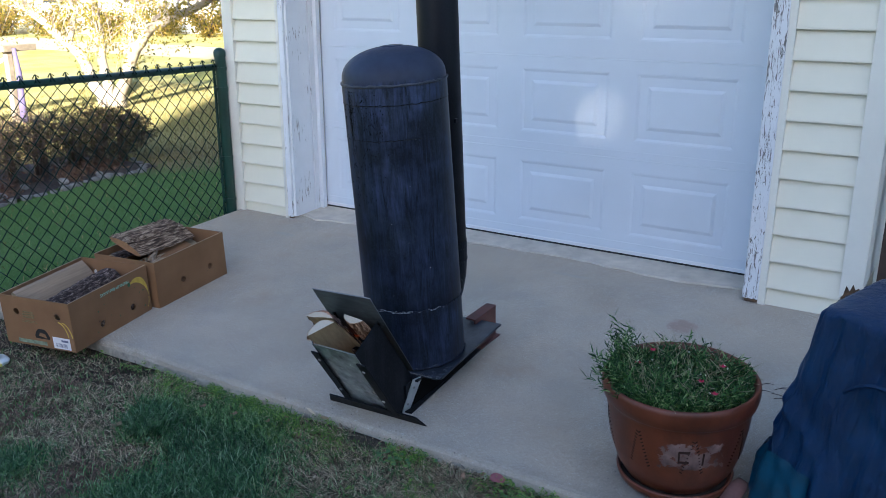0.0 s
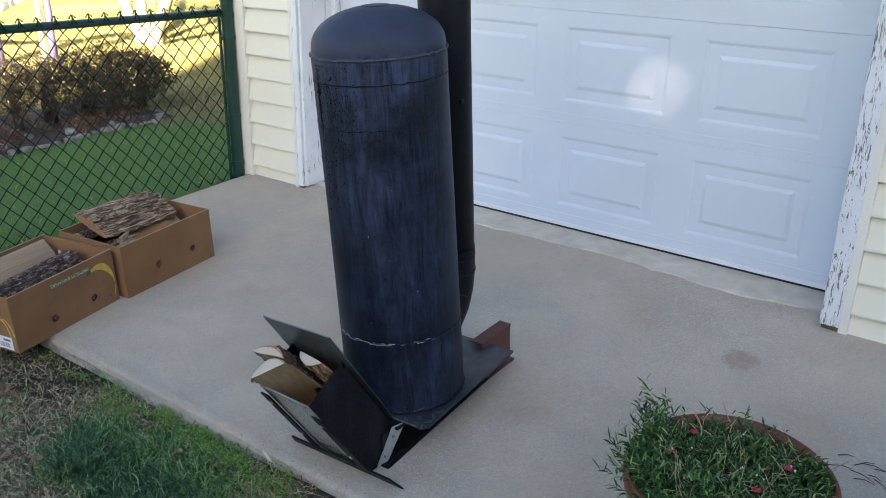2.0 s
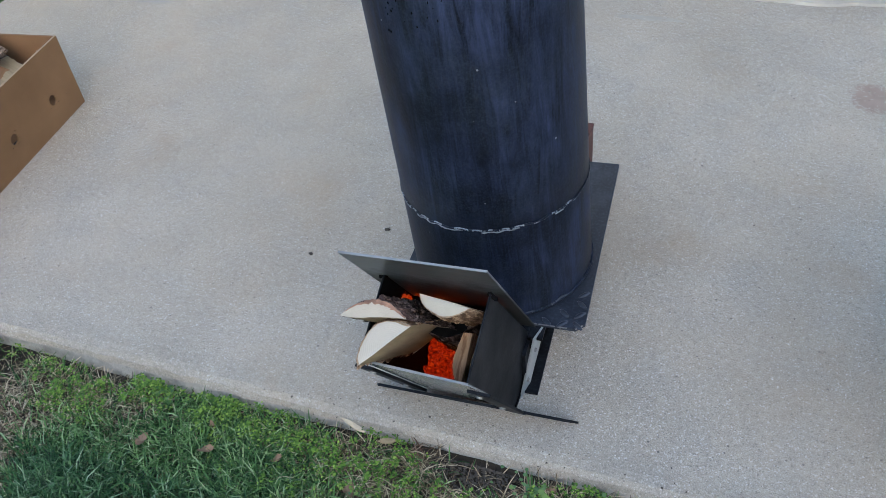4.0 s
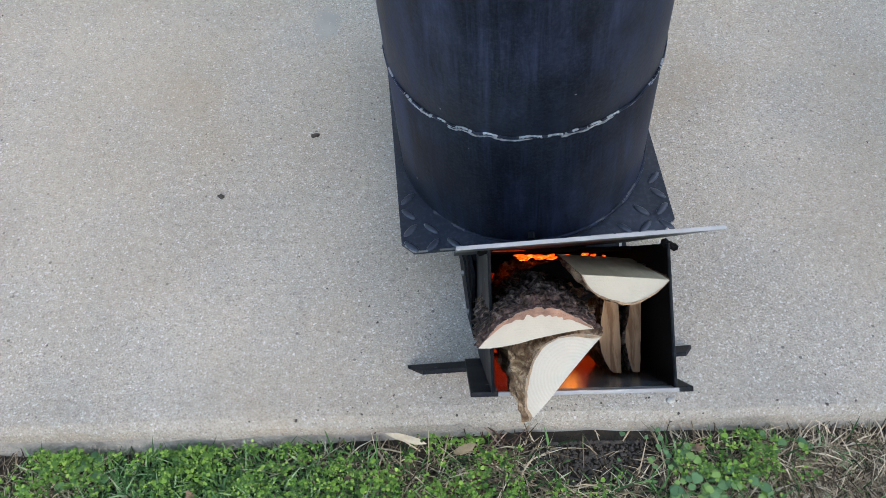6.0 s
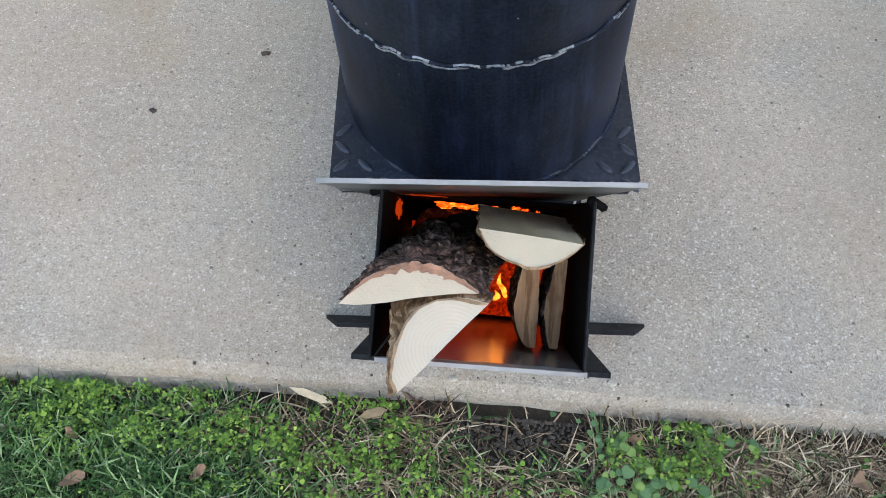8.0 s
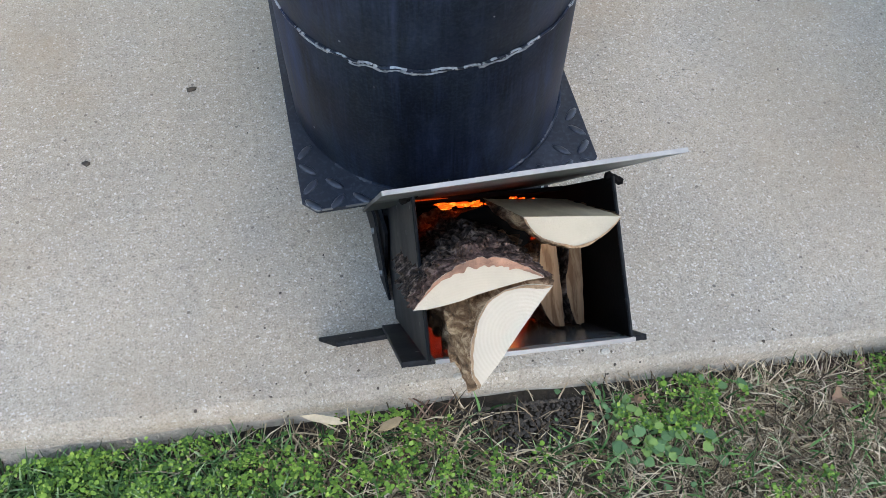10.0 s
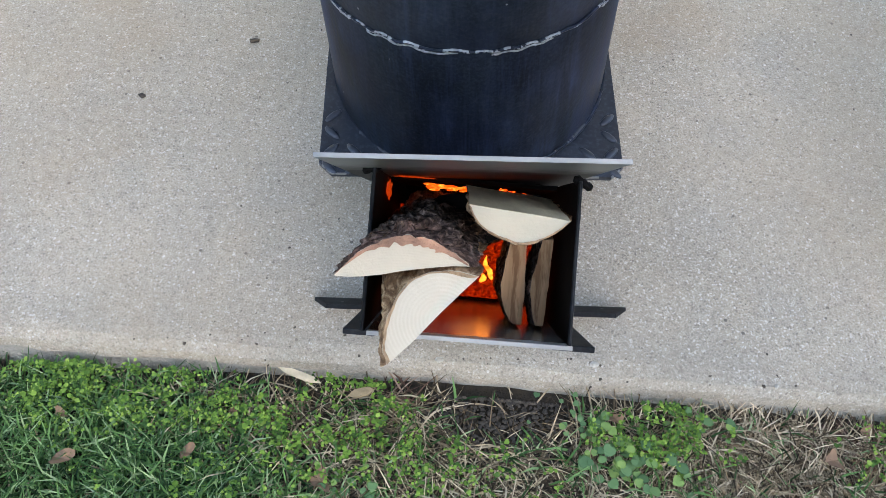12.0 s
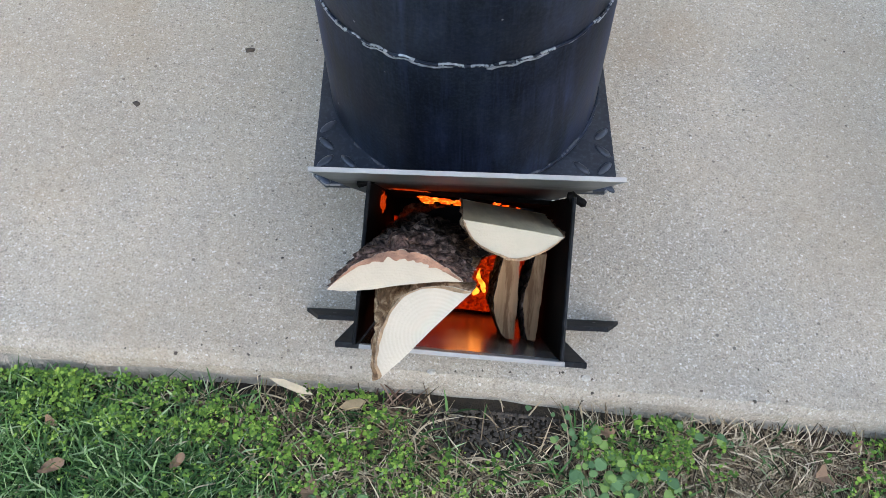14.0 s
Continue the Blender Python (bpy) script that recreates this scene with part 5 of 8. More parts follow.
    # low flames licking along the foot of the back plate
    bm = bmesh.new()
    for x0, x1, n, big in ((-0.046, -0.016, 26, 1.25), (-0.012, 0.016, 14, 1.0), (0.026, 0.054, 12, 0.75), (0.060, 0.066, 2, 0.5)):
        for k in range(n):
            x, z = x0 + (x1 - x0) * rr.random(), 0.402 + rr.gauss(0, 0.0022) * big - 0.004 * (rr.random() < 0.25)
            ln, th = rr.uniform(0.0020, 0.0070) * big, rr.uniform(0.0004, 0.0014) * big
            r = bmesh.ops.create_icosphere(bm, subdivisions=2, radius=1.0, matrix=Matrix.Translation((x, rr.uniform(-0.111, -0.105), z)) @ Matrix.Rotation(rr.gauss(0, 0.35), 4, "Y") @ Matrix.Diagonal((ln, 0.0012, th, 1)))
            for v in r["verts"]:
                v.co += Vector((0.6, 0.4, 1)) * 0.0014 * noise.noise(v.co * 420)
    tagged(part("low_flames", bm, "ember_hot", fire, smooth=True), "bright low flames along the back plate", kind="stuff")
    # emissive patches in place of firelight on the chute wall and in its corner
    for wall in (0, 1):
        bm = bmesh.new()
        grid = {}
        for i in range(34):
            for j in range(34):
                u, v = i / 33 * 2 - 1, j / 33 * 2 - 1
                if u * u + v * v + 0.9 * noise.noise((u * 2.2, v * 2.2, 6 + wall)) > 0.85:
                    continue
                vs = []
                for c in ((i, j), (i + 1, j), (i + 1, j + 1), (i, j + 1)):
                    if c not in grid:
                        p, q = c[0] / 33 * 2 - 1, c[1] / 33 * 2 - 1
                        rise = 0.0015 * abs(noise.noise((p * 4, q * 6, 2)))
                        grid[c] = bm.verts.new((-0.0882 + rise, -0.116 + 0.013 * p, 0.425 + 0.042 * q) if wall else (-0.062 + 0.025 * p, -0.0990 - rise, 0.409 + 0.024 * q))
                    vs.append(grid[c])
                bm.faces.new(vs)
        part("glowing_crust", bm, "ember_dull", fire, "dull red emissive patch standing in for firelight on the chute wall", smooth=True)
    lamp = new("fire_light", bpy.data.lights.new("fire_light", "POINT"))
    lamp.data.energy, lamp.data.color, lamp.data.shadow_soft_size = 0.0026, (1.0, 0.36, 0.08), 0.03
    lamp.matrix_world = CHUTE @ Matrix.Translation((0.02, -0.19, 0.31))


n_ = Nodes("flame")
n_.put(n_.bsdf.inputs["Emission Color"], n_.ramp(n_.noise(60, 3), (0.38, (1.0, 0.10, 0.006)), (0.62, (1.0, 0.42, 0.04))))
n_.put(n_.bsdf.inputs["Emission Strength"], 0.15)
M["flame"] = n_.done((0.1, 0.03, 0.0), 0.9)
build_fire()

# ---- boxes of firewood ----
HOLE_R = 0.017


def wall_with_holes(bm, w, h, t, holes, m):
    """A board of cardboard w by h, t thick, with round holes cut through it."""
    ts = 12
    xs = sorted({0.0, w} | {v for cx, cz, r in holes for v in (cx - r * 1.35, cx + r * 1.35)})
    for xa, xb in zip(xs, xs[1:]):
        zs_all = sorted({0.0, h} | {v for cx, cz, r in holes if abs(cx - (xa + xb) / 2) < 1e-4 for v in (cz - r * 1.35, cz + r * 1.35)})
        for za, zb in zip(zs_all, zs_all[1:]):
            mid = ((xa + xb) / 2, (za + zb) / 2)
            hit = [q for q in holes if abs(q[0] - mid[0]) < 1e-4 and abs(q[1] - mid[1]) < 1e-4]
            if not hit:
                for y in (0.0, t):
                    bm.faces.new([bm.verts.new(m @ Vector(p)) for p in ((xa, y, za), (xb, y, za), (xb, y, zb), (xa, y, zb))])
                continue
            cx, cz, r = hit[0]
            ring = []
            for i in range(ts):
                a = 2 * math.pi * i / ts
                c, s_ = math.cos(a), math.sin(a)
                k = 1 / max(abs(c), abs(s_))
                ring.append(((cx + r * c, cz + r * s_), (cx + r * 1.35 * c * k, cz + r * 1.35 * s_ * k)))
            for i in range(ts):
                (i0, o0), (i1, o1) = ring[i], ring[(i + 1) % ts]
                for y in (0.0, t):
                    bm.faces.new([bm.verts.new(m @ Vector((p[0], y, p[1]))) for p in (i0, i1, o1, o0)])
                bm.faces.new([bm.verts.new(m @ Vector(p)) for p in ((i0[0], 0, i0[1]), (i1[0], 0, i1[1]), (i1[0], t, i1[1]), (i0[0], t, i0[1]))])
    for p in (((0, 0, 0), (w, 0, 0), (w, t, 0), (0, t, 0)), ((0, 0, h), (w, 0, h), (w, t, h), (0, t, h)), ((0, 0, 0), (0, t, 0), (0, t, h), (0, 0, h)), ((w, 0, 0), (w, t, 0), (w, t, h), (w, 0, h))):
        bm.faces.new([bm.verts.new(m @ Vector(q)) for q in p])
    return bm


def text_part(name, body, size, mat, parent, m):
    cu = bpy.data.curves.new(name, "FONT")
    cu.body, cu.size, cu.extrude, cu.align_x = body, size, 0.0002, "CENTER"
    o = bpy.data.objects.new(name, cu)
    me = bpy.data.meshes.new_from_object(o)
    bpy.data.objects.remove(o)
    me.name = name
    me.materials.append(M[mat])
    ob = new(name, me)
    ob.parent = parent
    ob.matrix_local = m
    return ob


def cardboard_box(m, label, length, width, height, printed):
    """An open carton: x across, y along; the face at +x looks to the slab."""
    b = thing("cardboard_box", m, label, "cardboard box", "boxes of firewood")
    t = 0.006
    ex = width / 2
    low = 0.27 if printed else 0.37
    long_holes = [(length * 0.36, height * low, HOLE_R), (length * 0.755, height * low, HOLE_R)]
    end_holes = [(width * 0.20, height * 0.69, HOLE_R), (width * 0.80, height * 0.69, HOLE_R)]
    T = Matrix.Translation
    RZ = lambda d: Matrix.Rotation(radians(d), 4, "Z")
    for nm, mm, w, hs in (("long_side", T((ex, -length / 2, 0)) @ RZ(90), length, long_holes), ("long_side", T((-ex + t, -length / 2, 0)) @ RZ(90), length, long_holes),
                          ("end_side", T((-ex + t, -length / 2, 0)), width - 2 * t, end_holes), ("end_side", T((-ex + t, length / 2 - t, 0)), width - 2 * t, end_holes)):
        part(nm, wall_with_holes(bmesh.new(), w, height, t, hs, Matrix()), "card", b, m=mm)
    part("bottom", B(-ex + t, ex - t, -length / 2 + t, length / 2 - t, 0.002, 0.007), "card", b)
    for x in (-ex, ex - t):
        part("torn_rim", B(x + 0.0005, x + t - 0.0005, -length / 2 + 0.001, length / 2 - 0.001, height, height + 0.0015), "cardcut", b, "pale cut edge of the carton")
    if not printed:
        part("print_mark", B(ex - 0.05, ex - 0.03, length / 2 + 0.0005, length / 2 + 0.0015, height * 0.55, height * 0.72), "ink_dark", b, "dark green printed mark")
        return b
    face = T((ex + 0.001, 0, 0)) @ RZ(90) @ Matrix.Rotation(radians(90), 4, "X")
    text_part("printed_words", "PREMIUM BANANAS", 0.0215, "ink_green", b, face @ T((0.030, height - 0.030, 0.0006)) @ Matrix.Rotation(radians(180), 4, "Z"))
    # printed crescent in yellow
    bm = bmesh.new()
    pts = []
    for i in range(17):
        a = radians(115 - 150 * i / 16)
        w = 0.017 * math.sin(math.pi * min(1, max(0.08, i / 16))) + 0.002
        pts.append((0.085 * math.cos(a), 0.105 * math.sin(a), w))
    for (xa, za, wa), (xb, zb, wb) in zip(pts, pts[1:]):
        bm.faces.new([bm.verts.new(p) for p in ((xa, za - wa, 0), (xb, zb - wb, 0), (xb, zb + wb, 0), (xa, za + wa, 0))])
    part("printed_crescent", bm, "ink_yellow", b, "yellow printed crescent", m=face @ T((0.165, 0.085, 0.0)))
    tip = bmesh.new()
    lathe(tip, [(0.0, 0.0004), (0.011, 0.0002), (0.0, 0.0)], 10)
    part("printed_tip", tip, "ink_dark", b, m=face @ T((0.126, 0.183, 0.0)))
    rr = random.Random(2)
    for k in range(9):
        d = bmesh.new()
        lathe(d, [(0.0, 0.0004), (rr.uniform(0.002, 0.005), 0.0002), (0.0, 0.0)], 7)
        part("printed_dot", d, "ink_dark", b, m=face @ T((rr.uniform(-0.24, 0.24), rr.uniform(0.03, 0.2), 0.0)))
    end = T((0, -length / 2 - 0.001, 0)) @ Matrix.Rotation(radians(90), 4, "X")
    lab = part("paper_label", B(-0.05, 0.05, -0.028, 0.028, 0, 0.0006), "label", b, "white paper label with printed bars", m=end @ T((ex - 0.075, 0.036, 0.0005)))
    for k in range(14):
        part("printed_bar", B(-0.035 + k * 0.0048, -0.035 + k * 0.0048 + rr.uniform(0.001, 0.003), -0.02, 0.0, 0.0007, 0.001), "ink_blue", lab)
    part("printed_bar", B(0.0, 0.04, 0.008, 0.018, 0.0007, 0.001), "ink_blue", lab)
    for k, dx in enumerate((0.0, 0.022)):
        bm = bmesh.new()
        tube(bm, [(0.06 - dx + 0.05 * math.cos(radians(a)), 0.055 + 0.085 * math.sin(radians(a)) - 0.0, 0.0) for a in range(10, 95, 8)], 0.0032, 5)
        part("printed_stripe", bm, "ink_yellow", b, m=end @ T((ex - 0.115, 0.0, 0.0)) @ Matrix.Diagonal((1, 1, 0.1, 1)))
    part("printed_band", B(-0.06, 0.11, 0.012, 0.030, 0, 0.0005), "ink_band", b, m=end @ T((-ex * 0.35, 0.0, 0.0005)))
    # hand hole: a dark sheet on the uncut face replaces the shade inside
    hole = [(-0.044, -0.012), (-0.040, -0.022), (0.040, -0.022), (0.044, -0.012), (0.034, 0.012), (0.018, 0.026), (-0.018, 0.026), (-0.034, 0.012)]
    part("hand_hole", prism(bmesh.new(), hole, 0.0, 0.0006, axis="z"), "hole", b, "hand hole drawn as a dark sheet in place of its inner shade", m=end @ T((0.018, 0.066, 0.0002)))
    part("hole_flap", prism(bmesh.new(), [(-0.020, -0.010), (0.026, -0.018), (0.018, 0.002), (-0.010, 0.006)], 0.0, 0.0014, axis="z"), "card", b, "cardboard flap bent in the hand hole", m=end @ T((0.018, 0.068, 0.0003)))
    for k, (w, z) in enumerate(((0.030, 0.168), (0.036, 0.156), (0.034, 0.144), (0.040, 0.126), (0.045, 0.119))):
        part("printed_bar", B(-w, w, -0.0036 if k < 3 else -0.0014, 0.0036 if k < 3 else 0.0014, 0, 0.0005), "ink_faint", b, "faint green printing", m=end @ T((-0.045, z, 0.0003)))
    return b


BOX1 = on_slab(0.687, -1.8125, 11.1)
BOX2 = on_slab(0.638, -1.2575, 6.75)
cardboard_box(BOX1, "open brown fruit carton with green print, half full of firewood", 0.519, 0.406, 0.2375, True)
cardboard_box(BOX2, "open plain brown carton heaped with split firewood on the slab", 0.526, 0.401, 0.243, False)


def half_round(r, flat=0.35, n=13):
    return arc([(r * math.cos(math.pi * k / 6), r * math.sin(math.pi * k / 6) * 1.0) for k in range(7)], n) + [(-r * 0.5, -r * flat * 0.2), (0.0, -r * flat * 0.3), (r * 0.5, -r * flat * 0.2)]


def build_box_wood():
    g = "firewood in the cartons"
    L = lambda m, x, y, z, rx, ry, rz: m @ pose(x, y, z, rx, ry, rz)
    slab_o = arc([(0.102, -0.006), (0.06, 0.006), (0.0, 0.013), (-0.06, 0.009), (-0.102, -0.004)], 81) + [(-0.085, -0.018), (0.0, -0.022), (0.085, -0.018)]
    log_thing("split_log", L(BOX2, -0.015, 0.0, 0.283, 84, 23, 3), "broad slab of furrowed grey bark lying over the carton rim", slab_o, 0, 80, -0.20, 0.245, ("bark_grey", "split_red", "split_red"), g, 0.012, 21.0, 110, coarse=0.004)
    for k, (x, y, z, rx, ry, rz, r, ln) in enumerate(((0.085, -0.05, 0.195, 86, 205, 10, 0.060, 0.36), (-0.10, 0.0, 0.17, 90, -40, -6, 0.06, 0.44), (0.07, 0.13, 0.188, 90, 180, 62, 0.055, 0.22), (0.0, -0.03, 0.09, 90, 10, 0, 0.07, 0.46), (0.13, -0.02, 0.08, 90, 190, -3, 0.055, 0.45), (-0.13, 0.0, 0.075, 90, 60, 2, 0.055, 0.45))):
        log_thing("split_log", L(BOX2, x, y, z, rx, ry, rz), "split piece of reddish brown firewood in a carton", half_round(r), 0, 12, -ln / 2, ln / 2, ("bark_red", "split_red", "split") if k != 2 else ("bark_red", "split", "split"), g, 0.006, 30.0 + k, coarse=0.004)
    # torn pale splinters
    bm = bmesh.new()
    rr = random.Random(11)
    for k in range(26):
        a, b = Vector((0.115 + rr.uniform(-0.045, 0.055), -0.205 + rr.uniform(-0.035, 0.07), 0.205 + rr.uniform(-0.01, 0.018))), Vector((rr.uniform(-0.05, 0.02), rr.uniform(-0.01, 0.085), rr.uniform(-0.01, 0.022)))
        tube(bm, [a, a + b * 0.6, a + b], [rr.uniform(0.003, 0.008), 0.005, 0.001], 5)
    tube(bm, [(0.11, -0.19, 0.225), (0.085, -0.13, 0.236), (0.062, -0.085, 0.246)], [0.014, 0.011, 0.004], 5)
    ob = part("wood_splinter", bm, "splinter", m=BOX2)
    tagged(ob, "pale torn splinters of wood at the carton corner", "wood splinters", kind="stuff")
    log_thing("split_log", L(BOX1, 0.030, -0.005, 0.140, 90, 5, 5), "thick log with dark blocky bark inside the printed carton", half_round(0.072, 0.5, 33), 0, 32, -0.22, 0.21, ("bark_dark", "split_red", "split"), g, 0.010, 41.0, 36)
    plank = arc([(0.07, 0.004), (0.0, 0.012), (-0.07, 0.004)], 7) + [(-0.07, -0.014), (0.0, -0.016), (0.07, -0.014)]
    log_thing("split_log", L(BOX1, -0.125, 0.0, 0.178, 90, 52, 0), "flat pale split plank leaning inside the printed carton", plank, 0, 0, -0.225, 0.215, ("bark_grey", "splinter", "split"), g, 0.002, 51.0)
    for k, (x, z, r) in enumerate(((-0.11, 0.08, 0.06), (0.03, 0.075, 0.07), (0.14, 0.075, 0.055))):
        log_thing("split_log", L(BOX1, x, 0, z, 90, 40 * k, 0), "split piece of firewood under the others in a carton", half_round(r), 0, 12, -0.22, 0.22, ("bark_dark", "split_red", "split"), g, 0.004, 60.0 + k)


build_box_wood()

# ---- plant pot ----


def build_pot():
    m = on_slab(3.545, -1.61, 8) @ Matrix.Diagonal((1.03, 1.03, 1.18, 1))
    p = thing("plant_pot", m, "round terracotta pot with pricked triangles and a scraped-off label", "plant pot")
    R, H = 0.232, 0.315
    prof = [(0.0, 0.026), (0.150, 0.026), (0.156, 0.030), (0.184, 0.07), (0.204, 0.125), (0.216, 0.19), (0.222, 0.245), (0.225, 0.254), (0.2275, 0.257), (0.234, 0.264), (0.239, 0.282), (0.2405, 0.302), (0.238, 0.313), (0.232, 0.318), (0.226, 0.314), (0.216, 0.302), (0.207, 0.27), (0.190, 0.20), (0.0, 0.20)]
    part("bowl", lathe(bmesh.new(), prof, 64, 0.006), "pot", p, smooth=True)
    soil = part("potting_soil", lathe(bmesh.new(), [(0.2, 0.262), (0.15, 0.272), (0.0, 0.276)], 40, 0.03), "potsoil", p)
    # pricked triangles in the clay

    def on_wall(a, z):
        zs = [q for q in prof[2:12]]
        r = 0.2
        for (ra, za), (rb, zb) in zip(zs, zs[1:]):
            if za <= z <= zb:
                r = ra + (rb - ra) * (z - za) / max(1e-6, zb - za)
        return Vector((r * math.cos(a), r * math.sin(a), z)), r
    bm = bmesh.new()
    for a0 in (248, 292, 336, 204, 160):
        for side in (-1, 1):
            for k in range(11):
                f = k / 10
                a = radians(a0 + side * 1.0 + side * 7.5 * f)
                q, r = on_wall(a, 0.225 - 0.10 * f)
                bmesh.ops.create_icosphere(bm, subdivisions=1, radius=1.0, matrix=Matrix.Translation(q) @ Matrix.Rotation(a, 4, "Z") @ Matrix.Rotation(radians(side * 30), 4, "X") @ Matrix.Diagonal((0.0018, 0.0062, 0.0024, 1)))
    tagged(part("pricked_mark", bm, "potgroove", p), "dark pricked triangles in the clay", kind="stuff")
    bm = bmesh.new()
    nu, nv = 90, 44
    grid = {}

    def worn(i, j):
        u, v = i / nu * 2 - 1, j / nv * 2 - 1
        return max(abs(u), abs(v)) ** 4 + 0.75 * noise.noise((u * 2.6, v * 2.0, 4)) + 0.5 * noise.noise((u * 9, v * 4, 1)) + 0.25 * noise.noise((u * 25, v * 18, 1)) < 0.22
    for i in range(nu):
        for j in range(nv):
            if not worn(i, j):
                continue
            vs = []
            for c in ((i, j), (i + 1, j), (i + 1, j + 1), (i, j + 1)):
                if c not in grid:
                    a = radians(258 + 66 * c[0] / nu)
                    q, r = on_wall(a, 0.126 + 0.098 * c[1] / nv)
                    grid[c] = bm.verts.new(q + Vector((math.cos(a), math.sin(a), 0)) * 0.0012)
                vs.append(grid[c])
            bm.faces.new(vs)
    part("label_residue", bm, "potmark", p, "whitish remains of a scraped-off label", smooth=True)
    for (a, z, da, dz) in ((281, 0.175, 0.7, 0.020), (285, 0.192, 4.0, 0.004), (285, 0.160, 4.0, 0.0035), (300, 0.17, 0.8, 0.02)):
        bm = bmesh.new()
        vs = []
        for sa, sz in ((-1, -1), (1, -1), (1, 1), (-1, 1)):
            q, r = on_wall(radians(a + sa * da), z + sz * dz)
            vs.append(bm.verts.new(q + Vector((math.cos(radians(a)), math.sin(radians(a)), 0)) * 0.0026))
        bm.faces.new(vs)
        part("label_scrap", bm, "potgroove", p)
    # saucer
    s = thing("pot_saucer", m, "shallow terracotta saucer with wet grit under the pot", "saucer")
    prof = [(0.0, 0.0), (0.160, 0.0), (0.176, 0.012), (0.184, 0.032), (0.180, 0.037), (0.175, 0.034), (0.168, 0.016), (0.160, 0.011), (0.0, 0.011)]
    part("dish", lathe(bmesh.new(), prof, 56, 0.004), "pot", s, smooth=True)
    part("grit", lathe(bmesh.new(), [(0.169, 0.020), (0.15, 0.021), (0.0, 0.020)], 40, 0.05), "potsoil", s)
    # clay shard leaning on the saucer
    bm = bmesh.new()
    rows = []
    for j in range(9):
        f = j / 8
        wide = 0.036 * (0.55 + 0.9 * math.sin(math.pi * (0.15 + 0.72 * f)) * 0.6)
        rows.append([[bm.verts.new((wide * math.sin(radians(a)) + 0.003 * noise.noise((a * 0.03, f * 5, lay)), 0.11 * f + 0.004 * noise.noise((a * 0.05, 3, lay)), (0.030 - 0.009 * lay) * math.cos(radians(a)) * (0.6 + 0.4 * math.sin(math.pi * f)))) for a in range(-80, 81, 20)] for lay in (0, 1)])
    for p, q in zip(rows, rows[1:]):
        for lay in (0, 1):
            for i in range(8):
                bm.faces.new((p[lay][i], p[lay][i + 1], q[lay][i + 1], q[lay][i]))
        for i in (0, 8):
            bm.faces.new((p[0][i], p[1][i], q[1][i], q[0][i]))
    for r in (rows[0], rows[-1]):
        for i in range(8):
            bm.faces.new((r[0][i], r[0][i + 1], r[1][i + 1], r[1][i]))
    sh = part("pot_shard", bm, "shard", smooth=True, m=on_slab(3.738, -1.690, -18) @ pose(0, 0, 0.006, 22, 0, 0) @ Matrix.Diagonal((0.8, 0.9, 0.75, 1)))
    bm = bmesh.new()
    tw = random.Random(6)
    for k in range(9):
        p0 = Vector((tw.gauss(0, 0.04), tw.gauss(0, 0.03), 0.003))
        d = Vector((tw.uniform(0.03, 0.09), tw.gauss(0, 0.03), 0.002))
        tube(bm, [p0, p0 + d * 0.5 + Vector((0, 0.006, 0.003)), p0 + d], [0.0016, 0.0013, 0.0007], 5)
    tagged(part("dry_twig", bm, "hedge_twig", m=on_slab(3.70, -0.88)), "thin dry twigs lying on the concrete", "twigs", kind="stuff")
    bm = bmesh.new()
    tube(bm, [(3.330, -1.085, 0.003), (3.352, -1.100, 0.005), (3.380, -1.123, 0.004), (3.391, -1.154, 0.003), (3.400, -1.175, 0.003)], [0.0010, 0.0016, 0.0019, 0.0017, 0.0012], 6)
    tagged(part("fallen_twig", bm, "hedge_twig", m=SLAB), "thin dark bent twig lying on the concrete", "twig")
    tagged(sh, "broken terracotta shard leaning against the saucer", "pot shard")
    # plant
    rr = random.Random(21)
    plant = thing("garden_pink", m, "bushy garden pinks with narrow leaves, dry stems and crimson flowers", "plant")
    V, F, SV, SF = [], [], [], []

    def blade(V, F, base, d, ln, w, curl):
        side = d.cross(Vector((0, 0, 1)))
        side = side.normalized() if side.length > 1e-3 else Vector((1, 0, 0))
        side = (side * math.cos(curl * 3) + Vector((0, 0, 1)) * math.sin(curl * 3) * 0.5).normalized()
        a = len(V)
        p1 = base + d * ln * 0.5 + Vector((0, 0, -0.1 * ln * abs(curl)))
        p2 = base + d * ln + Vector((0, 0, -0.42 * ln * abs(curl)))
        V.extend([base - side * w * 0.5, base + side * w * 0.5, p1 - side * w, p1 + side * w, p2])
        F.extend([(a, a + 1, a + 3, a + 2), (a + 2, a + 3, a + 4)])
    for k in range(820):
        r = 0.185 * math.sqrt(rr.random())
        a = rr.random() * 2 * math.pi
        lean = Vector((math.cos(a), math.sin(a), 0)) * (0.25 + r * 3.0) + Vector((rr.gauss(0, 0.5), rr.gauss(0, 0.5), 0.95))
        bush = 1.0
        root = Vector((r * math.cos(a), r * math.sin(a), 0.272))
        if k < 100:
            # tuft that spills over the rim
            a = radians(rr.gauss(205, 14) if k % 2 else rr.gauss(163, 9))
            r = rr.uniform(0.13, 0.21)
            root = Vector((r * math.cos(a), r * math.sin(a), 0.275))
            lean = Vector((math.cos(a) * 0.9, math.sin(a) * 0.9, rr.uniform(0.5, 1.6) + (0 if k % 2 else 0.9))) + Vector((rr.gauss(0, 0.3), rr.gauss(0, 0.3), 0))
            bush = 1.7
        lean.normalize()
        if bush == 1.0:
            root += Vector((0.006, -0.026, 0))
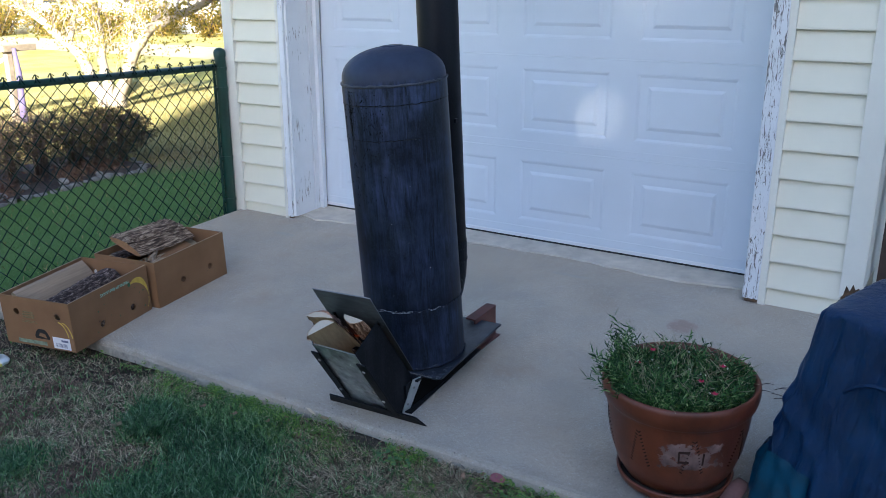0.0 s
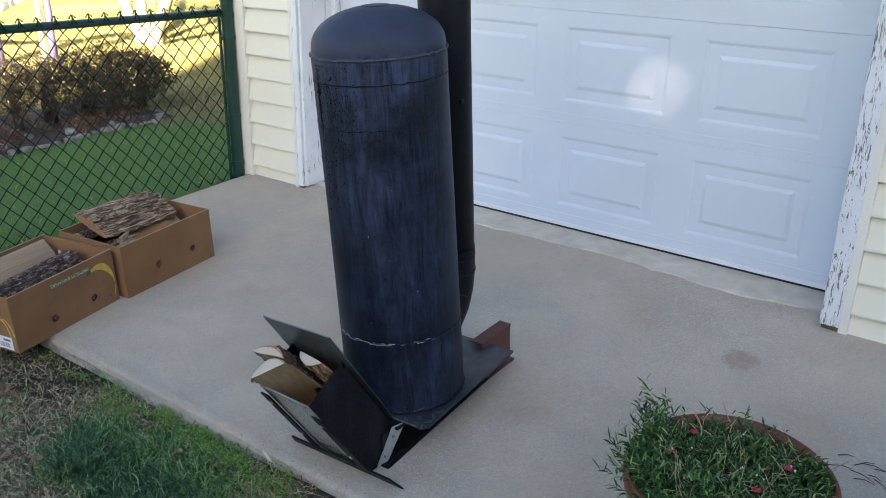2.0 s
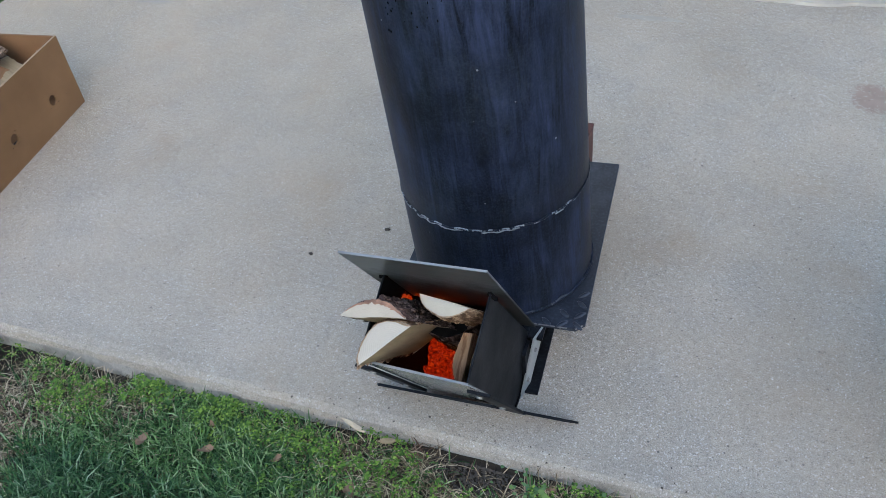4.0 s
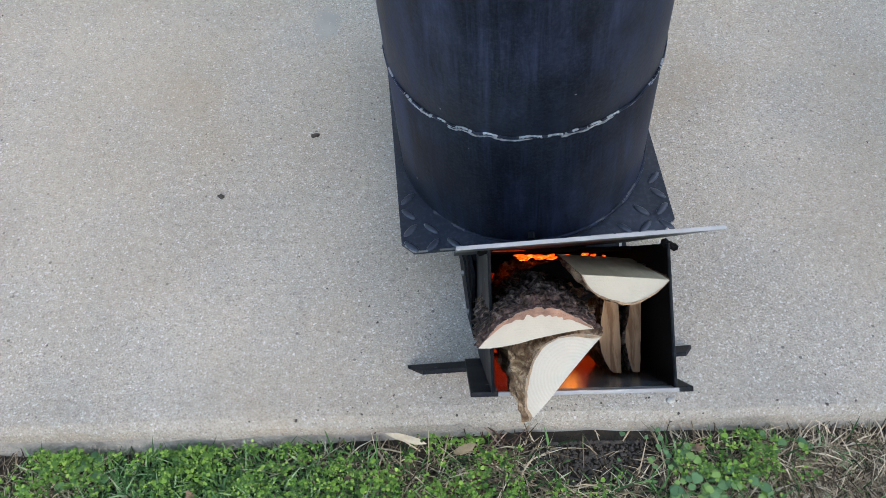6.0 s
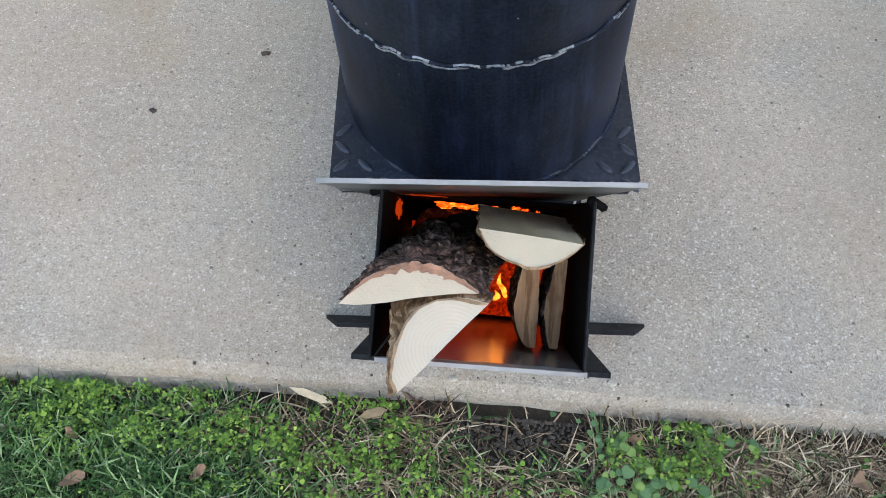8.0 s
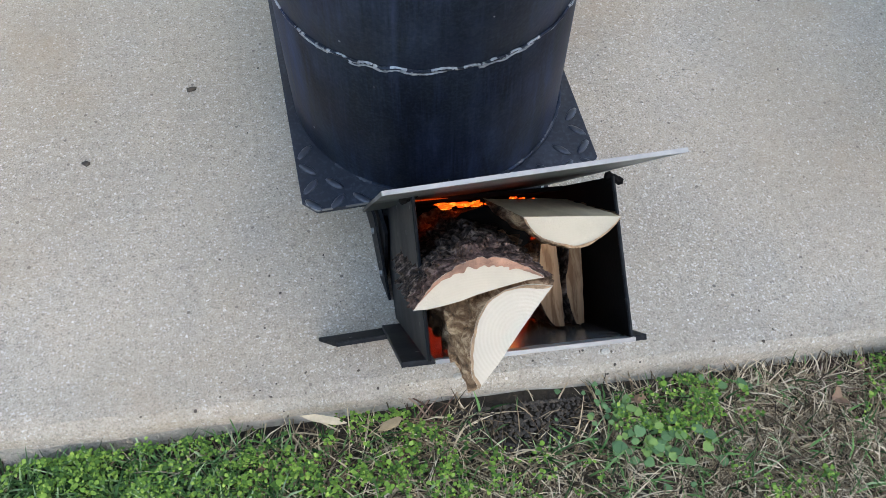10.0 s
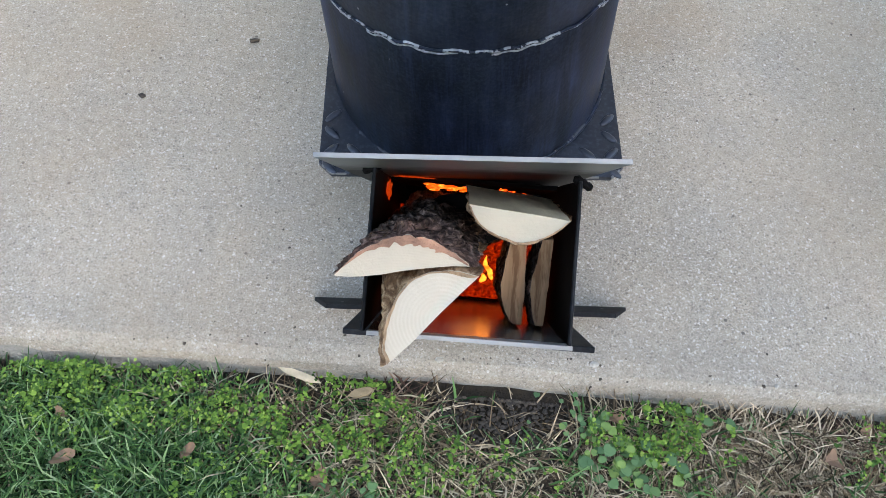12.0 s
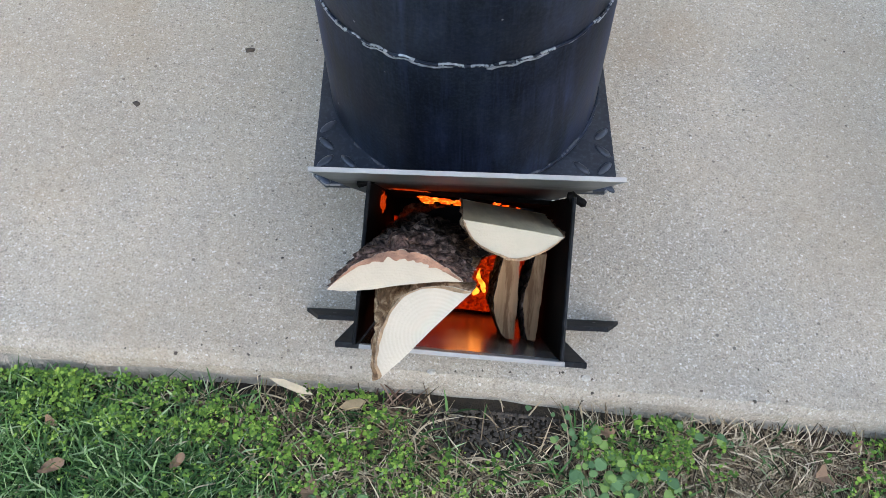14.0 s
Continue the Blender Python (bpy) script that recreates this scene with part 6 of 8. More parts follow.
        ln = rr.uniform(0.042, 0.095) * (1.0 + 0.75 * noise.noise((root.x * 17, root.y * 17, 2))) * (bush if bush == 1.0 else (1.3 if k % 2 else 1.6))
        inside = bush == 1.0
        for j in range(9):
            f = (j + 1) / 9
            q = root + lean * ln * f
            rad = math.hypot(q.x, q.y)
            if inside and rad > 0.208:
                q = Vector((q.x * 0.208 / rad, q.y * 0.208 / rad, q.z))
            for e in range(2):
                t = rr.random() * 2 * math.pi
                d = (lean * rr.uniform(0.5, 1.1) + Vector((math.cos(t), math.sin(t), rr.uniform(-0.1, 0.4))) * 0.9).normalized()
                blade(V, F, q, d, rr.uniform(0.014, 0.036), rr.uniform(0.0013, 0.0028), rr.uniform(-1, 1))
    for v in V:
        rad = math.hypot(v.x, v.y)
        left = v.x < -0.06 and abs(math.atan2(v.y, v.x)) > 1.9
        lim = 0.222 if v.x > 0.02 and v.y < 0.12 else 0.205 if v.y < 0.05 else 0.180
        if rad > lim and not left:
            v.x, v.y = v.x * lim / rad, v.y * lim / rad
        if v.z < 0.322 and 0.2 < rad < 0.238 and left:
            v.z = max(v.z, 0.318)
    raw("leaf_mass", V, F, "dianthus", plant)
    bm = bmesh.new()
    for k in range(190):
        r = 0.17 * math.sqrt(rr.random())
        a = rr.random() * 2 * math.pi
        p0 = Vector((r * math.cos(a), r * math.sin(a), 0.295))
        d = Vector((rr.gauss(0.1, 0.5), rr.gauss(0.0, 0.5), rr.uniform(0.15, 0.9))).normalized() * rr.uniform(0.05, 0.12)
        tube(bm, [p0, p0 + d * 0.6, p0 + d + Vector((rr.gauss(0, 0.012), rr.gauss(0, 0.012), -0.01))], [0.0011, 0.0009, 0.0006], 4)
    part("dry_stem", bm, "stem", plant, "straw-coloured dry stems")
    for k, (x, y, z) in enumerate(((-0.13, -0.02, 0.338), (-0.10, 0.06, 0.350), (0.07, -0.07, 0.337), (0.12, -0.15, 0.345), (0.12, 0.02, 0.35))):
        bm = bmesh.new()
        for j in range(5):
            a = 2 * math.pi * j / 5 + k
            c = Vector((x, y, z))
            d = Vector((math.cos(a), math.sin(a), 0.35))
            s_ = Vector((-math.sin(a), math.cos(a), 0.1))
            bm.faces.new([bm.verts.new(q) for q in (c, c + d * 0.006 + s_ * 0.004, c + d * 0.011 + s_ * 0.002, c + d * 0.0105 - s_ * 0.002, c + d * 0.006 - s_ * 0.004)])
        part("flower", bm, "petal", plant, "crimson flower")
    bm = bmesh.new()
    for k in range(16):
        r, a = 0.17 * math.sqrt(rr.random()), rr.random() * 6.283
        bmesh.ops.create_icosphere(bm, subdivisions=1, radius=rr.uniform(0.002, 0.0042), matrix=Matrix.Translation((r * math.cos(a), r * math.sin(a), rr.uniform(0.315, 0.35))))
    tagged(part("seed_head", bm, "petal_white", plant), "pale dry seed heads", kind="stuff")


build_pot()


def build_cover():
    """A covered grill under a draped blue cover: flat top, firm shoulders, long creases."""
    t = thing("covered_grill", on_slab(4.305, -1.545, -19), "grill under a creased blue nylon cover, standing on the slab", "grill cover")
    bm = bmesh.new()
    seg, nz, top = 240, 60, 0.665
    hx, hy = 0.375, 0.215

    def at(a, f, shrink=1.0):
        c, s_ = math.cos(a), math.sin(a)
        e = 0.16
        k = 1.0 / (abs(c) ** (2 / e) + abs(s_) ** (2 / e)) ** (e / 2)
        flare = (1 - f) ** 1.15 * (1.0 if f > 0.30 else 1.0 - 1.9 * (0.30 - f) ** 1.4)
        x, y = hx * k * c * shrink * (1 - 0.11 * f), hy * k * s_ * shrink * (1 - 0.08 * f)
        w = 2.4 * noise.noise((c * 1.7, s_ * 1.7, 3.0))
        fold = 0.5 - abs(math.sin(a * 6.5 + w + 0.7 * f))
        fold2 = 0.4 - abs(noise.noise((c * 7 + f * 1.2, s_ * 7, f * 1.3)))
        fold3 = 0.35 - abs(noise.noise((c * 3 + f * 3.5, s_ * 3 - f * 2.0, f * 4.0)))
        out = 0.115 * flare + (0.028 * fold * flare + 0.045 * fold2 * (0.25 + 0.75 * flare) + 0.028 * (0.3 - abs(noise.noise((c * 15, s_ * 15, f * 1.6)))) + 0.007 * (0.3 - abs(noise.noise((c * 26 + f * 4, s_ * 26, f * 5)))) + 0.030 * fold3 * min(1.0, 3 * (1 - f) + 0.15)) * (1 if shrink == 1.0 else 0)
        n = Vector((c * abs(c) ** 1.5 / hx, s_ * abs(s_) ** 1.5 / hy, 0)).normalized()
        z = 0.006 + top * f + 0.012 * noise.noise((c * 5, s_ * 5, 8)) * (1 - f)
        return Vector((x + n.x * out, y + n.y * out, z))
    rows = []
    for j in range(nz + 1):
        f = j / nz
        rows.append([bm.verts.new(at(2 * math.pi * i / seg, f)) for i in range(seg)])
    for q, dz in ((0.985, 0.010), (0.95, 0.016), (0.85, 0.020), (0.65, 0.024), (0.4, 0.028), (0.15, 0.03)):
        ring = []
        for i in range(seg):
            v = at(2 * math.pi * i / seg, 1.0, q)
            v.z += dz + 0.022 * (0.3 - abs(noise.noise((v.x * 6, v.y * 6, 3)))) * (1 - q) ** 0.3
            ring.append(bm.verts.new(v))
        rows.append(ring)
    for a, b in zip(rows, rows[1:]):
        for i in range(seg):
            bm.faces.new((a[i], a[(i + 1) % seg], b[(i + 1) % seg], b[i]))
    bm.faces.new(rows[-1])
    part("cover", bm, "tarp", t, smooth=True)
    # teal lower panel sewn to the front corner
    bm = bmesh.new()
    rows = []
    for j in range(13):
        f = 0.02 + 0.30 * j / 12
        rows.append([])
        for i in range(30):
            a = math.pi * (1.13 + 0.20 * i / 29)
            v = at(a, f)
            rows[-1].append(bm.verts.new((v.x * 1.004 - 0.003, v.y * 1.004 - 0.004, v.z)))
    for a, b in zip(rows, rows[1:]):
        for i in range(29):
            bm.faces.new((a[i], a[i + 1], b[i + 1], b[i]))
    part("lower_panel", bm, "teal", t, "teal nylon lower panel", smooth=True)
    bm = bmesh.new()
    tube(bm, [(-0.20 + 0.20 * k / 10, -0.262 - 0.02 * math.sin(math.pi * k / 10), 0.50 + 0.06 * math.sin(math.pi * k / 10)) for k in range(11)], 0.007, 6)
    part("strap", bm, "tarp", t, "blue webbing handle")


build_cover()

# ---- chain-link fence ----


def build_fence():
    f = thing("chain_link_fence", Matrix.Translation((-0.10, 0.0, 0.0)), "green coated chain-link fence with a round top rail", "fence")
    post = part("post", lathe(bmesh.new(), [(0.0, -0.2), (0.036, -0.2), (0.036, 1.055), (0.0, 1.055)], 24), "green_paint", f, smooth=False, m=Matrix.Translation((0.012, -0.06, 0)))
    part("post_cap", lathe(bmesh.new(), [(0.039, 1.035), (0.040, 1.06), (0.036, 1.075), (0.02, 1.09), (0.0, 1.094)], 24), "green_paint", post, smooth=True)
    for z in (0.945, 0.815, 0.352, 0.06):
        bm = bmesh.new()
        lathe(bm, [(0.036, z), (0.0395, z), (0.0395, z + 0.022), (0.036, z + 0.022)], 24)
        box(bm, -0.008, 0.008, -0.062, -0.036, z, z + 0.022, 0.001)
        part("band", bm, "green_paint", post)
    y_end = -5.2
    part("top_rail", tube(bmesh.new(), [(0, -0.07, 0.968), (0, -1.5, 0.985), (0, y_end, 1.02)], 0.021, 14), "green_paint", f, smooth=True)
    far = part("post", lathe(bmesh.new(), [(0.0, -0.3), (0.032, -0.3), (0.032, 1.0), (0.0, 1.0)], 20), "green_paint", f, m=Matrix.Translation((0.0, -3.3, 0)))
    part("tension_bar", B(-0.004, 0.004, -0.118, -0.102, -0.04, 0.955, 0.001), "green_paint", f)
    # woven wires
    bm = bmesh.new()
    cell, wr = 0.045, 0.0036
    n = int((-0.11 - y_end) / cell)
    for i in range(n):
        y = -0.11 - i * cell
        rail = 0.968 + 0.0095 * (-y)
        bot = ground_z(-0.1, y) + 0.015
        zc, k, pts = rail + 0.012, 0, []
        while zc > bot:
            dy = cell * (0.5 if (k + i) % 2 else -0.5)
            pts.append((0.003 * (1 if k % 2 else -1) + (0.024 if k < 1 else 0.0), y + dy + 0.002 * noise.noise((i, k * 0.3, 0)), zc))
            zc -= cell * 1.07
            k += 1
        # twisted barb over the rail
        if pts and i % 2:
            tube(bm, pts, wr, 4, False)
        elif pts:
            y0 = pts[0][1]
            pts = [(0.024, y0 + 0.020, rail + 0.034), (0.024, y0 + 0.004, rail + 0.050)] + pts
            tube(bm, pts, wr, 4, False)
            tube(bm, [(0.022, y0 - 0.016, rail + 0.030), (0.022, y0 - 0.003, rail + 0.050), (0.022, y0 + 0.016, rail + 0.016), (0.022, y0 + 0.026, rail + 0.002)], wr, 4, False)
    part("woven_wire", bm, "wire", f)


build_fence()

# ---- lawn, clover and litter ----


def blades(name, spots, material, label, category, wid=(0.0012, 0.0027), flat=0.0):
    """Blades of grass, five points each, standing at spots of (x, y, height)."""
    n = len(spots)
    rr = np.random.RandomState(len(name) + n)
    P = np.array(spots)
    base = np.stack([P[:, 0], P[:, 1], np.array([ground_z(x, y) - 0.004 for x, y in P[:, :2]])], 1)
    h = P[:, 2]
    az = rr.rand(n) * 2 * np.pi
    lean = np.abs(rr.randn(n)) * 0.45 + 0.25 + flat
    d = np.stack([np.cos(az) * np.sin(lean), np.sin(az) * np.sin(lean), np.cos(lean)], 1)
    l2 = np.minimum(lean + 0.3 + rr.rand(n) * 0.6, 1.62)
    d2 = np.stack([np.cos(az) * np.sin(l2), np.sin(az) * np.sin(l2), np.cos(l2)], 1)
    w = (wid[0] + rr.rand(n) * (wid[1] - wid[0]))[:, None]
    tw = az + np.pi / 2 + rr.randn(n) * 0.5
    s = np.stack([np.cos(tw), np.sin(tw), rr.randn(n) * 0.2], 1) * w
    mid = base + d * (h * 0.55)[:, None]
    tip = mid + d2 * (h * 0.45)[:, None]
    V = np.stack([base - s, base + s, mid - s * 0.85, mid + s * 0.85, tip], 1).reshape(-1, 3)
    i = np.arange(n) * 5
    me = bpy.data.meshes.new(name)
    quads = np.stack([i, i + 1, i + 3, i + 2], 1)
    tris = np.stack([i + 2, i + 3, i + 4], 1)
    me.vertices.add(len(V))
    me.vertices.foreach_set("co", V.astype(np.float32).ravel())
    loops = np.concatenate([quads.ravel(), tris.ravel()])
    me.loops.add(len(loops))
    me.loops.foreach_set("vertex_index", loops.astype(np.int32))
    me.polygons.add(2 * n)
    me.polygons.foreach_set("loop_start", np.concatenate([np.arange(n) * 4, 4 * n + np.arange(n) * 3]).astype(np.int32))
    me.polygons.foreach_set("loop_total", np.concatenate([np.full(n, 4), np.full(n, 3)]).astype(np.int32))
    me.update(calc_edges=True)
    me.materials.append(M[material])
    tagged(new(name, me), label, category, kind="stuff")


EDGE_Y = -1.897
TUFTS = ((1.68, -2.24, 0.13, 0.085), (2.18, -2.36, 0.21, 0.065), (2.06, -2.10, 0.14, 0.055), (1.5, -2.70, 0.16, 0.06), (1.85, -1.98, 0.12, 0.055), (2.45, -2.50, 0.18, 0.05), (2.05, -2.62, 0.22, 0.06), (2.75, -2.25, 0.08, 0.05), (2.92, -2.34, 0.13, 0.05), (2.96, -2.22, 0.07, 0.045), (1.62, -2.13, 0.12, 0.05), (1.95, -2.22, 0.16, 0.055))


def greenness(x, y):
    g = -0.22 + 0.95 * noise.noise((x * 1.1 + 3, y * 1.1, 2)) + 0.45 * noise.noise((x * 3.3, y * 3.3, 5))
    for tx, ty, r, _ in TUFTS:
        g += 1.35 * math.exp(-((x - tx) ** 2 + (y - ty) ** 2) / (r * r))
    if x > 2.76 and y > -2.6:
        g -= 0.85 * min(1.0, (x - 2.76) / 0.06)
    if x < 1.0:
        g -= 0.25
    if y < -2.3:
        g -= 0.18
    if 1.45 < x < 2.45 and y > -2.15:
        g += 0.30
    return g


def bare(x, y):
    return ((x - 2.50) / 0.095) ** 2 + ((y + 1.928) / 0.038) ** 2 < 1 + 0.5 * noise.noise((x * 14, y * 14, 3))


def build_lawn():
    rr = random.Random(31)
    green, dead, tuft, thatch = [], [], [], []

    def scatter(x0, x1, y0, y1, per_m2, hg, hd):
        for k in range(int((x1 - x0) * (y1 - y0) * per_m2)):
            x, y = rr.uniform(x0, x1), rr.uniform(y0, y1)
            if bare(x, y) and rr.random() < 0.93:
                continue
            if -0.03 < x < 6 and y > EDGE_Y - 0.004 - 0.012 * rr.random():
                continue
            g = greenness(x, y)
            tall = 1.0
            for tx, ty, r, hh in TUFTS:
                if (x - tx) ** 2 + (y - ty) ** 2 < (r * 0.75) ** 2:
                    tall = max(tall, hh / 0.05)
            if rr.random() < min(0.94, max(0.12, g)):
                (tuft if y < -2.12 and rr.random() < 1.6 * (g - 0.42) else green).append((x, y, rr.uniform(*hg) * tall))
            elif noise.noise((x * 2.6 + 1.7, y * 2.6, 9)) + 0.5 * noise.noise((x * 7, y * 7, 3)) > (0.22 if x < 1.75 else 0.36):
                thatch.append((x, y, rr.uniform(*hd)))
            else:
                dead.append((x, y, rr.uniform(*hd)))
    scatter(1.35, 3.5, -2.16, EDGE_Y, 56000, (0.020, 0.066), (0.025, 0.080))
    for k in range(4600):
        dead.append((rr.uniform(2.74, 3.02), rr.uniform(-2.16, EDGE_Y - 0.004), rr.uniform(0.03, 0.085)))
    scatter(-0.2, 1.35, -2.5, EDGE_Y, 17000, (0.02, 0.055), (0.025, 0.065))
    scatter(1.0, 3.3, -2.95, -2.16, 21000, (0.022, 0.06), (0.03, 0.07))
    scatter(0.2, 3.9, -3.4, -2.16, 15000, (0.022, 0.06), (0.03, 0.07))
    for tx, ty, r, hh in TUFTS[:4] + TUFTS[6:7]:
        for k in range(int(60000 * r * r)):
            tuft.append((tx + rr.gauss(0, 0.42) * r, ty + rr.gauss(0, 0.42) * r, rr.uniform(0.5, 1.0) * hh))
    scatter(0.0, 5.2, -4.6, -3.4, 3600, (0.03, 0.07), (0.035, 0.08))
    scatter(3.9, 6.0, -3.4, EDGE_Y, 3600, (0.03, 0.07), (0.035, 0.08))
    scatter(-0.2, 5.6, -6.2, -4.6, 1800, (0.03, 0.08), (0.04, 0.085))
    scatter(3.5, 3.9, -2.16, EDGE_Y, 9000, (0.02, 0.055), (0.03, 0.065))
    scatter(-1.2, 0.2, -3.4, -2.4, 5000, (0.02, 0.06), (0.03, 0.07))
    blades("grass", green, "lawn", "uneven green lawn grass along the slab edge", "grass", (0.0010, 0.0021), 0.10)
    blades("dead_grass", dead, "straw", "dry straw-coloured dead grass lying in the lawn", "dead grass", (0.0006, 0.0014), 0.62)
    blades("grass_tuft", tuft, "tuft", "tall tufts of dark green grass in the thin lawn", "grass", (0.0010, 0.0022), 0.10)
    blades("thatch", thatch, "thatch", "reddish brown dead thatch lying in the lawn", "dead grass", (0.0007, 0.0015), 0.70)
    lawn, dormant = [], []
    for k in range(150000):
        x = -0.06 - 7.2 * rr.random() ** 1.4
        y = rr.uniform(-3.2, 5.2)
        if -2.75 < x < -1.82 and y < 0.75:
            continue
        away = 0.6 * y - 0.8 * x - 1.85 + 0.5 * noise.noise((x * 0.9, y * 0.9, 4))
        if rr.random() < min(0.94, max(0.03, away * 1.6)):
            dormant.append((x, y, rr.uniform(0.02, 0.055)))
        else:
            lawn.append((x, y, rr.uniform(0.018, 0.042)))
    blades("lawn", lawn, "turf", "short green lawn behind the chain-link fence", "lawn", (0.0012, 0.0026), 0.15)
    blades("dormant_lawn", dormant, "dormant", "dormant lawn beyond the hedge, tinted with the low sun's yellow", "lawn", (0.002, 0.0045))
    # clover and broad weeds by the edge
    CV, CF = [], []
    WV, WF = [], []

    def leaf(V, F, c, a, r, tilt, wide=1.0):
        u = Vector((math.cos(a), math.sin(a), tilt * 0.5)).normalized()
        s = Vector((-math.sin(a), math.cos(a), tilt * 0.35)).normalized()
        i = len(V)
        rim = [(0.0, 0.0), (0.28, 0.30), (0.62, 0.47), (0.92, 0.36), (1.05, 0.12), (0.98, 0.0), (1.05, -0.12), (0.92, -0.36), (0.62, -0.47), (0.28, -0.30)]
        up = u.cross(s) * 0.12 * r
        V.extend([c + u * r * p + s * r * q * wide + up * abs(q) * 2 for p, q in rim])
        F.append(tuple(range(i, i + 10)))
    patches = [(1.62, -1.975, 0.06, 60), (1.50, -2.0, 0.06, 40), (1.80, -1.985, 0.09, 90), (1.95, -2.0, 0.10, 170), (2.08, -1.975, 0.08, 200), (2.20, -2.02, 0.10, 260), (2.33, -2.06, 0.10, 240), (2.42, -2.10, 0.08, 120), (2.12, -2.12, 0.13, 150), (2.69, -1.99, 0.06, 260), (2.73, -2.04, 0.04, 120), (2.65, -2.02, 0.04, 50), (3.06, -1.955, 0.07, 230), (3.14, -2.03, 0.09, 330), (3.27, -2.0, 0.09, 240), (1.25, -1.98, 0.10, 150), (1.40, -1.96, 0.07, 90), (1.72, -1.97, 0.07, 110), (2.5, -2.14, 0.07, 60), (1.0, -2.02, 0.08, 40), (1.54, -2.10, 0.09, 240), (1.47, -2.06, 0.06, 120), (1.91, -2.00, 0.07, 150), (2.24, -2.12, 0.09, 200), (2.42, -2.16, 0.06, 120), (2.84, -2.22, 0.06, 150), (2.80, -2.36, 0.07, 120), (1.70, -1.96, 0.08, 240), (1.88, -1.97, 0.08, 240), (2.02, -1.96, 0.07, 160)]
    for cx, cy, r, n in patches:
        cy, r, n = EDGE_Y + (cy + 1.94) * 0.62 - 0.008, r * (0.85 if cx > 2.4 else 0.62), int(n * (0.80 if cx < 1.9 else 0.60))
        clumps = [(cx + rr.gauss(0, r * 0.8), cy + rr.gauss(0, r * 0.55), rr.uniform(0.010, 0.022)) for k in range(max(2, n // 12))]
        for k in range(n):
            gx, gy, gr = rr.choice(clumps)
            x, y = gx + rr.gauss(0, gr), min(EDGE_Y - 0.004, gy + rr.gauss(0, gr * 0.8))
            z = ground_z(x, y) + rr.uniform(0.012, 0.030) + max(0.0, 0.022 - 0.8 * math.hypot(x - gx, y - gy))
            a0 = rr.random() * 6.28
            s = rr.uniform(0.0028, 0.0058) * (1.35 if rr.random() < 0.18 else 1.0)
            for j in range(rr.choice((3, 3, 4, 5))):
                leaf(CV, CF, Vector((x + rr.gauss(0, 0.0022), y + rr.gauss(0, 0.0022), z + rr.gauss(0, 0.003))), a0 + j * 2.094 + rr.gauss(0, 0.5), s * rr.uniform(0.65, 1.2), rr.uniform(-0.9, 1.1), rr.uniform(0.75, 1.15))
    ob = raw("clover", CV, CF, "clover", smooth=False)
    tagged(ob, "bright green clover growing against the slab edge", "clover", kind="stuff")
    for cx, cy, n, r in ((2.64, -2.06, 16, 0.022), (2.61, -2.0, 9, 0.016), (2.68, -2.10, 10, 0.020), (2.57, -1.965, 6, 0.012), (1.72, -1.975, 12, 0.020), (2.75, -1.97, 6, 0.018), (2.30, -2.16, 8, 0.016), (3.12, -2.05, 8, 0.018)):
        cy = EDGE_Y + (cy + 1.94) * 0.62 - 0.006
        for k in range(2 * n):
            x, y = cx + rr.gauss(0, 0.026), min(EDGE_Y - 0.003, cy + rr.gauss(0, 0.016))
            leaf(WV, WF, Vector((x, y, ground_z(x, y) + rr.uniform(0.012, 0.035))), rr.random() * 6.28, r * rr.uniform(0.40, 0.85), rr.uniform(-0.3, 0.6), 1.2)
    ob = raw("weed", WV, WF, "weed")
    tagged(ob, "dull green broad-leaved weeds by the slab edge", "weeds", kind="stuff")

    bm = bmesh.new()
    for k in range(900):
        x, y = rr.gauss(2.50, 0.07), min(EDGE_Y - 0.006, rr.gauss(-1.932, 0.03))
        r = bmesh.ops.create_icosphere(bm, subdivisions=1, radius=rr.uniform(0.0010, 0.0034), matrix=Matrix.Translation((x, y, ground_z(x, y) + 0.001)))
        for v in r["verts"]:
            v.co += Vector((rr.gauss(0, 0.0005), rr.gauss(0, 0.0005), rr.gauss(0, 0.0004)))
    tagged(part("soil_crumb", bm, "crumb"), "dark crumbs of bare soil at the slab edge", "soil", kind="stuff")

    def fallen(x, y, size, mat, label, a, lift=0.03, name="fallen_leaf", thin=0.6):
        bm = bmesh.new()
        rim = []
        for i in range(14):
            t = 2 * math.pi * i / 14
            r = size * (1 + 0.22 * math.cos(3 * t + a) + 0.10 * math.sin(7 * t))
            rim.append((r * math.cos(t), r * thin * math.sin(t), 0.006 * math.sin(2 * t + a) + 0.22 * size * abs(math.sin(t))))
        top = [bm.verts.new(p) for p in rim]
        c = bm.verts.new((0, 0, -0.002))
        for i in range(14):
            bm.faces.new((top[i], top[(i + 1) % 14], c))
        z = ground_z(x, y) + lift
        ob = part(name, bm, mat, m=pose(x, y, z, rr.uniform(-12, 12), rr.uniform(-12, 12), degrees_(a)))
        tagged(ob, label, "leaf", "fallen leaves")

    def degrees_(a):
        return a * 57.3
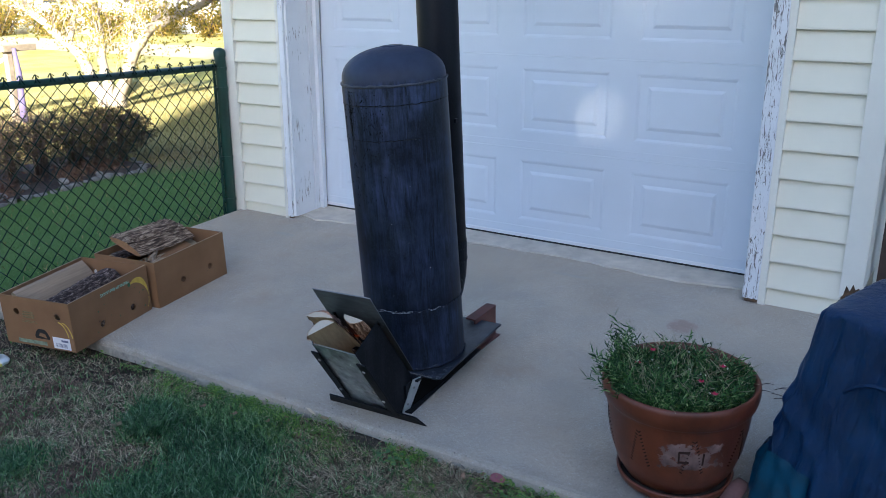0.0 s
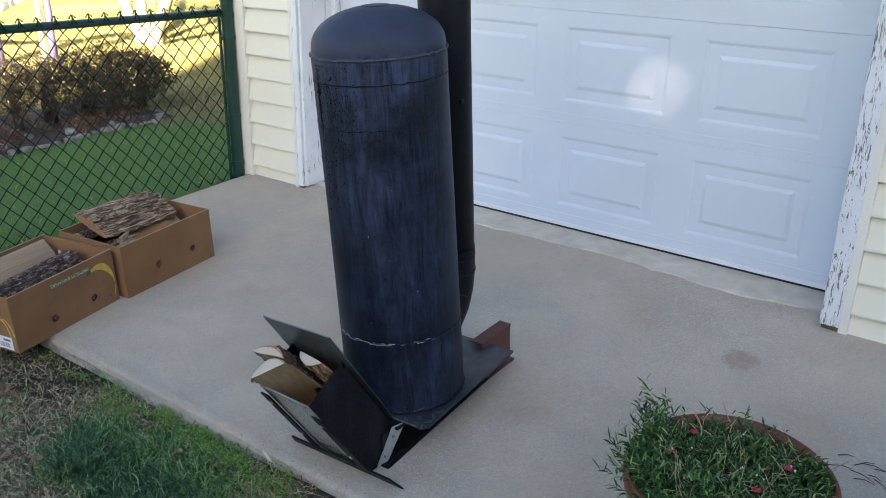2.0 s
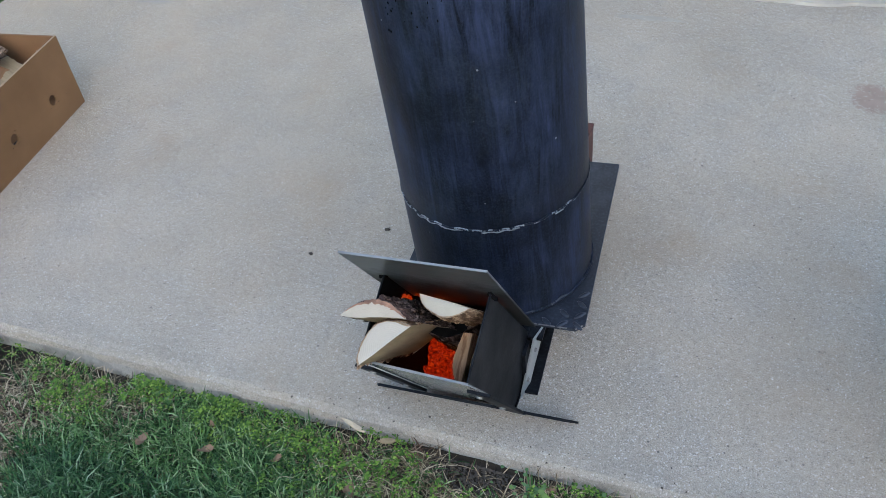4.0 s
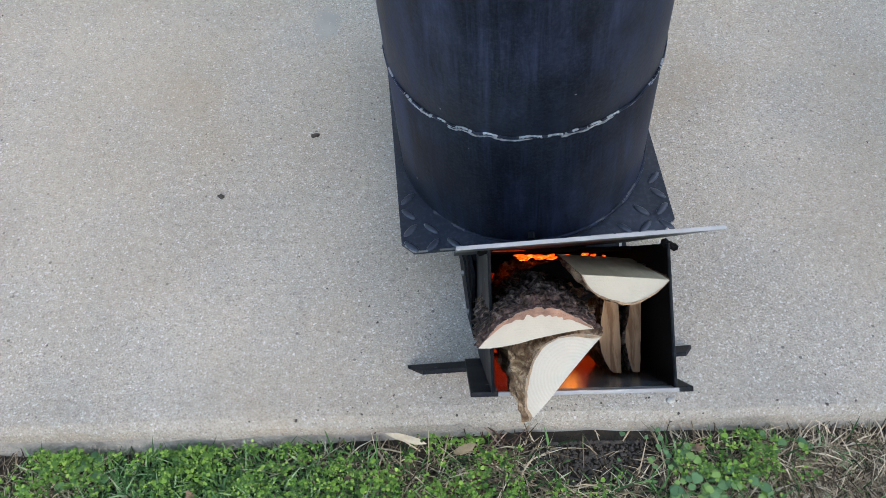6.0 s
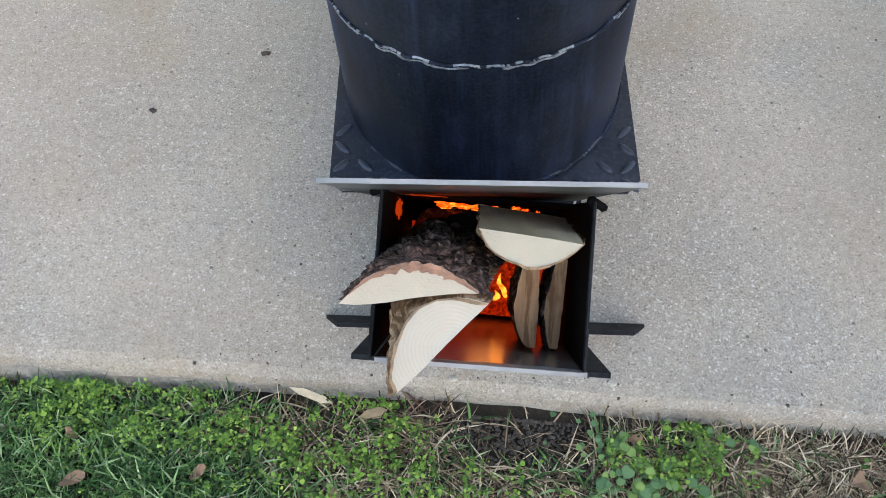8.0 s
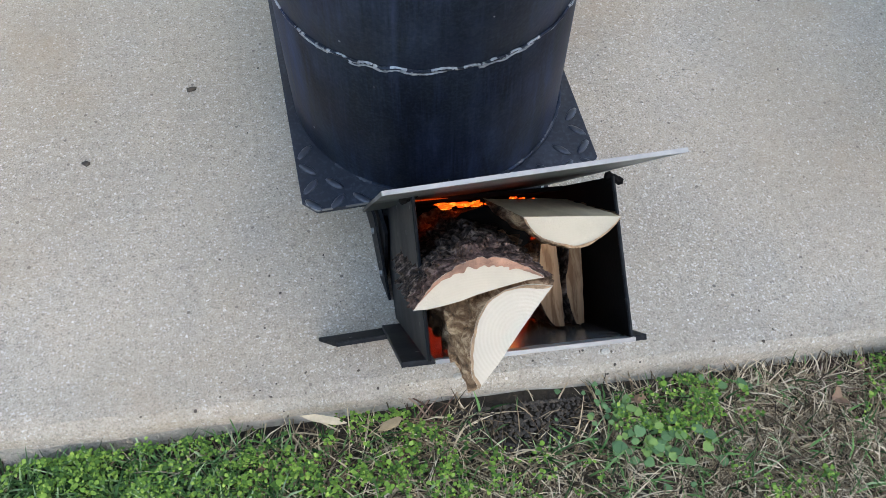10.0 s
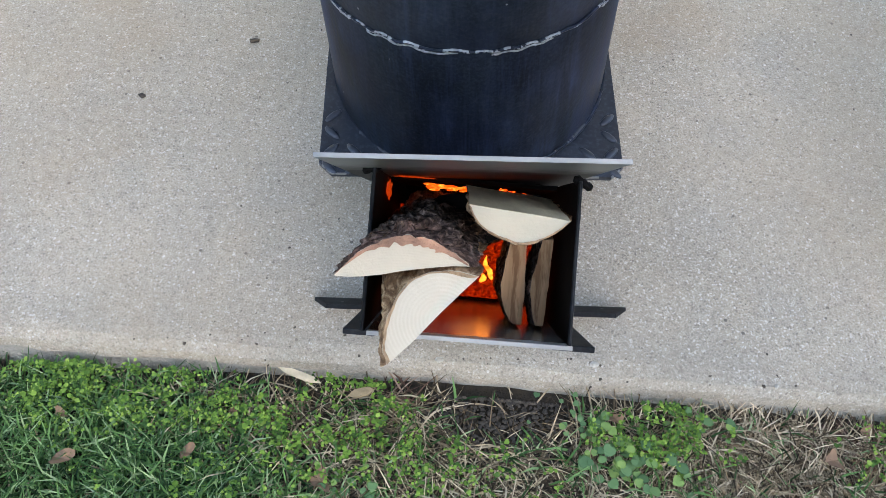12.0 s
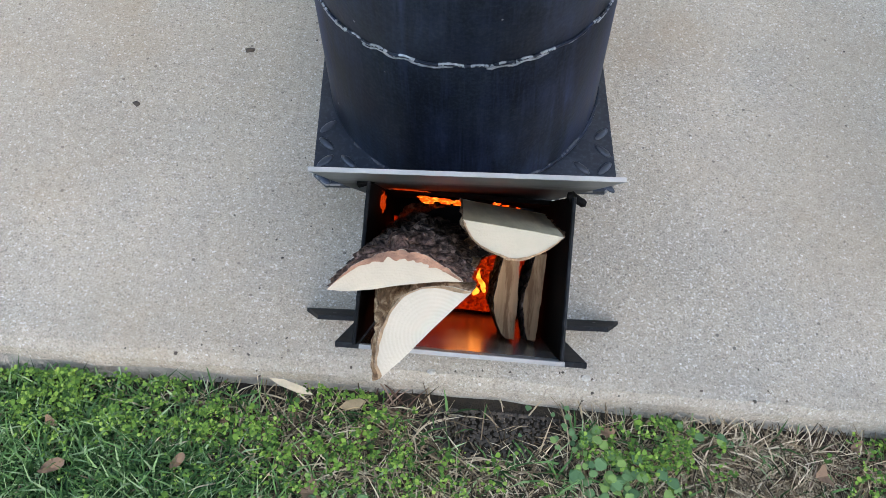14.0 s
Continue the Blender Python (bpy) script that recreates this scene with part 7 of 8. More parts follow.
    for x, y, s, a in ((1.92, -2.03, 0.016, 0.5), (2.26, -2.035, 0.018, 2.0), (2.08, -2.01, 0.012, 1.0), (2.64, -1.925, 0.010, 0.2), (2.93, -1.955, 0.014, 2.2), (2.98, -1.912, 0.010, 1.1), (1.77, -2.05, 0.018, 1.6), (1.90, -1.97, 0.010, 2.7), (2.13, -1.95, 0.008, 0.9), (1.60, -2.33, 0.025, 0.3), (3.2, -2.15, 0.022, 1.9), (2.35, -2.45, 0.02, 0.7)):
        fallen(x, y, s, "dead_leaf", "curled brown fallen leaf lying in the grass", a)
    fallen(3.042, -1.922, 0.026, "red_leaf", "dull red fallen leaf lying in the grass", 0.4, 0.04, thin=0.9)
    for x, y, ln, wd, a, mat, lab in ((2.215, -1.905, 0.062, 0.010, -14, "split_pale", "pale splinter of wood at the slab edge"), (2.30, -1.925, 0.036, 0.012, 22, "split", "tan chip of bark in the clover")):
        bm = bmesh.new()
        prism(bm, [(-ln / 2, 0.0), (-ln * 0.2, wd * 0.5), (ln * 0.3, wd * 0.45), (ln / 2, 0.0), (ln * 0.25, -wd * 0.5), (-ln * 0.25, -wd * 0.4)], 0.0, 0.004, axis="z")
        ob = part("wood_chip", bm, mat, m=pose(x, y, ground_z(x, y) + 0.05, 8, 6, a))
        tagged(ob, lab, "wood chip", "wood chips")


build_lawn()


def build_bag():
    """A scrap of crumpled plastic bag in the grass by the cartons."""
    bm = bmesh.new()
    bmesh.ops.create_icosphere(bm, subdivisions=4, radius=1.0)
    for v in bm.verts:
        k = 1 + 0.30 * noise.noise(v.co * 2.1) + 0.22 * (0.4 - abs(noise.noise(v.co * 4.7)))
        v.co = Vector((v.co.x * 0.075 * k, v.co.y * 0.050 * k, max(-0.2, v.co.z) * 0.034 * k))
    for f in bm.faces:
        f.material_index = 1 if f.calc_center_median().y < -0.008 + 0.02 * noise.noise(f.calc_center_median() * 20) else 0
    ob = part("plastic_bag", bm, ["bag_white", "bag_yellow"], smooth=True, m=pose(0.600, -2.240, ground_z(0.6, -2.24) + 0.018, 0, 0, 25))
    tagged(ob, "crumpled white and yellow plastic bag lying in the grass", "plastic bag")


def build_litter():
    """Grit, small stones, seeds and stains on the concrete."""
    rr = random.Random(77)
    bm = bmesh.new()
    spots = [(2.045, -1.318, 0.0085), (1.887, -1.451, 0.007), (2.886, -1.863, 0.0024), (2.842, -1.868, 0.0034), (2.05, -1.872, 0.0034), (2.62, -1.876, 0.0028), (2.29, -1.870, 0.0024)]
    for k in range(100):
        spots.append((rr.uniform(0.9, 3.4), rr.uniform(-1.88, -0.3), rr.uniform(0.0010, 0.0024)))
    for k in range(26):
        spots.append((rr.gauss(2.42, 0.28), -1.855 + rr.gauss(0, 0.014), rr.uniform(0.0012, 0.0026)))
    for k in range(18):
        spots.append((2.16 + rr.gauss(0, 0.05), -1.66 + rr.gauss(0, 0.1), rr.uniform(0.0012, 0.0024)))
    for x, y, s in spots:
        r = bmesh.ops.create_icosphere(bm, subdivisions=1, radius=1.0, matrix=pose(x, y, s * 0.3, 0, 0, rr.uniform(0, 180)) @ Matrix.Diagonal((s, s * rr.uniform(0.4, 0.9), s * 0.5, 1)))
        for v in r["verts"]:
            v.co += Vector((rr.gauss(0, s * 0.15), rr.gauss(0, s * 0.15), 0))
    tagged(part("grit", bm, "grit", m=SLAB), "dark grit and seeds scattered over the concrete", "grit", kind="stuff")

    def blot(x, y, rx, ry, mat, label, ring=False, seed=0.0):
        bm = bmesh.new()
        n, grid = 44, {}
        for i in range(n):
            for j in range(n):
                u, v = (i + 0.5) / n * 2 - 1, (j + 0.5) / n * 2 - 1
                d = math.hypot(u, v) * (1 + 0.22 * noise.noise((u * 1.7 + seed, v * 1.7, seed)))
                if d > 0.96 or rr.random() > 1.15 - d ** 3 or noise.noise((u * 7, v * 7, seed)) > 0.38:
                    continue
                vs = []
                for c in ((i, j), (i + 1, j), (i + 1, j + 1), (i, j + 1)):
                    if c not in grid:
                        grid[c] = bm.verts.new(((c[0] / n * 2 - 1) * rx, (c[1] / n * 2 - 1) * ry, 0))
                    vs.append(grid[c])
                bm.faces.new(vs)
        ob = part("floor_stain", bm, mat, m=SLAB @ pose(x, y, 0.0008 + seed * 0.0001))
        tagged(ob, label, "stain", "stains on the concrete")
    blot(3.205, -0.455, 0.072, 0.085, "stain", "round rusty brown stain on the concrete", seed=1.0)
    blot(2.05, -1.02, 0.03, 0.06, "stain2", "faint yellowish stain on the concrete", seed=4.0)
    blot(0.62, -0.30, 0.10, 0.03, "stain2", "faint yellowish stain on the concrete", seed=5.0)
    blot(2.50, -0.11, 0.14, 0.020, "stain2", "faint brown streak before the threshold", seed=6.0)
    # white chips by the edge and the door
    for x, y, s in ((2.612, -1.855, 0.011), (2.235, -1.80, 0.010), (2.40, -1.866, 0.010), (2.80, 0.17, 0.010), (2.60, 0.16, 0.006), (2.86, -1.866, 0.006)):
        bm = bmesh.new()
        bmesh.ops.create_icosphere(bm, subdivisions=1, radius=1.0, matrix=Matrix.Diagonal((s * 0.7, s * 0.5, s * 0.22, 1)))
        tagged(part("stone_chip", bm, "chip", m=SLAB @ pose(x, y, 0.010 if y > 0 else 0.0, 0, 0, x * 900)), "small whitish stone chip on the concrete", "stone chip", "stone chips")


M["stain2"] = plain("yellowish_stain", (0.395, 0.362, 0.305), 0.9, var=0.12, scale=18, fine=220, bump=0.3)
build_litter()
build_bag()

# ---- hedge, trees and the far side of the garden ----


def leaf_cards(name, points, size, material, parent, seed=1):
    rr = np.random.RandomState(seed)
    P = np.array(points)
    n = len(P)
    a = rr.randn(n, 3)
    a /= np.linalg.norm(a, axis=1)[:, None]
    b = np.cross(a, rr.randn(n, 3))
    b /= np.linalg.norm(b, axis=1)[:, None] + 1e-9
    s = (size[0] + rr.rand(n) * (size[1] - size[0]))[:, None]
    V = np.stack([P - a * s, P + b * s * 0.45, P + a * s, P - b * s * 0.45], 1).reshape(-1, 3)
    F = (np.arange(n)[:, None] * 4 + np.arange(4)[None, :]).tolist()
    return raw(name, V.tolist(), F, material, parent)


def build_hedge():
    rr = random.Random(4)
    h = thing("hedge", Matrix.Translation((-2.36, 0, 0)), "low clipped hedge with bare twiggy stems and sparse dull leaves", "hedge")
    pts = []
    y = -4.2
    while y < 0.86:
        z0 = ground_z(-2.6, y)
        bm = bmesh.new()
        for k in range(5):
            bx, by = rr.gauss(0, 0.035), y + rr.gauss(0, 0.018)
            tube(bm, [(bx, by, z0), (bx + rr.gauss(0, 0.02), by + rr.gauss(0, 0.012), z0 + 0.15), (bx + rr.gauss(0, 0.08), by + rr.gauss(0, 0.05), z0 + 0.36)], [0.021, 0.017, 0.010], 6)
        part("stem", bm, "hedge_twig", h, smooth=True)
        y += rr.uniform(0.24, 0.31)
    bm = bmesh.new()
    for k in range(11000):
        yy = rr.uniform(-4.2, 0.98)
        end = 1.0 if yy < 0.68 else math.sqrt(max(0.02, 1 - ((yy - 0.68) / 0.32) ** 2))
        t = rr.random() * 6.28
        f = math.sqrt(rr.random())
        x, z = 0.05 + 0.36 * end * f * math.cos(t), 0.270 + (0.240 + 0.03 * noise.noise((yy * 2, 1, 1))) * end * f * math.sin(t)
        if z < 0.20 + 0.10 * noise.noise((yy * 4.0, 7, 0)) and rr.random() < (0.88 if yy < 0.12 else 0.25):
            continue
        p = Vector((x, yy, z + ground_z(-2.6, 0.0)))
        d = Vector((rr.gauss(0, 0.6), rr.gauss(0, 0.8), rr.gauss(0.3, 0.6))).normalized() * rr.uniform(0.05, 0.13)
        tube(bm, [p, p + d * 0.5 + Vector((rr.gauss(0, 0.01), rr.gauss(0, 0.01), 0)), p + d], [0.0035, 0.0025, 0.0012], 3, False)
        for j in range(5):
            pts.append(tuple(p + d * rr.uniform(0.3, 1.1) + Vector((rr.gauss(0, 0.012), rr.gauss(0, 0.012), rr.gauss(0, 0.012)))))
    part("twig", bm, "hedge_twig", h)
    leaf_cards("leaf_mass", pts, (0.006, 0.015), "hedge_leaf", h, 2)
    # bed and its stone border
    bm = bmesh.new()
    rows = []
    for i in range(60):
        yy = -4.4 + i * 5.15 / 59
        rows.append([bm.verts.new((x, yy, ground_z(x, yy) + 0.018 + 0.022 * noise.noise((x * 9, yy * 9, 0)))) for x in (-2.85, -2.6, -2.3, -2.0, -1.80)])
    for a, b in zip(rows, rows[1:]):
        for i in range(4):
            bm.faces.new((a[i], a[i + 1], b[i + 1], b[i]))
    tagged(part("flower_bed", bm, "mulch", smooth=True), "bed of brown leaf mulch under the hedge", "flower bed", kind="structure")
    line = [(-1.79 + 0.02 * math.sin(k * 0.9), -2.6 + k * 0.105) for k in range(31)] + [(-1.86, 0.64), (-1.96, 0.72), (-2.08, 0.77), (-2.2, 0.80)]
    for k, (x, y) in enumerate(line):
        bm = bmesh.new()
        bmesh.ops.create_cube(bm, size=1.0)
        bmesh.ops.bevel(bm, geom=list(bm.edges), offset=0.18, segments=2, affect="EDGES")
        for v in bm.verts:
            v.co *= 1 + 0.25 * noise.noise(v.co * 2.3 + Vector((k * 3.1, 0, 0)))
            v.co.x *= 0.055
            v.co.y *= 0.075 + 0.035 * math.sin(k * 2.2)
            v.co.z *= 0.034 + 0.018 * math.sin(k * 1.7)
        ob = part("border_stone", bm, "stone", m=pose(x, y, ground_z(x, y) + 0.014, 0, 0, (k * 37) % 40 - 20))
        tagged(ob, "rough grey stone edging the hedge bed", "stone", "stones round the hedge bed")
    # loose rocks and low reddish plants in the bed
    for k, (x, y, r) in enumerate(((-1.94, -0.62, 0.045), (-1.92, -0.10, 0.040), (-2.0, -1.1, 0.05), (-1.9, 0.22, 0.032), (-2.05, -0.35, 0.035), (-1.9, -0.86, 0.035))):
        bm = bmesh.new()
        bmesh.ops.create_icosphere(bm, subdivisions=2, radius=r)
        for v in bm.verts:
            v.co *= 1 + 0.35 * noise.noise(v.co * 22 + Vector((k * 2.7, 0, 0)))
            v.co.z *= 0.8
        tagged(part("rock", bm, "stone", m=pose(x, y, ground_z(x, y) + 0.03, 0, 0, k * 50)), "pale rough rock lying in the hedge bed", "rock", "rocks in the hedge bed")
    pts = []
    for k in range(26):
        cx, cy = rr.uniform(-2.2, -1.92), rr.uniform(-1.8, 0.55)
        for j in range(90):
            pts.append((cx + rr.gauss(0, 0.05), cy + rr.gauss(0, 0.06), ground_z(cx, cy) + 0.02 + abs(rr.gauss(0, 0.035))))
    leaf_cards("ground_cover", pts, (0.008, 0.022), "dead_leaf", None, 6)
    tagged(bpy.data.objects["ground_cover"], "low reddish brown plants and leaves in the hedge bed", "ground cover", kind="stuff")



def build_tree(x, y, name, label, height, limbs, leaves, seed, leafmat="autumn", spread=1.0, trunk=0.10):
    rr = random.Random(seed)
    z0 = ground_z(x, y)
    t = thing(name, Matrix.Translation((x, y, z0)), label, "tree")
    bm = bmesh.new()
    tips = []

    def grow(p, d, ln, r, depth):
        pts, rs = [p], [r]
        q, dd = p.copy(), d.copy()
        n = 5
        for i in range(n):
            dd = (dd + Vector((rr.gauss(0, 0.13), rr.gauss(0, 0.13), rr.gauss(0.04, 0.08)))).normalized()
            q = q + dd * ln / n
            pts.append(q.copy()), rs.append(r * (1 - 0.4 * (i + 1) / n))
        tube(bm, pts, rs, 8 if depth < 2 else 5)
        if depth >= 3:
            tips.append(q)
            tips.append(pts[3])
            return
        for k in range(2 if depth == 0 else 3):
            a = rr.random() * 6.28
            nd = (dd + Vector((math.cos(a), math.sin(a), rr.uniform(-0.1, 0.5))) * (0.45 + 0.25 * depth) * spread).normalized()
            start = pts[-1] if k < 2 else pts[rr.choice((2, 3))]
            grow(start, nd, ln * rr.uniform(0.55, 0.8), rs[-1] * 0.72, depth + 1)
    for k, (ax, ay) in enumerate(limbs):
        grow(Vector((ax * 0.12, ay * 0.12, -0.05)), Vector((ax, ay, 1.5)).normalized(), height * 0.42 * rr.uniform(0.9, 1.1), trunk * rr.uniform(0.75, 1.0), 0)
    part("trunk", bm, "tree_bark", t, smooth=True)
    pts = []
    for k in range(leaves):
        c = rr.choice(tips)
        pts.append(tuple(c + Vector((rr.gauss(0, 0.20), rr.gauss(0, 0.20), rr.gauss(-0.05, 0.17))) * (height / 4.5)))
    if pts:
        leaf_cards("crown", pts, (0.035 * height / 4.5, 0.07 * height / 4.5), leafmat, t, seed)
    return t


def build_garden_tree():
    """Pale many-stemmed tree whose thin twigs hang with yellowing leaves."""
    rr = random.Random(12)
    t = thing("garden_tree", Matrix(), "pale many-stemmed garden tree with hanging thin yellow leaves", "tree")
    limbs = (([(-5.42, 3.0, -0.12), (-5.60, 2.98, 0.22), (-5.95, 3.0, 0.62), (-6.54, 2.95, 1.01), (-7.09, 2.9, 1.38), (-7.6, 2.8, 2.0)], 0.080),
             ([(-5.40, 3.05, -0.12), (-5.44, 3.03, 0.25), (-5.46, 3.0, 0.50), (-5.52, 3.05, 0.95), (-5.68, 3.1, 1.52), (-5.8, 3.3, 2.5)], 0.070),
             ([(-5.30, 3.0, -0.12), (-5.18, 3.02, 0.16), (-4.79, 3.0, 0.74), (-4.45, 3.0, 0.99), (-3.62, 3.05, 1.26), (-3.1, 3.1, 1.5)], 0.080),
             ([(-4.90, 3.0, 0.58), (-4.98, 3.1, 0.85), (-5.04, 3.2, 1.02), (-4.69, 3.3, 1.53), (-4.5, 3.5, 2.4)], 0.045),
             ([(-6.1, 3.0, 0.72), (-6.3, 3.3, 1.2), (-6.4, 3.6, 1.9)], 0.035), ([(-4.45, 3.0, 1.0), (-4.35, 3.2, 1.35), (-4.1, 3.4, 2.1)], 0.030))
    ends = []
    for path, r in limbs:
        fine = []
        for a, b in zip(path, path[1:]):
            for k in range(4):
                p = Vector(a).lerp(Vector(b), k / 4)
                fine.append(p + Vector((rr.gauss(0, 0.012), rr.gauss(0, 0.012), 0)))
        fine.append(Vector(path[-1]))
        n = len(fine)
        part("limb", tube(bmesh.new(), fine, [r * (1.15 - 0.8 * k / n) for k in range(n)], 9), "tree_bark", t, smooth=True)
        ends += fine[n // 2:]
    bm = bmesh.new()
    pts = []
    for k in range(210):
        p = rr.choice(ends)
        a = rr.random() * 6.283
        q = p + Vector((math.cos(a), math.sin(a) * 0.8, rr.uniform(0.3, 1.0))) * rr.uniform(0.15, 0.75)
        e = q + Vector((math.cos(a) * 0.25, math.sin(a) * 0.2, -rr.uniform(0.15, 0.75)))
        tube(bm, [p, (p + q) / 2 + Vector((0, 0, 0.05)), q, (q + e) / 2 + Vector((0.03, 0, 0.06)), e], [0.010, 0.007, 0.005, 0.003, 0.0015], 4, False)
        for j in range(95):
            f = rr.random()
            c = q.lerp(e, f) if rr.random() < 0.8 else p.lerp(q, f)
            pts.append(tuple(c + Vector((rr.gauss(0, 0.045), rr.gauss(0, 0.045), rr.gauss(0, 0.05)))))
    part("twig", bm, "tree_bark", t)
    leaf_cards("crown", pts, (0.011, 0.027), "autumn", t, 12)


def build_far():
    build_garden_tree()
    k = 0
    for x, y, h, sd in ((-19.5, 5.5, 6.5, 3), (-22.5, 10.5, 7.5, 4), (-21, 13.5, 8, 5), (-19.5, 1.5, 6, 6), (-16.5, 14.5, 7, 7), (-24, 4, 9, 8), (-25, 17, 9, 9), (-13, 18, 7.5, 10), (-29, 10, 10, 11), (-9, 22, 8, 13)):
        build_tree(x, y, "autumn_tree", "yellow-leaved autumn tree at the far side of the garden", h, ((0.2, 0.1), (-0.3, 0.2), (0.1, -0.4)), 17000, sd, "farleaf", 1.1, 0.11)
    # brown shrubs before the far trees
    rr = random.Random(44)
    for x, y, r in ((-18.6, 7.6, 1.3), (-20.2, 8.9, 1.5), (-21.0, 7.2, 1.6), (-18.4, 10.9, 0.8), (-13.3, 13.6, 1.2), (-12.0, 14.6, 1.4), (-16.0, 12.9, 0.7), (-17.2, 11.9, 0.7), (-10.6, 15.8, 1.5), (-19.6, 10.2, 1.0), (-14.5, 13.2, 0.9), (-22.5, 5.6, 1.7), (-21.5, 3.6, 1.6)):
        s = thing("shrub", Matrix.Translation((x, y, ground_z(x, y))), "rust-brown autumn shrub at the edge of the lawn", "shrub", "shrubs by the far trees")
        bm = bmesh.new()
        pts = []
        for k in range(46):
            a = rr.random() * 6.28
            d = Vector((math.cos(a) * 0.7, math.sin(a) * 0.7, rr.uniform(0.5, 1.2))).normalized() * r * rr.uniform(0.8, 1.25)
            tube(bm, [(0, 0, 0), d * 0.5, d], [0.02, 0.012, 0.004], 4)
            for j in range(60):
                pts.append(tuple(d * rr.uniform(0.15, 1.1) + Vector((rr.gauss(0, 0.13), rr.gauss(0, 0.13), rr.gauss(0, 0.1)))))
        part("stem", bm, "hedge_twig", s)
        leaf_cards("leaf_mass", pts, (0.025, 0.055), "farleaf", s, int(x * -10))
    # pale drive across the back
    bm = bmesh.new()
    rows = []
    for i in range(40):
        f = i / 39
        cx, cy = -34 + 30 * f, 5.6 + 5.6 * f + 0.5 * math.sin(f * 5)
        rows.append([bm.verts.new((cx, cy + d, ground_z(cx, cy + d) + 0.008)) for d in (-1.3, 1.3)])
    for a, b in zip(rows, rows[1:]):
        bm.faces.new((a[0], b[0], b[1], a[1]))
    tagged(part("road", bm, "road"), "pale gravel drive crossing behind the lawn", "drive", kind="structure")
    # white house beyond the trees
    h = thing("neighbour_house", pose(-18.4, 16.6, -0.1, 0, 0, 37), "white clapboard house seen through the trees", "house")
    part("wall", B(-5, 5, -3.5, 3.5, 0, 3.2), "white_house", h)
    part("roof", prism(bmesh.new(), [(-4.1, 3.1), (0, 5.6), (4.1, 3.1), (4.1, 3.25), (0, 5.8), (-4.1, 3.25)], -5.4, 5.4), "roof", h)
    for x in (-3.4, -1.1, 1.1, 3.4):
        w = part("window", B(x - 0.5, x + 0.5, -3.56, -3.46, 1.0, 2.3), "white_house", h)
        part("pane", B(x - 0.42, x + 0.42, -3.58, -3.55, 1.08, 2.22), "glass", w)
    # hammock posts with cloth straps
    for x, y, rz in ((-5.15, 1.55, 10), (-5.30, 1.05, -8)):
        p = thing("hammock_post", pose(x, y, ground_z(x, y), 0, 0, rz), "weathered wooden hammock post with a cross arm and purple cloth", "hammock post", "hammock posts")
        part("post", B(-0.035, 0.035, -0.035, 0.035, -0.05, 0.86, 0.008), "post_wood", p)
        part("arm", B(-0.06, 0.06, -0.10, 0.36, 0.80, 0.87, 0.008), "post_wood", p)
        bm = bmesh.new()
        tube(bm, [(0.075, 0.03, 0.84), (0.08, 0.05, 0.55), (0.075, 0.04, 0.25), (0.07, 0.05, 0.0)], [0.022, 0.034, 0.038, 0.045], 7)
        part("cloth_strap", bm, "strap", p, "hanging purple and grey cloth", smooth=True)
    hm = thing("hammock", Matrix(), "pale hammock slung low beside its post", "hammock")
    bm = bmesh.new()
    a, b = Vector((-5.15, 1.62, 0.74)), Vector((-6.9, 0.4, 0.70))
    path = [a.lerp(b, k / 12) + Vector((0, 0, -0.34 * math.sin(math.pi * k / 12))) for k in range(13)]
    tube(bm, path, [0.012 + 0.05 * math.sin(math.pi * k / 12) for k in range(13)], 8)
    part("cloth", bm, "label", hm, smooth=True)


build_hedge()
build_far()


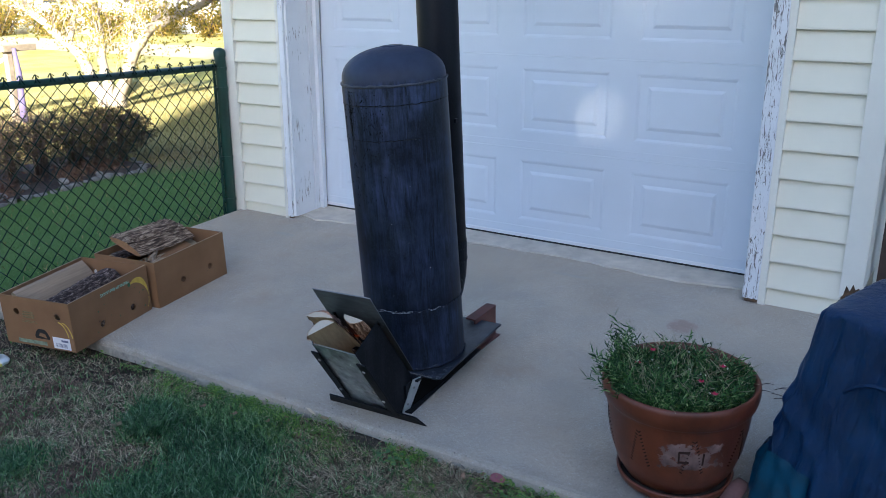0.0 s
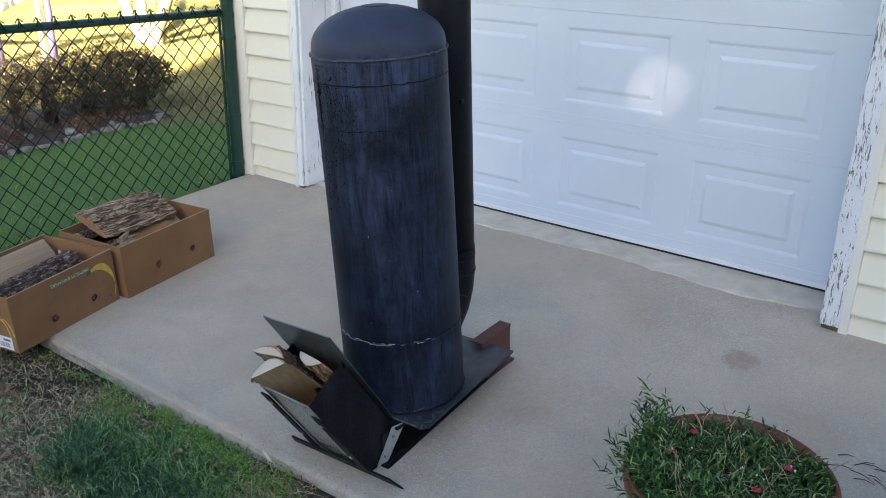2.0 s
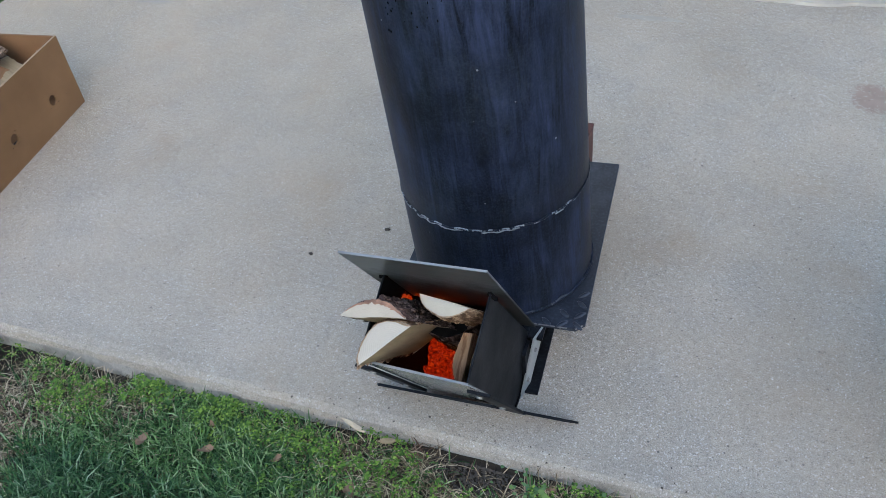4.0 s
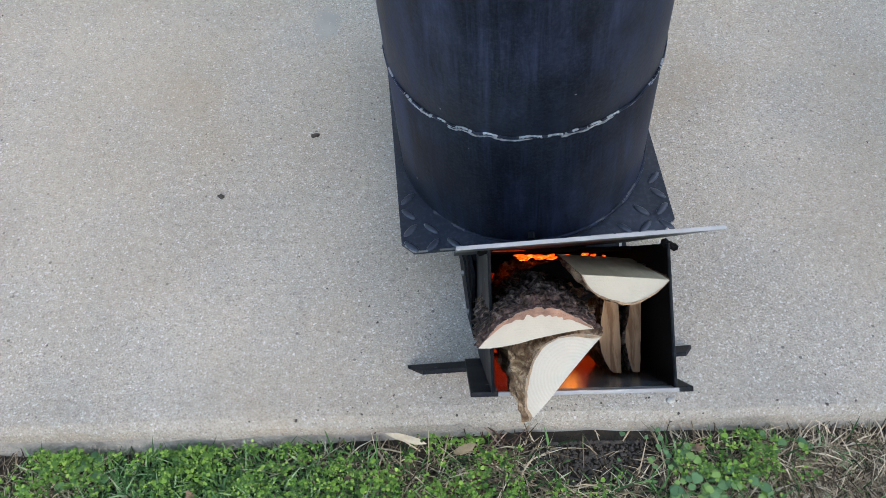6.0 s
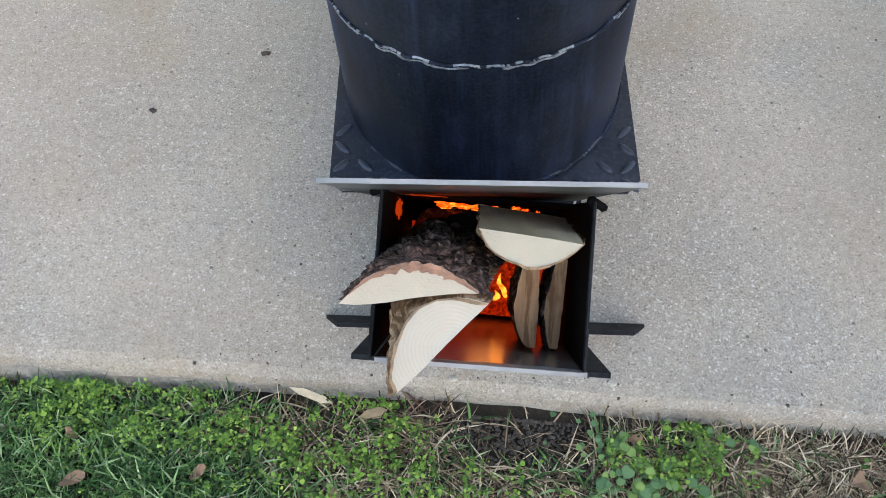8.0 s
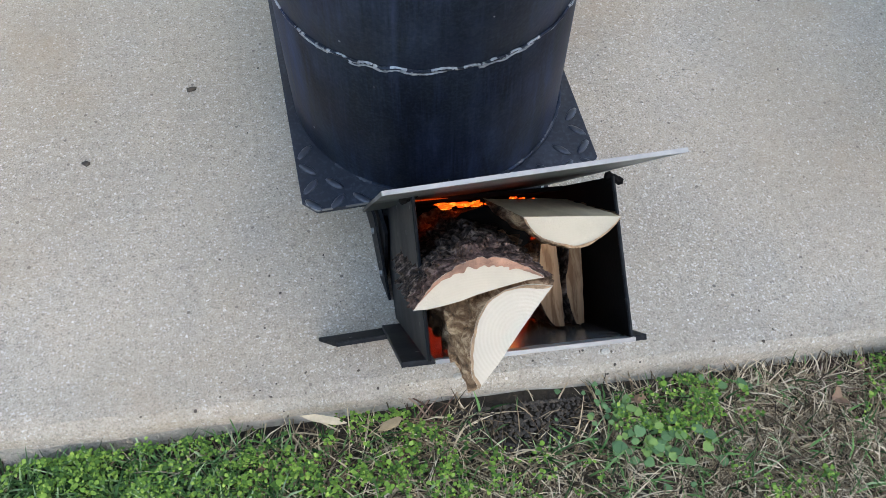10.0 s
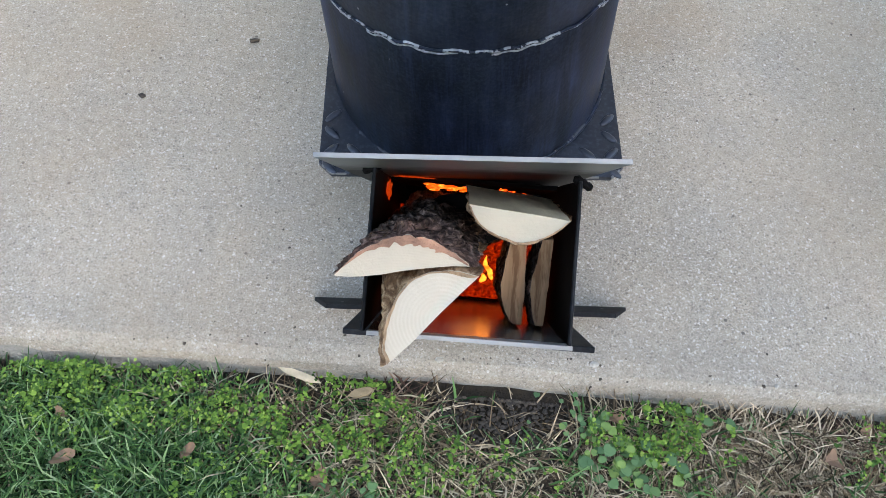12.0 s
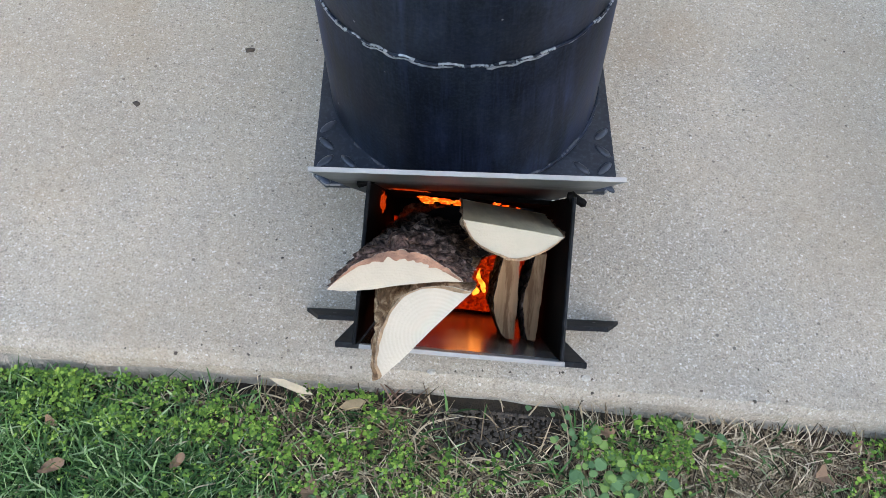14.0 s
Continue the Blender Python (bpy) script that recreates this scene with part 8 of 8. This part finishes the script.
def build_behind():
    """Unseen house and oak added behind the camera to keep the low sun off the slab."""
    m = pose(15.2, -14.7, -0.2, 0, 0, 30)
    h = thing("unseen_shade_house", m, "unseen two-storey house added across the garden to shade the slab", "house")
    part("wall", B(-7.85, 8.0, -5.0, 5.0, 0, 5.5), "brick", h)
    part("roof", prism(bmesh.new(), [(-5.6, 5.3), (0, 7.75), (5.6, 5.3), (5.6, 5.5), (0, 7.95), (-5.6, 5.5)], -8.1, 8.4), "roof", h)
    for z in (1.0, 3.6):
        for x in (-5.6, -2.6, 0.4, 3.4, 6.2):
            w = part("window", B(x - 0.55, x + 0.55, 4.95, 5.06, z, z + 1.4), "white_house", h)
            part("pane", B(x - 0.47, x + 0.47, 5.04, 5.08, z + 0.08, z + 1.32), "glass", w)
    # unseen oak added behind the house; gaps aimed to put sun flecks on the door
    rr = random.Random(91)
    t = thing("sun_fleck_oak", m, "unseen dense oak added to throw sun flecks on the door", "tree")
    bm = bmesh.new()
    for x in (-6.2, -3.0, 0.4):
        tube(bm, [(x, -7.7, -0.1), (x + 0.2, -7.7, 5.0), (x - 0.3, -7.6, 10.0), (x, -7.7, 13.0)], [0.45, 0.36, 0.22, 0.06], 10)
        for k in range(7):
            z = 6.0 + k
            d = 1 if k % 2 else -1
            tube(bm, [(x, -7.7, z), (x + 0.9 * d, -7.4, z + 0.8), (x + 1.9 * d, -7.7, z + 1.2)], [0.12, 0.08, 0.03], 6)
    part("trunk", bm, "hedge_twig", t, smooth=True)
    inv = m.inverted()
    gaps = []
    for x, z, r in ((2.545, 1.50, 0.07), (2.585, 1.40, 0.09), (2.66, 1.30, 0.09), (2.74, 1.25, 0.08), (2.55, 1.22, 0.05), (2.39, 0.90, 0.08), (2.37, 0.80, 0.09), (2.36, 0.71, 0.07), (2.32, 0.62, 0.06), (3.035, 0.92, 0.05), (2.80, 1.36, 0.05), (2.49, 1.62, 0.05), (2.45, 0.95, 0.05)):
        p, d = inv @ Vector((x, DOOR_Y, z)), inv.to_3x3() @ sun_dir
        q = p + d * ((-7.7 - p.y) / d.y)
        gaps.append((q.x, q.z, r * 1.6, 0.635 if z > 1.1 else 0.71))
    pts = []
    while len(pts) < 64000:
        x, y, z = rr.uniform(-8.0, 3.0), rr.uniform(-8.9, -6.5), rr.uniform(7.2, 14.6)
        edge = 0.35 * noise.noise((z * 1.3, 2, 0))
        if x < -7.9 + edge or z > 14.2 + 0.5 * noise.noise((x, 0, 4)):
            continue
        # the gap runs along the sun's way through the crown
        k = (y + 7.7) / (inv.to_3x3() @ sun_dir).y
        gx, gz = x - (inv.to_3x3() @ sun_dir).x * k, z - (inv.to_3x3() @ sun_dir).z * k
        open_here = max((w for a, b, r, w in gaps if (gx - a) ** 2 + (gz - b) ** 2 < r * r), default=0.0)
        if noise.noise((gx * 9.0, gz * 6.0, 1)) + 0.7 * noise.noise((gx * 20, gz * 14, 7)) > -0.16 and rr.random() < open_here:
            continue
        pts.append((x, y, z))
    leaf_cards("crown", pts, (0.10, 0.19), "farleaf", t, 91)


build_behind()
# unseen fence added to cut the bright low sky on the slab edge
bf = thing("unseen_board_fence", pose(-4.0, -9.5, -0.16), "unseen tall board fence added behind the camera to block low sky", "fence")
for k in range(64):
    if k == 0:
        bd = part("board", B(-0.075, 0.075, -0.012, 0.012, 0.0, 1.85), "post_wood", bf)
    else:
        share("board", bd, bf, pose(k * 0.16, 0.004 * (k % 3), 0.02 * (k % 2)))
